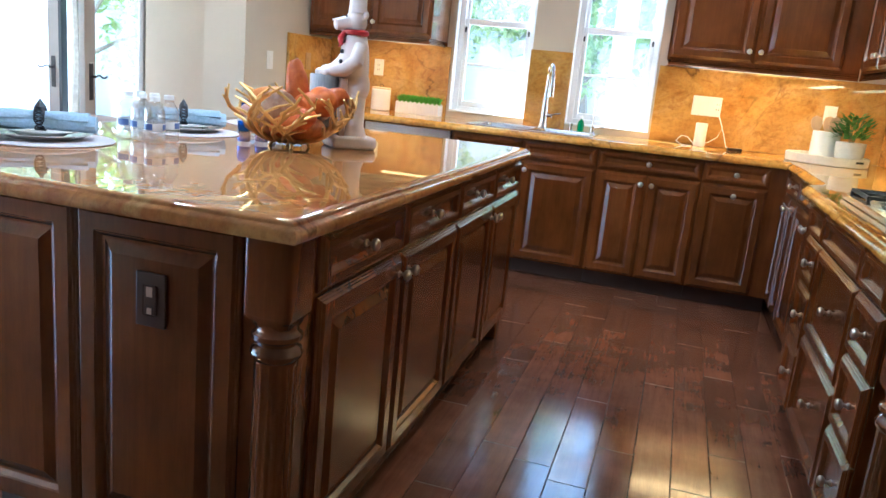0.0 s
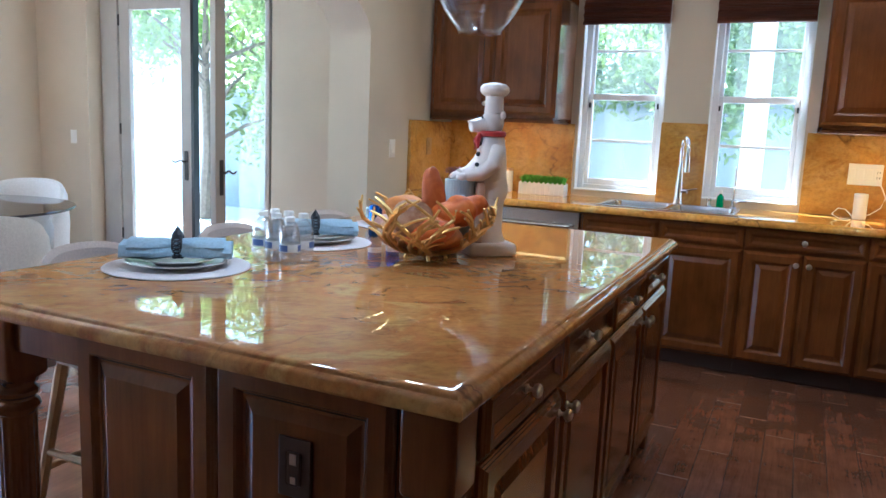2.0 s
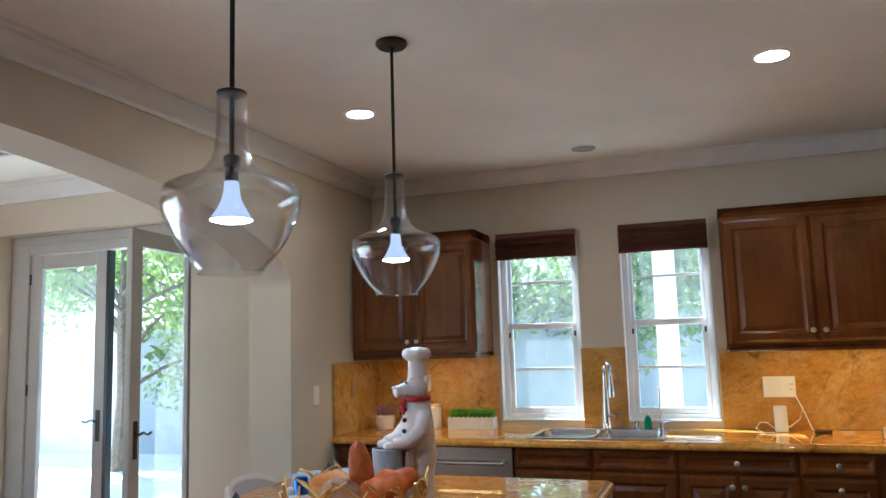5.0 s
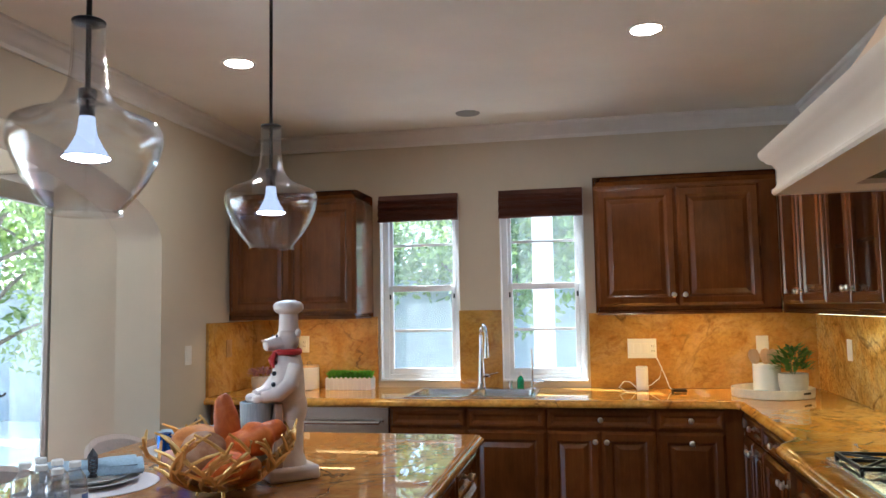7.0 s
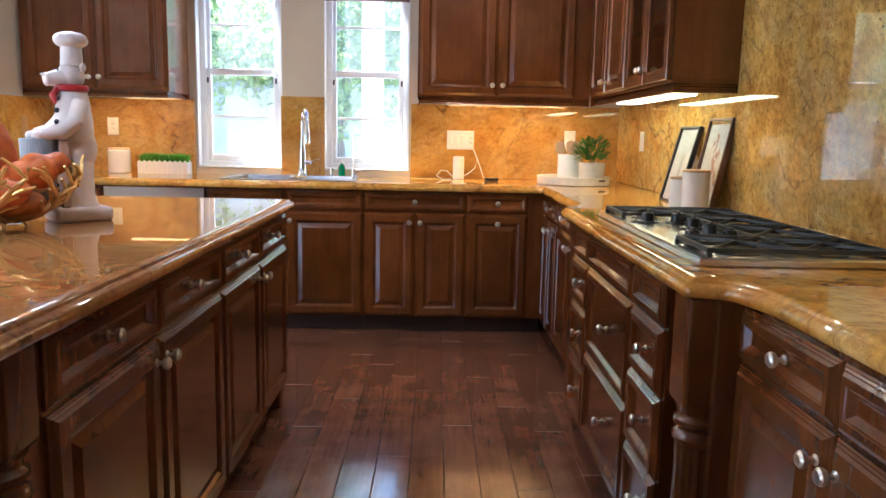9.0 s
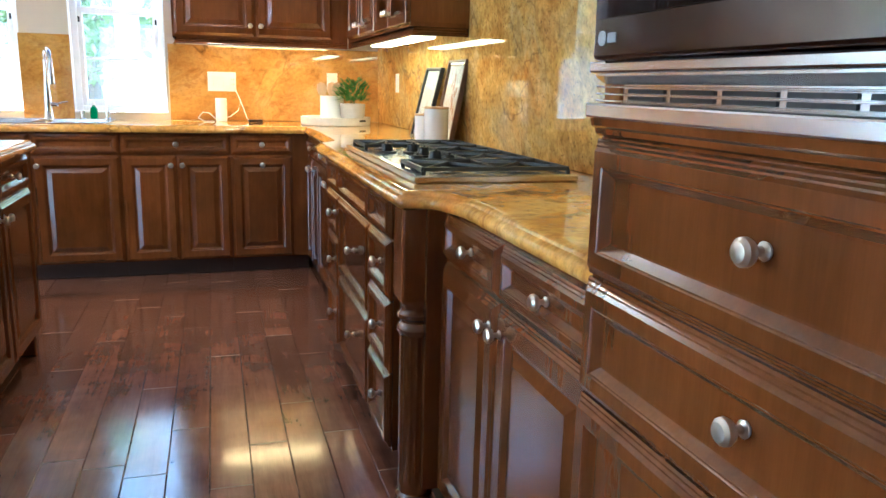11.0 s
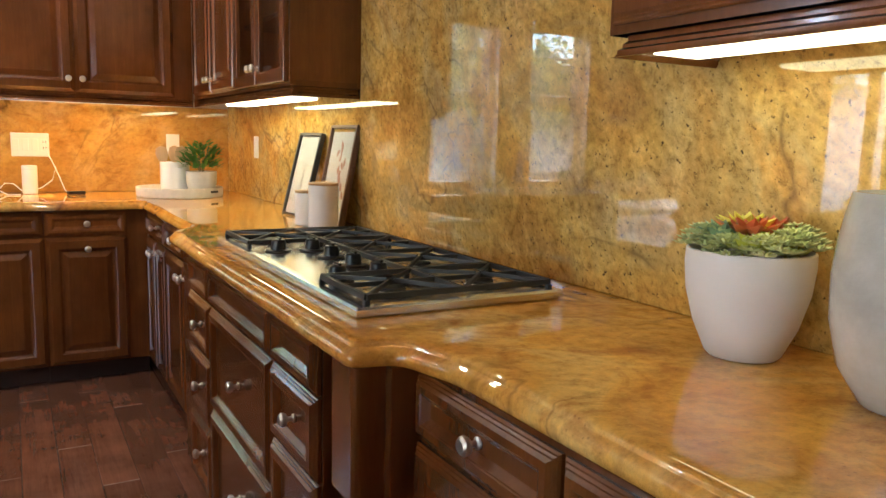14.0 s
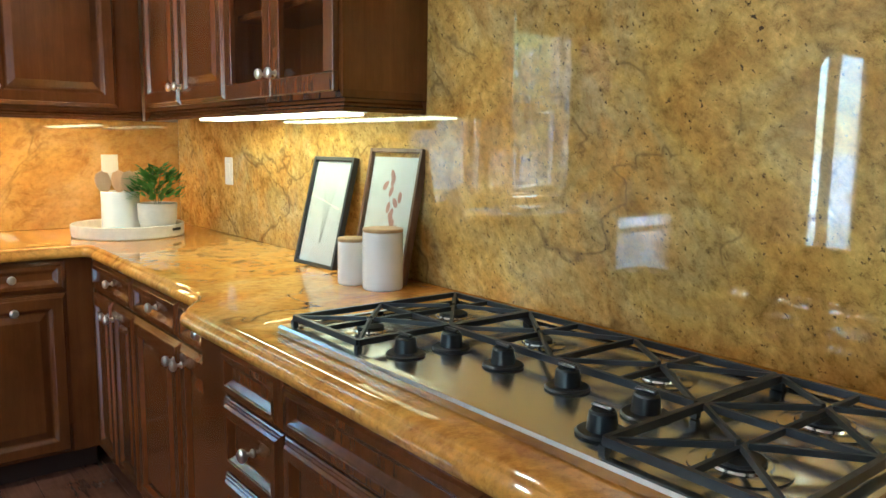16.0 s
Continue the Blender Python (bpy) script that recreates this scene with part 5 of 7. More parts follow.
def bar(bm, a, b, w=0.0042, h=0.009):
    a, b = Vector(a), Vector(b)
    d = (b - a).normalized()
    s = d.cross(Vector((0, 0, 1))).normalized() * w
    u = Vector((0, 0, h))
    q = [bm.verts.new(p) for p in (a + s, b + s, b - s, a - s, a + s * 0.7 + u, b + s * 0.7 + u, b - s * 0.7 + u, a - s * 0.7 + u)]
    for f in ((0, 1, 2, 3), (4, 5, 6, 7), (0, 1, 5, 4), (1, 2, 6, 5), (2, 3, 7, 6), (3, 0, 4, 7)):
        bm.faces.new([q[i] for i in f])


def grate(x0, x1, y0, y1, centres, z=0.031):
    bm = bmesh.new()
    for a, b in (((x0, y0), (x1, y0)), ((x1, y0), (x1, y1)), ((x1, y1), (x0, y1)), ((x0, y1), (x0, y0))):
        bar(bm, (*a, z), (*b, z), 0.0058, 0.011)
    for bx, by in centres:
        lox, hix = (x0, (x0 + x1) / 2) if len(centres) == 2 and x1 - x0 > 0.3 and bx < (x0 + x1) / 2 else ((x0 + x1) / 2, x1) if len(centres) == 2 and x1 - x0 > 0.3 else (x0, x1)
        loy, hiy = (y0, y1) if x1 - x0 > 0.3 else ((y0, (y0 + y1) / 2) if by < (y0 + y1) / 2 else ((y0 + y1) / 2, y1))
        for cx, cy in ((lox, loy), (hix, loy), (lox, hiy), (hix, hiy)):
            d = Vector((bx - cx, by - cy, 0))
            bar(bm, (cx, cy, z + 0.002), (bx - d.x * 0.05, by - d.y * 0.05, z + 0.007), 0.0038, 0.008)
        bar(bm, (lox, by, z + 0.001), (hix, by, z + 0.001), 0.004, 0.009)
    if x1 - x0 > 0.3:
        bar(bm, ((x0 + x1) / 2, y0, z), ((x0 + x1) / 2, y1, z), 0.005, 0.010)
    else:
        bar(bm, (x0, (y0 + y1) / 2, z), (x1, (y0 + y1) / 2, z), 0.005, 0.010)
    for cx in (x0, x1):
        for cy in (y0, y1):
            box(bm, cx - 0.006, cx + 0.006, cy - 0.006, cy + 0.006, 0.016, z, 0.001)
    return part("grate", bm, M_IRON, ck, "black cast-iron grate")


grate(-0.215, 0.218, -0.53, -0.292, [(-0.105, -0.41), (0.115, -0.41)])
grate(-0.005, 0.218, -0.283, 0.273, [(0.105, -0.145), (0.105, 0.135)])
grate(-0.215, 0.218, 0.282, 0.53, [(-0.105, 0.41), (0.115, 0.41)])

# ---- things on the east worktop ----
T = 0.9155
def picture_frame(m, w, h, d, mat, artwork, label):
    e = thing("picture_frame", m, label, "picture frame", "leaning pictures")
    bm = bmesh.new()
    fw = 0.012
    for b in ((-w / 2, -w / 2 + fw, 0, d, 0, h), (w / 2 - fw, w / 2, 0, d, 0, h), (-w / 2 + fw + 0.0002, w / 2 - fw - 0.0002, 0, d, 0, fw), (-w / 2 + fw + 0.0002, w / 2 - fw - 0.0002, 0, d, h - fw, h)):
        box(bm, *b, bevel=0.0015)
    part("frame", bm, mat, e)
    part("backing", boxes((-w / 2 + fw, w / 2 - fw, d - 0.006, d - 0.001, fw, h - fw)), M_WHITEPL, e)
    art = part("print", boxes((-w / 2 + fw + 0.001, w / 2 - fw - 0.001, d - 0.010, d - 0.0065, fw + 0.001, h - fw - 0.001)), plain("print_paper", (0.72, 0.71, 0.68), 0.8, 0.03, 30, 0), e)
    artwork(art, w, h, d - 0.0105)
    part("glazing", boxes((-w / 2 + fw + 0.001, w / 2 - fw - 0.001, 0.006, 0.0075, fw + 0.001, h - fw - 0.001)), M_GLASS, e)
    return e


M_BLUSH = plain("blush_ink", (0.50, 0.27, 0.22), 0.8)
M_INK = plain("grey_ink", (0.42, 0.40, 0.37), 0.8)
def sprig(art, w, h, y):
    rb = random.Random(2)
    bm = bmesh.new()
    for k in range(13):
        t = k / 12
        cx, cz = (rb.uniform(-0.3, 0.3) * (1 - 0.6 * t)) * w, h * (0.30 + 0.50 * t)
        a = rb.uniform(0.8, 2.3)
        L, W = 0.018, 0.010
        pts = [(cx + L * math.cos(a) * math.cos(q) - W * math.sin(a) * math.sin(q), y, cz + L * math.sin(a) * math.cos(q) + W * math.cos(a) * math.sin(q)) for q in [6.283 * i / 10 for i in range(10)]]
        vs = [bm.verts.new(p) for p in pts]
        r = bmesh.ops.extrude_face_region(bm, geom=[bm.faces.new(vs)])
        for v in r["geom"]:
            if isinstance(v, bmesh.types.BMVert):
                v.co.y -= 0.0004
    part("leaf_shapes", bm, M_BLUSH, art, "blush pink printed leaf shapes")


def stems(art, w, h, y):
    bm = bmesh.new()
    for k in range(4):
        x = (k - 1.5) * 0.008
        tube(bm, [(x * 0.3, y, h * 0.22), (x, y, h * 0.5), (x * 2.8, y, h * 0.72)], 0.0007, 4)
    part("stem_lines", bm, M_INK, art, "fine grey printed stems")


picture_frame(pose(1.778, 3.745, T, -14, 0, -87), 0.235, 0.365, 0.022, plain("dark_frame", (0.03, 0.028, 0.028), 0.4), stems, "dark framed print of fine stems leaning on granite")
picture_frame(pose(1.814, 3.43, T, -11, 0, -90), 0.27, 0.393, 0.024, wood("frame_wood", (0.10, 0.05, 0.028), (0.20, 0.11, 0.06), 'z', (0.4, 0.6), 0.0), sprig, "brown wood framed print of blush leaves leaning on granite")
M_BAMBOOLID = wood("bamboo_lid", (0.42, 0.26, 0.12), (0.60, 0.42, 0.22), 'x', (0.4, 0.6), 0.0)
for x, y, r, h in ((1.722, 3.402, 0.042, 0.122), (1.752, 3.292, 0.056, 0.158)):
    e = thing("canister", pose(x, y, T), "white ceramic canister with a thin bamboo lid", "canister", "white canisters")
    part("jar", lathe([(0, 0), (r - 0.003, 0), (r, 0.004), (r, h), (r - 0.004, h + 0.001), (0, h + 0.001)], 32), M_PORC, e, "", True)
    part("lid", lathe([(0, h + 0.0015), (r - 0.001, h + 0.0015), (r, h + 0.003), (r, h + 0.009), (r - 0.002, h + 0.011), (0, h + 0.011)], 32), M_BAMBOOLID, e, "pale bamboo lid", True)

ty = thing("round_tray", pose(1.54, 4.915, T), "round whitewashed wooden tray with handle slots", "tray")
M_WHITEWASH = plain("whitewash", (0.70, 0.66, 0.58), 0.6, 0.10, 25)
part("tray", lathe([(0, 0.0), (0.219, 0.0), (0.224, 0.004), (0.226, 0.049), (0.222, 0.052), (0.214, 0.050), (0.212, 0.012), (0, 0.012)], 48), M_WHITEWASH, ty, "", True)
part("handle_slot", boxes((-0.03, 0.03, -0.2275, -0.2245, 0.026, 0.038), bevel=0.001), M_BLACK, ty, "dark handle slot", False, Matrix.Rotation(radians(40), 4, 'Z'))
cr = thing("utensil_crock", pose(1.522, 4.955, T + 0.0125), "white ceramic crock holding wooden utensils", "crock")
part("crock", lathe([(0, 0), (0.074, 0), (0.077, 0.004), (0.077, 0.168), (0.074, 0.171), (0.071, 0.168), (0.071, 0.01), (0, 0.01)], 32), M_PORC, cr, "", True)
M_SPOON = wood("spoon_wood", (0.60, 0.40, 0.23), (0.74, 0.54, 0.33), 'z', (0.5, 0.7), 0.0)
for k, (dx, dy, tilt) in enumerate(((-0.032, 0.012, -9), (0.0, 0.02, 1), (0.034, -0.008, 9), (0.012, -0.03, 5))):
    bm = bmesh.new()
    tube(bm, [(0, 0, 0.0), (0, 0, 0.15)], 0.005, 8)
    hd = [(0.0, 0.15), (0.016, 0.16), (0.029, 0.185), (0.032, 0.21), (0.025, 0.236), (0.0, 0.248)]
    pf = [(-x, z) for x, z in hd[1:-1]][::-1]
    ol = [(x, z) for x, z in hd] + pf
    va = [bm.verts.new((x, -0.003, z)) for x, z in ol]
    vb = [bm.verts.new((x, 0.003, z)) for x, z in ol]
    bm.faces.new(va)
    bm.faces.new(vb)
    for i in range(len(ol)):
        j = (i + 1) % len(ol)
        bm.faces.new((va[i], va[j], vb[j], vb[i]))
    part("wooden_spoon", bm, M_SPOON, cr, "pale wooden utensil", False, Matrix.Translation((dx, dy, 0.012)) @ Matrix.Rotation(radians(tilt), 4, 'Y'))


def spray(bm, rnd, n, r, h, leaf, up=0.5, base_r=0.02):
    for _ in range(n):
        a = rnd.uniform(0, 6.283)
        q = rnd.random() ** 0.6
        p = Vector((math.cos(a) * (base_r + r * q), math.sin(a) * (base_r + r * q), h * (rnd.uniform(0.15, 1.0) * (1 - 0.35 * q))))
        d = Vector((math.cos(a), math.sin(a), up + rnd.uniform(-0.5, 0.6))).normalized()
        s = d.cross(Vector((0, 0, 1))).normalized()
        L = leaf * rnd.uniform(0.7, 1.25)
        t = d.cross(s)
        c = p + d * L * 0.5
        bm.faces.new([bm.verts.new(v) for v in (p, c + s * L * 0.26 - t * L * 0.05, p + d * L, c - s * L * 0.26 - t * L * 0.05)])


M_PLANT = leafy("pot_plant_leaves", (0.02, 0.07, 0.015), (0.08, 0.20, 0.04))
M_STEMS = plain("plant_stems", (0.08, 0.12, 0.04), 0.7)
M_SOIL = plain("soil", (0.04, 0.028, 0.02), 0.95, 0.3, 80, 0.6)


def potted(x, y, z, r0, r1, h, label, ph, pr, mat, leafs, pot_mat, seed, n=260):
    e = thing("potted_plant", pose(x, y, z), label, "plant", "potted plants")
    part("pot", lathe([(0, 0), (r0, 0), (r0 + 0.004, 0.004), ((r0 + r1) / 2 + 0.008, h * 0.5), (r1, h), (r1 - 0.006, h + 0.001), (r1 - 0.008, h - 0.012), (0, h - 0.012)], 32), pot_mat, e, "", True)
    part("soil", lathe([(0, h - 0.010), (r1 - 0.010, h - 0.0105), (r1 - 0.010, h - 0.0115), (0, h - 0.0115)], 20), M_SOIL, e)
    rb = random.Random(seed)
    bm = bmesh.new()
    for k in range(8):
        a = k * 0.8
        tube(bm, [(0.01 * math.cos(a), 0.01 * math.sin(a), h - 0.012), (pr * 0.4 * math.cos(a), pr * 0.4 * math.sin(a), h + ph * 0.5), (pr * 0.6 * math.cos(a), pr * 0.6 * math.sin(a), h + ph * 0.85)], 0.0015, 5)
    part("stems", bm, M_STEMS, e)
    bm = bmesh.new()
    spray(bm, rb, n, pr, ph, leafs)
    part("foliage", bm, mat, e, "", False, (0, 0, h - 0.005))
    return e


M_GREYPOT = plain("grey_ceramic", (0.56, 0.53, 0.48), 0.6, 0.06, 40)
potted(1.637, 4.832, T + 0.0125, 0.060, 0.080, 0.125, "small leafy green plant in a pale grey pot", 0.17, 0.075, M_PLANT, 0.048, M_GREYPOT, 6, 200)
sg = thing("sponge", pose(1.452, 4.795, T + 0.0125, 0, 0, -20), "pale blue folded cleaning cloth in the tray", "cloth")
part("cloth", boxes((-0.05, 0.05, -0.03, 0.03, 0, 0.016), (-0.045, 0.042, -0.028, 0.026, 0.0162, 0.032), bevel=0.006, seg=2), plain("pale_blue_cloth", (0.50, 0.70, 0.76), 0.9, 0.06, 90, 0.3), sg)

# succulents and vase
M_WHITEPOT = plain("matt_white_pot", (0.74, 0.69, 0.65), 0.5, 0.03, 10, 0)
e = thing("succulent_planter", pose(1.768, 1.420, T) @ Matrix.Scale(0.88, 4), "white tapered pot filled with mixed succulents", "plant")
part("pot", lathe([(0, 0.002), (0.062, 0.0), (0.068, 0.006), (0.092, 0.06), (0.108, 0.12), (0.113, 0.17), (0.112, 0.196), (0.108, 0.198), (0.105, 0.19), (0.10, 0.165), (0, 0.165)], 40), M_WHITEPOT, e, "", True)
part("soil", lathe([(0, 0.172), (0.101, 0.172), (0.101, 0.166), (0, 0.166)], 24), M_SOIL, e)


def rosette(bm, c, r, rings, rnd, flat=0.5):
    for k in range(rings):
        t = (k + 1) / rings
        for j in range(6 + k):
            a = j * 6.283 / (6 + k) + k * 0.5
            d = Vector((math.cos(a), math.sin(a), flat * (1.2 - t) + 0.15))
            d.normalize()
            s = Vector((-math.sin(a), math.cos(a), 0))
            L = r * (0.35 + 0.65 * t)
            n = s.cross(d) * -1
            p = Vector(c) + d * 0.004
            m1 = p + d * L * 0.6
            q = [p, m1 + s * L * 0.24 + n * L * 0.04, p + d * L, m1 - s * L * 0.24 + n * L * 0.04]
            top = [bm.verts.new(v) for v in q]
            lo = bm.verts.new(m1 - n * L * 0.12)
            bm.faces.new(top)
            for i in range(4):
                bm.faces.new((top[i], top[(i + 1) % 4], lo))


def succulent(col, lab, bm):
    part("succulent", bm, plain("succulent_skin", tuple(min(0.7, c * 1.3) for c in col), 0.4, 0.25, 25, 0), e, lab)


rs = random.Random(9)
# domed heads of small pale rosettes
for x, y, z, r, col in ((-0.062, 0.045, 0.222, 0.040, (0.36, 0.41, 0.20)), (-0.070, -0.015, 0.212, 0.038, (0.42, 0.45, 0.22)), (-0.045, -0.070, 0.216, 0.038, (0.44, 0.46, 0.22)), (0.015, -0.078, 0.220, 0.042, (0.40, 0.44, 0.20)), (0.065, -0.045, 0.224, 0.042, (0.38, 0.41, 0.18)), (0.055, 0.045, 0.215, 0.040, (0.32, 0.37, 0.17)), (-0.005, 0.075, 0.215, 0.038, (0.34, 0.39, 0.19))):
    bm = bmesh.new()
    for k in range(15):
        a, h = k * 2.4, 1 - k / 15 * 0.95
        w = math.sqrt(max(0.0, 1 - h * h))
        rosette(bm, (x + r * w * math.cos(a), y + r * w * math.sin(a), z - 0.026 + r * h * 0.95), r * 0.54, 2, rs, 0.9)
    tube(bm, [(x, y, 0.17), (x, y, z - 0.026)], 0.010, 6)
    succulent(col, "pale green clustered rosette", bm)
# broad upright leaves
for x, y, z, r, col, lab in ((-0.04, -0.03, 0.240, 0.058, (0.38, 0.40, 0.05), "yellow-green succulent"), (-0.01, 0.0, 0.262, 0.060, (0.42, 0.10, 0.03), "red succulent"), (0.02, 0.03, 0.268, 0.055, (0.62, 0.50, 0.05), "yellow succulent"),
                             (0.05, 0.0, 0.262, 0.056, (0.34, 0.07, 0.025), "red succulent"), (-0.045, 0.03, 0.258, 0.050, (0.16, 0.24, 0.15), "grey-green succulent"), (0.03, -0.055, 0.232, 0.046, (0.40, 0.36, 0.06), "yellow-green succulent"), (0.025, -0.02, 0.256, 0.050, (0.36, 0.38, 0.05), "yellow-green succulent")):
    bm = bmesh.new()
    rosette(bm, (x, y, z - 0.045), r * 1.1, 3, rs, 1.9)
    tube(bm, [(x, y, 0.17), (x, y, z - 0.043)], 0.006, 6)
    succulent(col, lab, bm)
e = thing("vase", pose(1.755, 1.145, T), "tall pearly white glazed ceramic vase", "vase")
M_PEARL, _n, _l, _b = material("pearl_glaze", 0.12, 0.0, (0.37, 0.345, 0.305))
_b.inputs["Coat Weight"].default_value = 0.6
_mp = coords(_n, _l)
bump(_n, _l, _b, noise_tex(_n, _l, _mp, 30, 4).outputs[0], 0.45, 0.004)
_l.new(ramp(_n, _l, noise_tex(_n, _l, _mp, 14, 5).outputs[0], ((0.35, (0.43, 0.40, 0.35)), (0.55, (0.50, 0.47, 0.415)), (0.75, (0.57, 0.545, 0.49)))).outputs[0], _b.inputs["Base Color"])
part("body", lathe([(0, 0), (0.060, 0), (0.066, 0.006), (0.093, 0.05), (0.106, 0.11), (0.108, 0.17), (0.104, 0.22), (0.098, 0.255), (0.093, 0.276), (0.092, 0.282), (0.086, 0.282), (0.086, 0.27), (0, 0.25)], 40), M_PEARL, e, "", True)

# ---- things on the north worktop ----
gp = thing("grass_planter", pose(-1.10, 5.16, T), "white picket planter box with artificial grass", "planter")
part("box", boxes((-0.155, 0.155, -0.045, 0.045, 0, 0.075), bevel=0.002), M_WHITEPL, gp)
for k in range(10):
    x = -0.1475 + k * 0.0328
    for sy in (-1, 1):
        bm = extrude_profile([(0.0, 0.0), (0.026, 0.0), (0.026, 0.076), (0.013, 0.088), (0.0, 0.076)], 0, 0.005)
        part("picket", bm, M_WHITEPL, gp, "", False, Matrix.Translation((x - 0.013, sy * 0.0482, 0.0005)) @ Matrix(((0, 1, 0, 0), (1, 0, 0, -0.0025), (0, 0, 1, 0), (0, 0, 0, 1))))
M_GRASS = leafy("artificial_grass", (0.05, 0.20, 0.02), (0.16, 0.42, 0.05))
bm = bmesh.new()
rg = random.Random(12)
for _ in range(1500):
    p = Vector((rg.uniform(-0.145, 0.145), rg.uniform(-0.038, 0.038), 0.0755))
    d = Vector((rg.gauss(0, 0.35), rg.gauss(0, 0.35), 1)).normalized()
    s = Vector((rg.gauss(0, 1), rg.gauss(0, 1), 0)).normalized() * 0.004
    L = rg.uniform(0.035, 0.062)
    bm.faces.new([bm.verts.new(v) for v in (p - s, p + s, p + d * L * 0.6 + s * 1.3, p + d * L, p + d * L * 0.6 - s * 1.3)])
tagged(part("grass", bm, M_GRASS, gp, "bright green grass tufts"), kind="stuff")
e = thing("canister", pose(-1.40, 5.17, T), "white ceramic canister with a wooden lid and wire loop", "canister", "white canisters")
part("jar", lathe([(0, 0), (0.066, 0), (0.070, 0.005), (0.070, 0.145), (0.066, 0.150), (0, 0.150)], 32), M_PORC, e, "", True)
part("lid", lathe([(0, 0.1505), (0.068, 0.1505), (0.069, 0.160), (0.064, 0.164), (0, 0.164)], 32), M_SPOON, e, "thin wooden lid", True)
bm = bmesh.new()
tube(bm, arc_pts((0, 0, 0.172), 0.014, -60, 240, 14), 0.002, 6)
part("loop", bm, M_BRONZE, e, "dark wire loop", True)
M_PURPLE = leafy("purple_flowers", (0.16, 0.05, 0.22), (0.45, 0.28, 0.50))
potted(-1.72, 5.10, T, 0.055, 0.068, 0.09, "small purple flowering plant in a white pot", 0.07, 0.06, M_PURPLE, 0.028, M_PORC, 31, 220)

ws = thing("wifi_extender", pose(0.826, 5.19, T), "white cylindrical wireless router with cables", "router")
part("cylinder", lathe([(0, 0), (0.034, 0), (0.037, 0.004), (0.037, 0.146), (0.033, 0.150), (0, 0.150)], 28), M_WHITEPL, ws, "", True)
part("band", lathe([(0.0372, 0.128), (0.0378, 0.129), (0.0378, 0.133), (0.0372, 0.134)], 28), M_TRIM, ws)
cb = thing("power_cable", pose(-0.12, 0, 0), "thin white cables between router and outlet", "cable")
bm = bmesh.new()
tube(bm, [(1.035, 5.288, 1.15), (1.04, 5.27, 1.12), (1.075, 5.255, 1.05), (1.055, 5.24, 0.985), (1.0, 5.21, 0.945), (0.975, 5.195, 0.94)], 0.003, 6)
part("cord", bm, M_WHITEPL, cb, "", True)
bm = bmesh.new()
tube(bm, [(1.04, 5.288, 1.13), (1.06, 5.26, 1.08), (1.09, 5.22, 1.0), (1.11, 5.17, 0.935), (1.13, 5.12, 0.9185)], 0.003, 6)
part("cord", bm, M_WHITEPL, cb, "", True)
bm = bmesh.new()
tube(bm, [(0.91, 5.18, 0.93), (0.87, 5.16, 0.97), (0.83, 5.14, 0.975), (0.80, 5.12, 0.94), (0.84, 5.10, 0.9187), (0.90, 5.09, 0.9187)], 0.003, 6)
part("cord", bm, M_WHITEPL, cb, "", True)
pl = thing("phone_charger", pose(1.04, 5.10, T, 0, 0, 20), "small black plug adapter on the worktop", "charger")
part("adapter", boxes((-0.045, 0.045, -0.016, 0.016, 0, 0.018), bevel=0.004, seg=2), M_BLACK, pl)

# ---- chef statue ----
M_CREAM = plain("painted_resin_white", (0.78, 0.68, 0.63), 0.45, 0.05, 30)
M_RED = plain("painted_red", (0.40, 0.02, 0.025), 0.4)
M_BUTTON = plain("painted_black", (0.02, 0.02, 0.028), 0.35)
M_BUCKET = wood("painted_grey_blue", (0.20, 0.25, 0.29), (0.44, 0.51, 0.57), 'z', (0.5, 0.6), 0.0)
M_STAVE = plain("painted_tan", (0.50, 0.33, 0.24), 0.55, 0.1, 40)


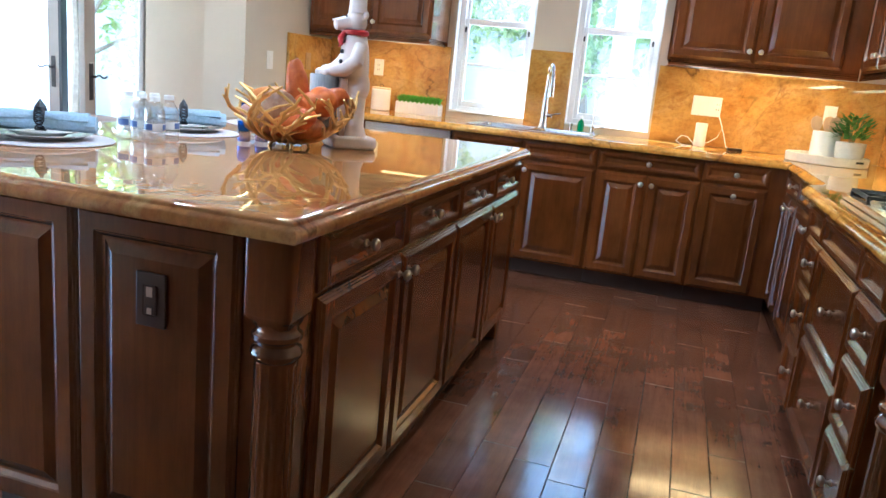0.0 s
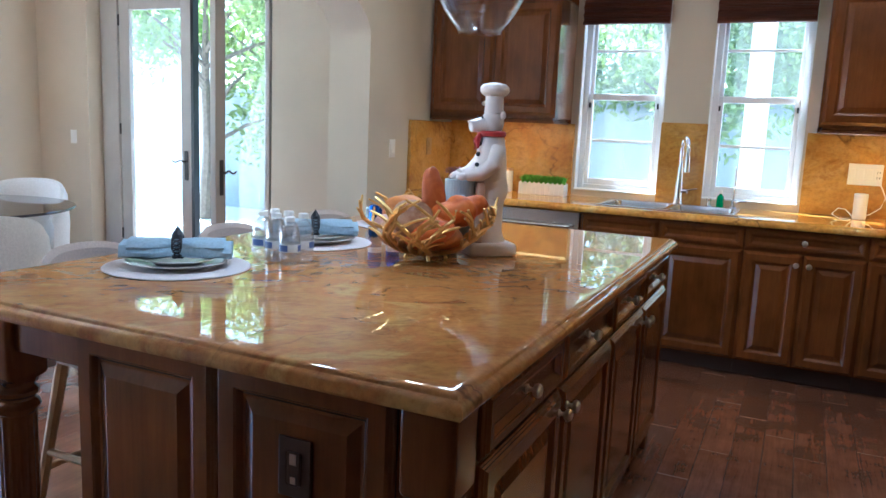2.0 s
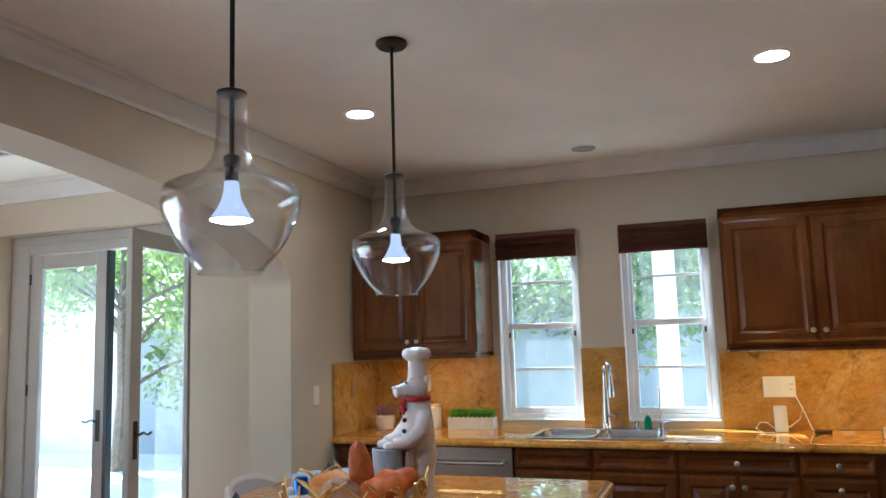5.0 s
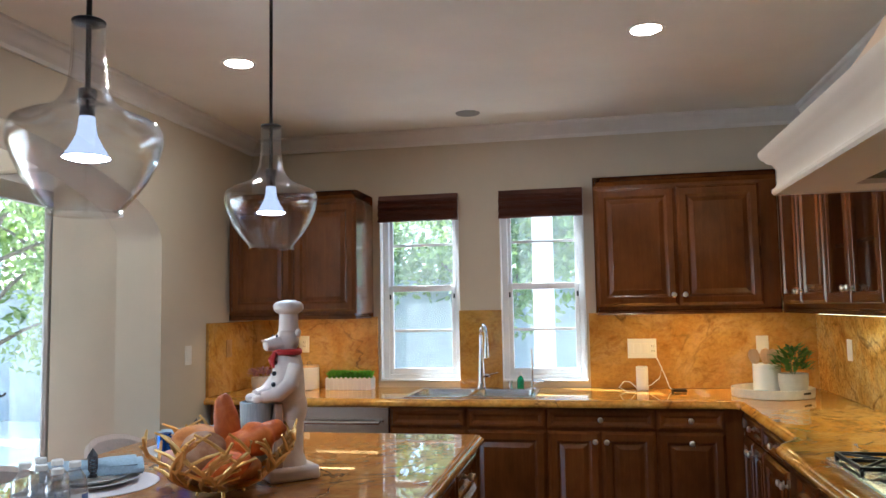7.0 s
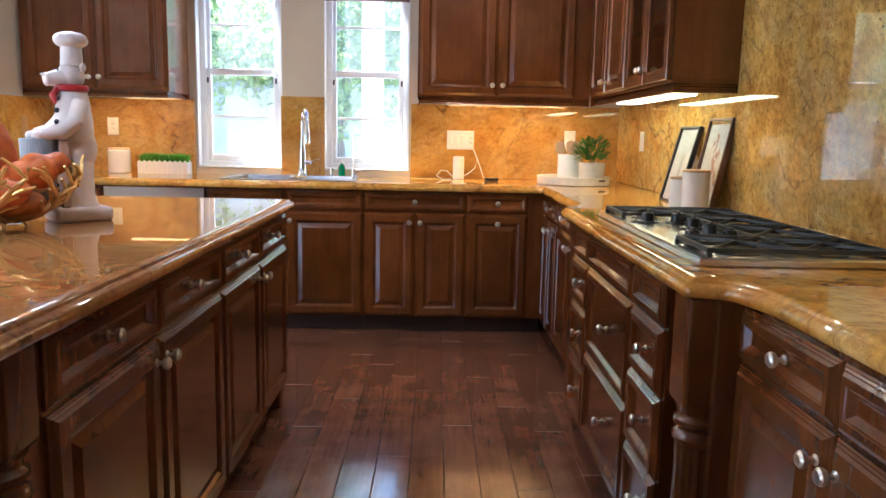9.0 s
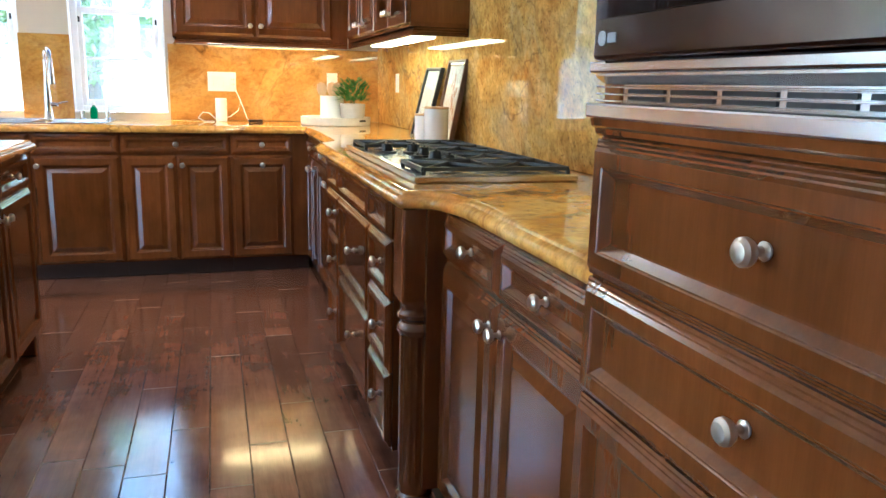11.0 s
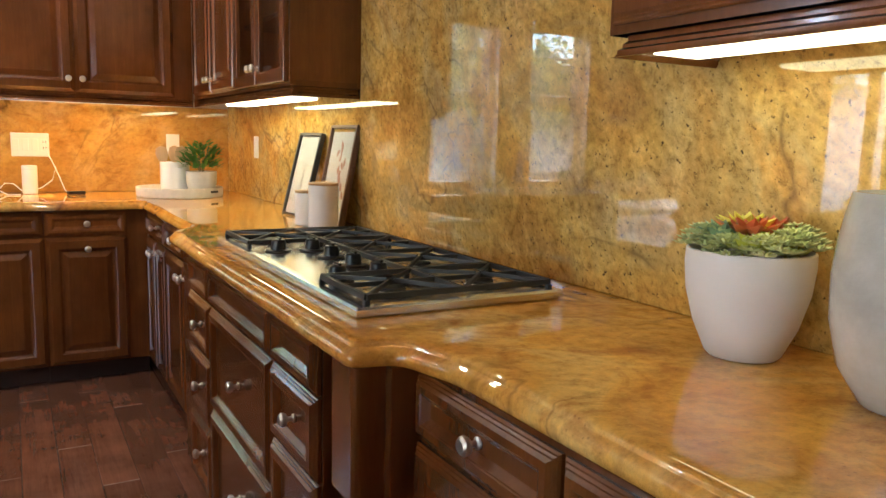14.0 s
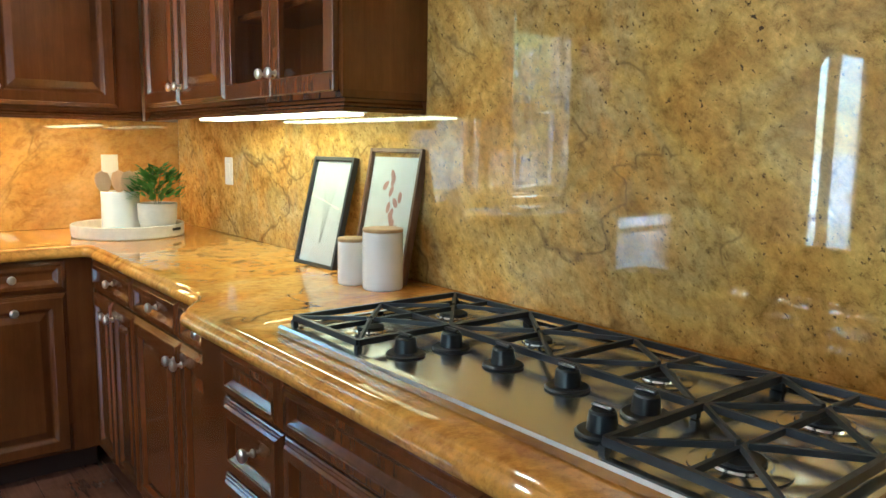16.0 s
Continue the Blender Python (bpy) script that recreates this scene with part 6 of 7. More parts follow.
def statue():
    bm = bmesh.new()

    def add(fn, mat):
        old = set(bm.faces)
        fn()
        for f in bm.faces:
            if f not in old:
                f.material_index = mat

    def ball(c, r, seg=18):
        m = Matrix.Translation(c) @ Matrix.Diagonal((*r, 1))
        bmesh.ops.create_uvsphere(bm, u_segments=seg, v_segments=seg // 2 + 2, radius=1.0, matrix=m)
    add(lambda: box(bm, -0.085, 0.085, -0.075, 0.075, 0, 0.045, 0.014, 3), 0)
    add(lambda: lathe([(0, 0.04), (0.062, 0.045), (0.050, 0.08), (0.050, 0.14), (0.053, 0.20), (0.056, 0.25), (0.056, 0.28), (0.054, 0.32), (0.049, 0.36), (0.042, 0.395), (0.036, 0.41), (0, 0.412)], 28, bm, Matrix.Diagonal((1.0, 0.92, 1, 1))), 0)
    add(lambda: ball((0.006, 0, 0.225), (0.058, 0.056, 0.075)), 0)
    add(lambda: ball((-0.002, 0, 0.445), (0.040, 0.038, 0.043)), 0)
    add(lambda: lathe([(0.030, 0), (0.025, 0.022), (0.020, 0.042), (0.0205, 0.050), (0.016, 0.055), (0, 0.054)], 18, bm, Matrix.Translation((-0.025, 0, 0.438)) @ Matrix.Rotation(radians(-97), 4, 'Y')), 0)
    for sy in (-1, 1):
        add(lambda: ball((0.022, sy * 0.036, 0.470), (0.010, 0.008, 0.014), 10), 0)
        add(lambda: ball((-0.045, sy * 0.021, 0.461), (0.004, 0.004, 0.005), 8), 2)
        add(lambda: ball((-0.084, sy * 0.009, 0.446), (0.003, 0.003, 0.004), 6), 0)
        add(lambda: tube(bm, [(0.005, sy * 0.055, 0.365), (-0.015, sy * 0.072, 0.31), (-0.055, sy * 0.058, 0.275), (-0.098, sy * 0.038, 0.268)], [0.024, 0.027, 0.024, 0.019], 12), 0)
        add(lambda: ball((-0.112, sy * 0.034, 0.262), (0.020, 0.018, 0.016), 10), 0)
    # hat
    add(lambda: lathe([(0, 0.475), (0.033, 0.477), (0.031, 0.50), (0.030, 0.535), (0, 0.535)], 20, bm, Matrix.Translation((0.002, 0, 0))), 0)
    add(lambda: ball((0.002, 0, 0.552), (0.050, 0.048, 0.026)), 0)
    for k in range(7):
        a = k * 6.283 / 7
        add(lambda: ball((0.002 + 0.028 * math.cos(a), 0.028 * math.sin(a), 0.556), (0.022, 0.022, 0.018), 10), 0)
    # scarf
    add(lambda: lathe([(0.042, 0.398), (0.048, 0.402), (0.049, 0.412), (0.044, 0.418)], 22, bm, Matrix.Translation((-0.002, 0, 0))), 1)
    for dy, dz in ((-0.02, -0.045), (0.012, -0.05)):
        add(lambda: tube(bm, [(-0.046, -0.012, 0.405), (-0.060, -0.012 + dy * 0.5, 0.385), (-0.060, -0.012 + dy, 0.405 + dz)], [0.008, 0.010, 0.004], 8), 1)
    # buttons down the front left of the jacket
    for z in (0.375, 0.34, 0.305):
        add(lambda: ball((-0.050 - 0.06 * (0.375 - z), -0.016, z), (0.008, 0.008, 0.008), 10), 2)
    # planked bucket
    add(lambda: lathe([(0, 0.045), (0.046, 0.045), (0.053, 0.252), (0.048, 0.255), (0.045, 0.242), (0, 0.242)], 12, bm, Matrix.Translation((-0.106, 0, 0))), 3)
    add(lambda: box(bm, -0.062, -0.036, -0.060, -0.036, 0.045, 0.250, 0.004), 4)
    ob = part("chef_statue", bm, M_CREAM, None, "", True, pose(-0.455, 2.56, 0.9155, 0, 0, 42))
    for m in (M_RED, M_BUTTON, M_BUCKET, M_STAVE):
        ob.data.materials.append(m)
    return tagged(ob, "white painted resin chef figurine holding a grey bucket", "statue")


statue()

# ---- branch bowl with bread ----
M_GOLD = metal("gilded_metal", (0.78, 0.52, 0.20), 0.36)
bw = thing("branch_bowl", pose(-0.578, 2.340, T) @ Matrix.Scale(1.07, 4), "gilded metal bowl of woven coral-like branches", "bowl")
rw = random.Random(17)


def bowl_pt(a, t, dr=0.0):
    r = 0.055 + (0.205 - 0.055) * (1 - max(0.0, 1 - t) ** 1.8) + dr
    return Vector((r * math.cos(a), r * math.sin(a), 0.02 + 0.150 * t ** 1.35))


for k in range(15):
    a = k * 6.283 / 15 + rw.uniform(-0.1, 0.1)
    sw = rw.choice((-1, 1)) * rw.uniform(0.5, 1.0)
    n = 7
    bm = bmesh.new()
    pts = [bowl_pt(a + sw * (i / n) + rw.uniform(-0.05, 0.05), i / n, rw.uniform(-0.005, 0.005)) for i in range(n + 1)]
    tube(bm, pts, [0.0075] * 3 + [0.0066] * 3 + [0.0054, 0.004], 7)
    for i in (2, 3, 4, 5, 6):
        p = pts[i]
        aa = a + sw * (i / n)
        s2 = rw.choice((-1, 1)) * rw.uniform(0.18, 0.42)
        t2 = min(1.12, i / n + rw.uniform(0.12, 0.3))
        q = bowl_pt(aa + s2, t2, rw.uniform(-0.004, 0.012))
        tube(bm, [p, (p + q) / 2 + Vector((0, 0, 0.004)), q], [0.0056, 0.0048, 0.0034], 6)
    part("branch", bm, M_GOLD, bw, "", True)
part("base_ring", lathe([(0.045, 0.018), (0.060, 0.016), (0.062, 0.024), (0.046, 0.027), (0.045, 0.018)], 28), M_GOLD, bw, "", True)
for k in range(4):
    a = k * 1.571 + 0.6
    bm = bmesh.new()
    tube(bm, [(0.055 * math.cos(a), 0.055 * math.sin(a), 0.020), (0.064 * math.cos(a), 0.064 * math.sin(a), 0.0)], [0.006, 0.005], 7)
    part("foot", bm, M_GOLD, bw)


def crust(name, a, b, c):
    m, n, l, bs = material(name, 0.55)
    mp = coords(n, l)
    t1 = noise_tex(n, l, mp, 18, 6, 0.6, 0.6)
    t2 = noise_tex(n, l, mp, 90, 4)
    col = ramp(n, l, t1.outputs[0], ((0.3, a), (0.52, b), (0.72, c))).outputs[0]
    l.new(col, bs.inputs["Base Color"])
    bump(n, l, bs, t2.outputs[0], 0.4, 0.004)
    return m


M_CRUST = crust("brown_crust", (0.36, 0.095, 0.014), (0.58, 0.20, 0.034), (0.68, 0.32, 0.075))
M_ORANGE = crust("orange_crust", (0.40, 0.062, 0.005), (0.60, 0.125, 0.009), (0.70, 0.205, 0.024))
M_BATON = crust("baton_crust", (0.25, 0.045, 0.006), (0.42, 0.085, 0.010), (0.52, 0.14, 0.022))
M_FLOURY = crust("floury_crust", (0.20, 0.085, 0.038), (0.33, 0.16, 0.080), (0.50, 0.32, 0.20))


def loaf(x, y, z, r, rot, mat, label, kind=0, seed=0):
    bm = bmesh.new()
    bmesh.ops.create_icosphere(bm, subdivisions=4, radius=1.0)
    for v in bm.verts:
        p = v.co.copy()
        f = 1 + 0.07 * noise.noise(p * 1.7 + Vector((seed, 0, 0))) + 0.02 * noise.noise(p * 6 + Vector((0, seed, 0)))
        if kind == 1:
            f *= 1 - 0.10 * max(0, math.cos(p.x * 9)) * max(0, p.z)
        if kind == 2:
            f *= 1 + 0.10 * math.sin(p.x * 8 + p.y * 3)
        v.co = Vector((p.x * r[0], p.y * r[1], p.z * r[2])) * f * 1.05
    ob = part("bread_loaf", bm, mat, None, "", True, pose(x, y, z, *rot))
    tagged(ob, label, "bread", "loaves in the bowl")


BX, BY = -0.578, 2.340
loaf(BX - 0.085, BY + 0.03, T + 0.135, (0.085, 0.075, 0.058), (0, 10, 30), M_CRUST, "round brown crusty bread roll", 0, 1)
loaf(BX - 0.015, BY - 0.075, T + 0.130, (0.070, 0.060, 0.062), (0, 0, 0), M_FLOURY, "floury pale bread boule", 0, 2)
loaf(BX + 0.030, BY - 0.02, T + 0.205, (0.037, 0.037, 0.092), (8, -6, 0), M_BATON, "upright orange-brown bread baton", 1, 3)
loaf(BX + 0.110, BY - 0.02, T + 0.160, (0.090, 0.055, 0.045), (0, -22, 25), M_ORANGE, "glossy orange braided bread loaf", 2, 4)
loaf(BX + 0.05, BY - 0.085, T + 0.095, (0.090, 0.050, 0.045), (0, -18, -10), M_ORANGE, "orange-brown long bread roll", 1, 5)
loaf(BX - 0.06, BY - 0.045, T + 0.085, (0.085, 0.07, 0.05), (0, 0, 60), M_FLOURY, "tan floury bread loaf", 0, 6)
loaf(BX - 0.125, BY - 0.055, T + 0.11, (0.034, 0.03, 0.026), (0, 0, 0), plain("pink_roll", (0.62, 0.36, 0.30), 0.5), "small pinkish bread roll", 0, 7)
loaf(BX + 0.03, BY + 0.09, T + 0.13, (0.07, 0.05, 0.045), (0, 0, 0), plain("pale_roll", (0.66, 0.55, 0.52), 0.6), "small pale floury bread roll", 0, 8)
loaf(BX + 0.01, BY + 0.02, T + 0.070, (0.10, 0.09, 0.045), (0, 0, 0), M_CRUST, "wide brown bread loaf", 0, 9)

# ---- place settings ----
M_MAT = plain("woven_placemat", (0.66, 0.60, 0.60), 0.9, 0.10, 160, 0.5)
M_NAPKIN = plain("blue_linen", (0.36, 0.48, 0.58), 0.95, 0.12, 120, 0.4)
M_RING = plain("dark_ring", (0.035, 0.035, 0.04), 0.5, 0.3, 60)


def setting(x, y, rot):
    e = thing("placemat", pose(x, y, T), "round pale woven placemat on the island", "placemat", "placemats")
    part("mat", lathe([(0, 0), (0.198, 0), (0.201, 0.002), (0.198, 0.0045), (0, 0.005)], 56), M_MAT, e, "", True)
    z = T + 0.0052
    for r, nm in ((0.140, "dinner_plate"), (0.105, "side_plate")):
        p = thing(nm, pose(x, y, z), "white porcelain plate stacked on the placemat", "plate", "white plates")
        part("plate", lathe([(0, 0.0), (r * 0.6, 0.0), (r * 0.64, 0.003), (r * 0.72, 0.008), (r, 0.016), (r, 0.0185), (r * 0.72, 0.011), (r * 0.62, 0.006), (0, 0.0055)], 48), M_PORC, p, "", True)
        z += 0.0075
    nz = z + 0.004
    n = thing("napkin", pose(x, y, nz, 0, 0, rot), "folded pale blue linen napkin with a dark ring", "napkin", "blue napkins")
    bm = bmesh.new()
    seg, rows = 26, 16
    for layer in range(2):
        grid = []
        for i in range(seg + 1):
            u = i / seg * 2 - 1
            pinch = 0.40 + 0.60 * min(1, abs(u) * 2.4) ** 0.8
            ring = []
            for j in range(rows):
                a = 6.283 * j / rows
                ry, rz = 0.062 * pinch, (0.024 if layer == 0 else 0.019) * (0.75 + 0.25 * pinch)
                wob = 1 + 0.10 * math.sin(5 * a + 4 * u + layer) * abs(u) + 0.05 * noise.noise(Vector((u * 4, a, layer * 3.0)))
                ring.append(bm.verts.new((u * (0.148 - 0.02 * layer), ry * math.cos(a) * wob * (1 - 0.1 * layer), 0.026 + layer * 0.014 + rz * math.sin(a) * wob)))
            grid.append(ring)
        for g0, g1 in zip(grid, grid[1:]):
            for j in range(rows):
                bm.faces.new((g0[j], g0[(j + 1) % rows], g1[(j + 1) % rows], g1[j]))
        bm.faces.new(grid[0])
        bm.faces.new(grid[-1])
    part("cloth", bm, M_NAPKIN, n, "", True)
    bm = bmesh.new()
    for q in range(2):
        tube(bm, [(-0.012 + 0.024 * q, 0.033 * math.cos(a), 0.036 + 0.034 * math.sin(a)) for a in [6.283 * i / 18 for i in range(19)]], 0.003, 6)
    for k in range(18):
        a = 6.283 * k / 18
        a2 = a + 0.3
        tube(bm, [(-0.012, 0.033 * math.cos(a), 0.036 + 0.034 * math.sin(a)), (0.012, 0.033 * math.cos(a2), 0.036 + 0.034 * math.sin(a2))], 0.0022, 5)
        tube(bm, [(-0.012, 0.033 * math.cos(a2), 0.036 + 0.034 * math.sin(a2)), (0.012, 0.033 * math.cos(a), 0.036 + 0.034 * math.sin(a))], 0.0022, 5)
    # pointed ornament above the ring
    bm2 = bmesh.new()
    r = bmesh.ops.create_cone(bm2, segments=6, radius1=0.017, radius2=0.0, depth=0.024, cap_ends=True, matrix=Matrix.Translation((0, 0, 0.082)))
    part("ring_finial", bm2, M_RING, n)
    part("napkin_ring", bm, M_RING, n, "dark openwork napkin ring")


setting(-1.065, 1.75, 38)
setting(-1.04, 2.38, 38)
setting(-1.04, 3.02, 38)

# ---- water bottles and cans ----
M_PET = thin_glass("clear_pet", (0.95, 0.955, 0.965), 1.75, 0.04, 0.18, edge=2.6)
M_LBL = plain("bottle_label_blue", (0.10, 0.16, 0.40), 0.4, 0.05, 20, 0)
M_LBLW = plain("bottle_label_white", (0.75, 0.75, 0.76), 0.4, 0.05, 20, 0)
proto = None
rq = random.Random(7)
for x, y in ((-0.842, 1.968), (-0.905, 1.985), (-0.969, 2.002), (-0.846, 2.040), (-0.912, 2.055), (-0.978, 2.072)):
    m = pose(x, y, T, 0, 0, rq.uniform(-25, 25)) @ Matrix.Scale(1.03, 4)
    if proto is None:
        e = thing("water_bottle", m, "small clear plastic water bottle with a blue and white label", "bottle", "water bottles")
        prof = [(0, 0.004), (0.018, 0.0), (0.027, 0.004), (0.0305, 0.012), (0.0285, 0.022), (0.0305, 0.030), (0.030, 0.036), (0.030, 0.066), (0.0305, 0.072), (0.0285, 0.078), (0.0300, 0.086), (0.026, 0.100), (0.017, 0.114), (0.0125, 0.120), (0.0125, 0.126)]
        b = part("shell", lathe(prof, 24), M_PET, e, "", True)
        b.visible_shadow = False
        part("cap", lathe([(0, 0.1262), (0.0145, 0.1262), (0.0145, 0.138), (0.0125, 0.140), (0, 0.140)], 20), M_WHITEPL, e, "white screw cap", True)
        part("label", lathe([(0.0306, 0.040), (0.0309, 0.041), (0.0309, 0.062), (0.0306, 0.063)], 24), M_LBLW, e, "white printed label", True)
        for k in range(3):
            a0 = k * 2.094
            bm = bmesh.new()
            lo_, hi_ = ([bm.verts.new((0.0312 * math.cos(a0 + q * 0.28), 0.0312 * math.sin(a0 + q * 0.28), z)) for q in range(5)] for z in (0.0425, 0.0605))
            for q in range(4):
                bm.faces.new((lo_[q], lo_[q + 1], hi_[q + 1], hi_[q]))
            part("label_panel", bm, M_LBL, e, "blue label block", True)
        proto = e
    else:
        copy_thing(proto, m)
M_CANBLUE, _n, _l, _b = material("blue_can", 0.25, 0.8, (0.02, 0.10, 0.45))
for dx, dy in ((0, 0), (0.045, 0.06)):
    e = thing("drink_can", pose(-0.955 + dx, 2.655 + dy, T), "small blue aluminium drink can", "can", "drink cans")
    part("can", lathe([(0, 0.003), (0.022, 0.0), (0.026, 0.008), (0.026, 0.108), (0.022, 0.117), (0.0215, 0.12), (0, 0.118)], 24), M_CANBLUE, e, "", True)
    part("band", lathe([(0.0262, 0.040), (0.0264, 0.040), (0.0264, 0.060), (0.0262, 0.060)], 24), M_LBLW, e)

# ---- counter stools ----
M_FABRIC = plain("oatmeal_fabric", (0.58, 0.50, 0.455), 0.95, 0.10, 140, 0.4)
M_OAK = wood("light_oak", (0.34, 0.20, 0.10), (0.50, 0.32, 0.17), 'z', (0.4, 0.6), 0.0)


def stool(x, y, rot):
    e = thing("counter_stool", pose(x, y, 0, 0, 0, rot), "oatmeal upholstered counter stool on light oak legs", "stool", "counter stools")
    part("seat", slab(round_corners([(-0.21, -0.21), (0.21, -0.21), (0.21, 0.21), (-0.21, 0.21)], 0.12, 6), [(0.03, 0.555), (0.008, 0.565), (0.0, 0.585), (0.0, 0.625), (0.010, 0.648), (0.04, 0.660), (0.10, 0.664)]), M_FABRIC, e, "", True)
    bm = bmesh.new()
    n, th = 20, 0.032
    cols = []
    for k in range(n + 1):
        a = radians(195 + (345 - 195) * k / n)
        ca, sa = math.cos(a), math.sin(a)
        edge = 1 - (abs(k - n / 2) / (n / 2)) ** 3 * 0.22
        col = []
        for dr, z in ((0, 0.58), (th, 0.58), (th + 0.006, 0.72), (th, 0.885 * edge), (th * 0.5, 0.905 * edge), (0, 0.885 * edge), (-0.006, 0.72)):
            r = 0.255 + dr
            col.append(bm.verts.new((r * ca, r * sa * 1.0, z)))
        cols.append(col)
    for c0, c1 in zip(cols, cols[1:]):
        for j in range(7):
            bm.faces.new((c0[j], c0[(j + 1) % 7], c1[(j + 1) % 7], c1[j]))
    bm.faces.new(cols[0])
    bm.faces.new(cols[-1])
    part("backrest", bm, M_FABRIC, e, "", True)
    for sx in (-1, 1):
        for sy in (-1, 1):
            bm = bmesh.new()
            tube(bm, [(sx * 0.225, sy * 0.225, 0.0), (sx * 0.155, sy * 0.155, 0.560)], [0.015, 0.021], 8)
            part("leg", bm, M_OAK, e)
    for a, b in (((-0.203, -0.203), (0.203, -0.203)), ((-0.203, 0.203), (0.203, 0.203)), ((-0.203, -0.203), (-0.203, 0.203)), ((0.203, -0.203), (0.203, 0.203))):
        bm = bmesh.new()
        z = 0.20 if a[1] == b[1] else 0.26
        tube(bm, [(a[0] * (1.0 if z < 0.22 else 0.96), a[1] * (1.0 if z < 0.22 else 0.96), z), (b[0] * (1.0 if z < 0.22 else 0.96), b[1] * (1.0 if z < 0.22 else 0.96), z)], 0.012, 8)
        part("stretcher", bm, M_OAK, e)


for y in (1.90, 2.59, 3.30):
    stool(-1.395, y, -90)

# ---- breakfast nook ----
M_BOUCLE = plain("white_boucle", (0.74, 0.71, 0.68), 0.95, 0.08, 90, 0.6)
M_TGLASS, _n, _l, _b = material("smoked_table_glass", 0.05, 0.0, (0.05, 0.045, 0.05))
tb = thing("dining_table", pose(-4.14, 2.99, 0), "round smoked glass dining table", "table")
part("tabletop", lathe([(0, 0.735), (0.695, 0.735), (0.70, 0.740), (0.70, 0.745), (0.695, 0.750), (0, 0.750)], 64), M_TGLASS, tb, "", True)
part("pedestal", lathe([(0, 0), (0.30, 0), (0.30, 0.02), (0.12, 0.06), (0.08, 0.20), (0.09, 0.5), (0.22, 0.72), (0.22, 0.7345), (0, 0.7345)], 32), M_BRONZE, tb, "", True)


def dining_chair(x, y, rot):
    e = thing("dining_chair", pose(x, y, 0, 0, 0, rot), "white boucle barrel dining chair", "chair", "nook dining chairs")
    part("seat", lathe([(0, 0.30), (0.25, 0.30), (0.27, 0.33), (0.27, 0.43), (0.25, 0.47), (0, 0.48)], 32), M_BOUCLE, e, "", True)
    bm = bmesh.new()
    cols = []
    n = 26
    for k in range(n + 1):
        a = radians(160 + 220 * k / n)
        edge = 1 - (abs(k - n / 2) / (n / 2)) ** 2.5 * 0.30
        col = []
        for dr, z in ((0.0, 0.28), (0.07, 0.28), (0.085, 0.55), (0.075, 0.80 * edge), (0.055, 0.845 * edge), (0.03, 0.845 * edge), (0.005, 0.80 * edge), (0.0, 0.55)):
            col.append(bm.verts.new(((0.26 + dr) * math.cos(a), (0.26 + dr) * math.sin(a), z)))
        cols.append(col)
    for c0, c1 in zip(cols, cols[1:]):
        for j in range(8):
            bm.faces.new((c0[j], c0[(j + 1) % 8], c1[(j + 1) % 8], c1[j]))
    bm.faces.new(cols[0])
    bm.faces.new(cols[-1])
    part("backrest", bm, M_BOUCLE, e, "", True)
    for sx in (-1, 1):
        for sy in (-1, 1):
            bm = bmesh.new()
            tube(bm, [(sx * 0.19, sy * 0.19, 0.0), (sx * 0.16, sy * 0.16, 0.30)], [0.014, 0.02], 8)
            part("leg", bm, M_OAK, e)


dining_chair(-3.15, 2.50, 60)
dining_chair(-4.48, 3.66, 207)
vn = thing("ceiling_vent", pose(-4.2, 3.9, NOOK_C), "white rectangular ceiling air vent", "vent")
part("frame", boxes((-0.20, 0.20, -0.12, -0.095, -0.012, -0.0005), (-0.20, 0.20, 0.095, 0.12, -0.012, -0.0005), (-0.20, -0.175, -0.0949, 0.0949, -0.012, -0.0005), (0.175, 0.20, -0.0949, 0.0949, -0.012, -0.0005)), M_TRIM, vn)
part("backing", boxes((-0.1749, 0.1749, -0.0949, 0.0949, -0.003, -0.0006)), M_BLACK, vn)
for k in range(8):
    part("slat", boxes((-0.1745, 0.1745, -0.008, 0.008, -0.010, -0.006)), M_TRIM, vn, "", False, Matrix.Translation((0, -0.084 + k * 0.024, 0)) @ Matrix.Rotation(radians(20), 4, 'X'))

# ---- floor of planks ----
floor = structure("floor", boxes((NOOK_W, EAST, SOUTH, NORTH, -0.10, -0.012)), M_JOINT, "dark walnut plank floor with worn bevelled edges, end glints painted pale", "floor")
rf = random.Random(4)
PW = 0.1252
# Pale plank ends: wear, with the glint of the bevels painted in.
M_WORN_GLINT = plain("worn_glint_edge", (0.28, 0.19, 0.135), 0.3, 0.5, 30)


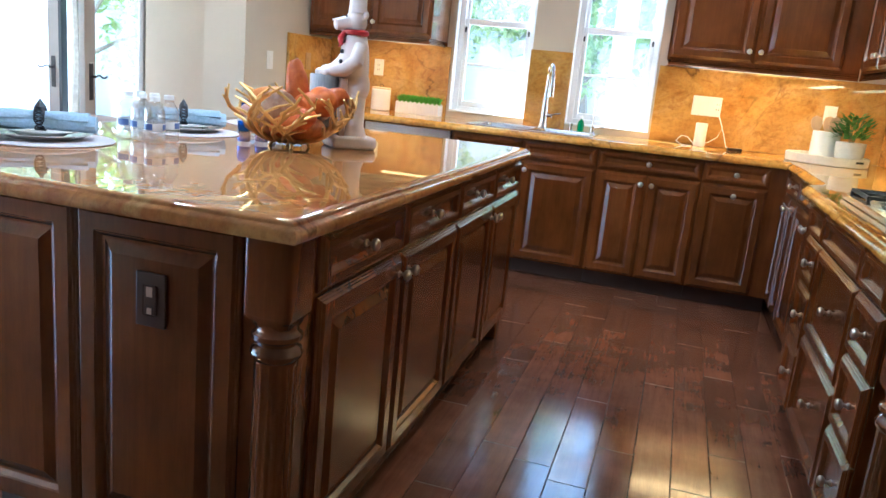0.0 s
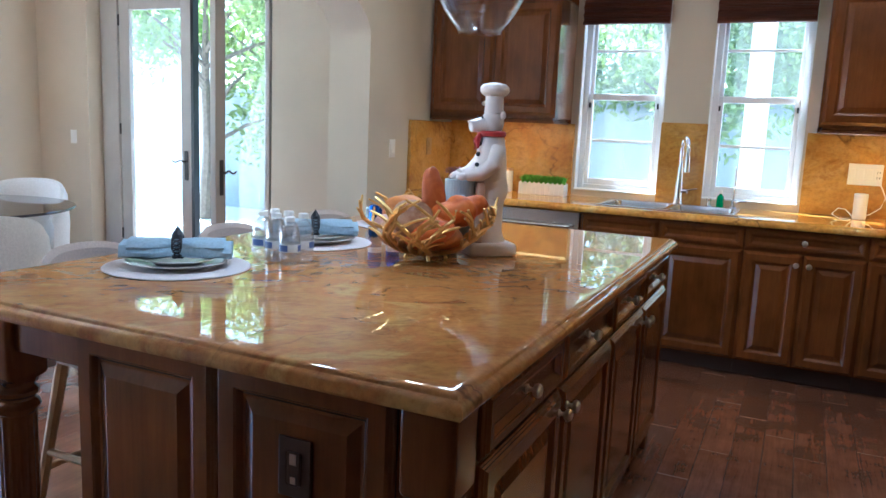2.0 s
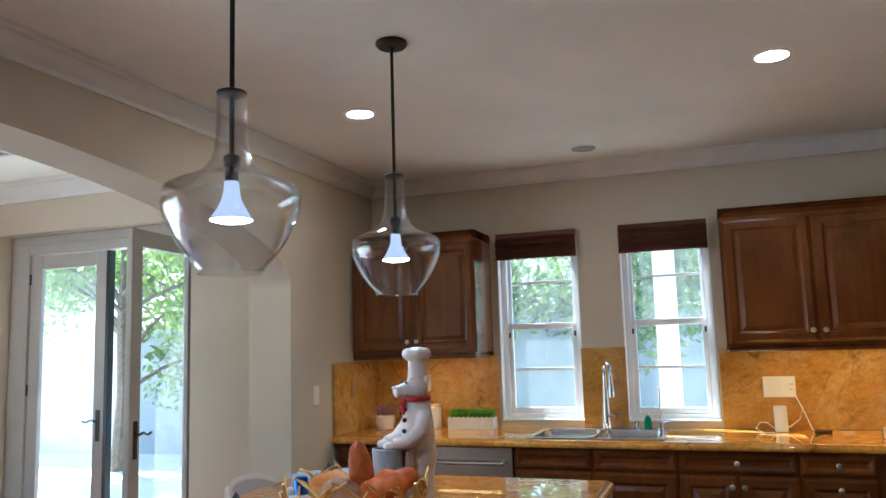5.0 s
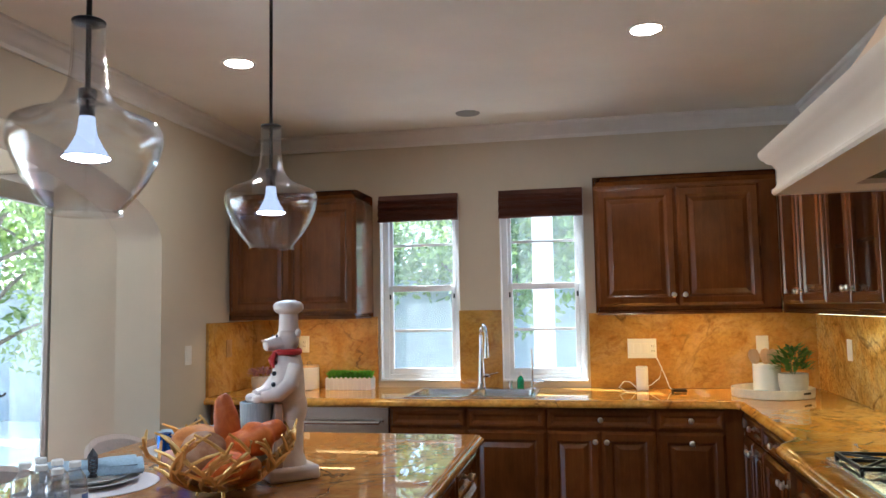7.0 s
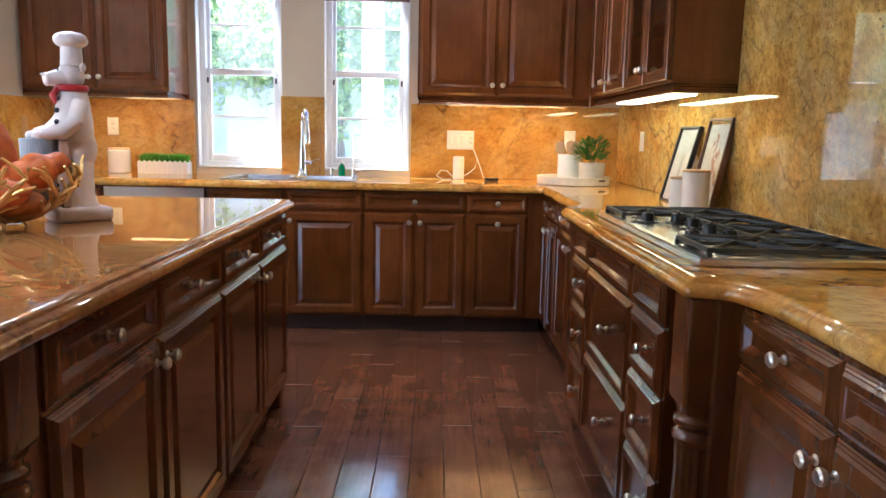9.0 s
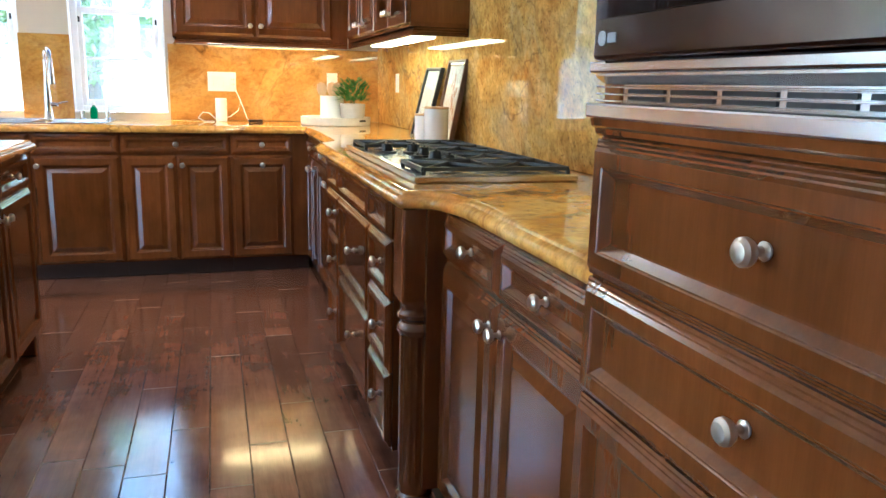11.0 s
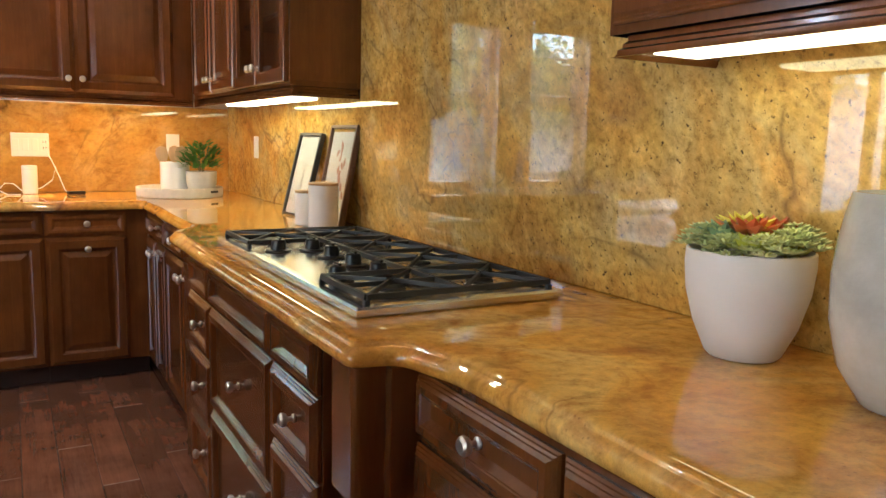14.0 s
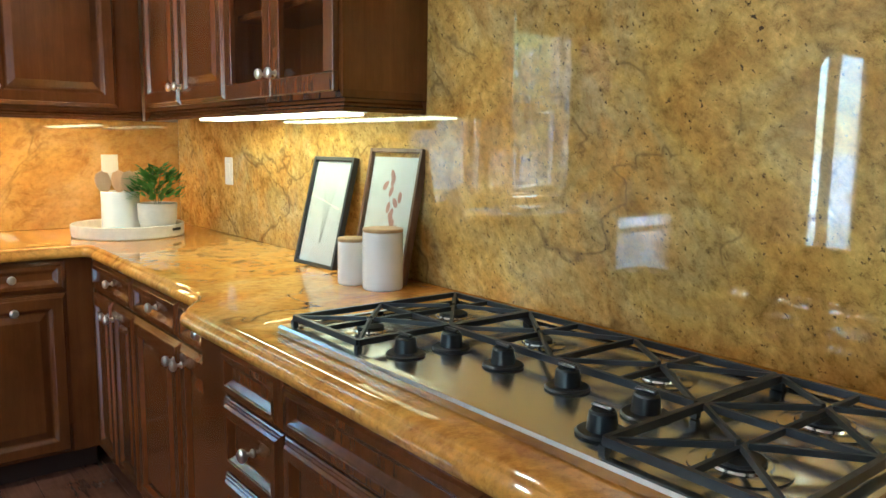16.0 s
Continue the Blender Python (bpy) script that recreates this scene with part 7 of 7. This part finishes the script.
def plank_mesh(L):
    bm = boxes((0.0004, PW - 0.0004, 0.0006, L - 0.0006, -0.0119, 0.0))
    es = [e for e in bm.edges if all(v.co.z > -0.001 for v in e.verts)]
    r = bmesh.ops.bevel(bm, geom=es, offset=0.0022, segments=1, affect='EDGES')
    me = finish("plank", bm, M_FLOOR)
    me.materials.append(M_WORN_GLINT)
    for p in me.polygons:
        if 0.2 < abs(p.normal.z) < 0.95 and abs(p.normal.y) > 0.2:
            p.material_index = 1
    return me


LENS = [0.7, 0.9, 1.1, 1.3, 1.5]
PM = {}
# end joints along the walk, by plank row counted from the island's side
ENDS = {0: (3.155, 1.98), 1: (3.495, 2.335), 2: (4.02, 2.262), 3: (2.877, 3.83), 4: (3.62, 2.48), 5: (3.19, 2.05), 6: (3.83, 2.308), 7: (3.42, 2.62), 8: (3.14, 2.343), 9: (3.62, 2.74)}
ROW0 = 0.097
rest = bmesh.new()
row = int(math.floor((NOOK_W - ROW0) / PW))
while ROW0 + row * PW < EAST:
    x = ROW0 + row * PW
    fixed = sorted(ENDS.get(row, ()))
    cuts = list(fixed)
    if not fixed:
        cuts.append(round(SOUTH - rf.random() * 0.8, 3))
    y = cuts[-1]
    while y < NORTH:
        y = round(y + rf.choice(LENS), 3)
        cuts.append(y)
    y = fixed[0] if fixed else SOUTH
    while y > SOUTH:
        y = round(y - rf.choice(LENS), 3)
        cuts.append(y)
    cuts.sort()
    for y, y2 in zip(cuts, cuts[1:]):
        L = round(min(y2, NORTH + 0.1) - y, 3)
        if L < 0.05:
            continue
        if -2 <= row <= 10 and y2 > -0.6 and y < 4.75:
            if L not in PM:
                PM[L] = plank_mesh(L)
            piece("plank", PM[L], floor, Matrix.Translation((x, y, rf.uniform(-0.0012, 0.0))) @ Matrix.Rotation(radians(rf.uniform(-0.12, 0.12)), 4, 'Y'))
        elif x > NOOK_W - 0.01:
            box(rest, x + 0.0006, x + PW - 0.0006, y + 0.0008, y + L - 0.0008, -0.0119, rf.uniform(-0.001, 0.0))
    row += 1
r = part("planks", rest, M_FLOOR, floor)
r["kind"] = "stuff"
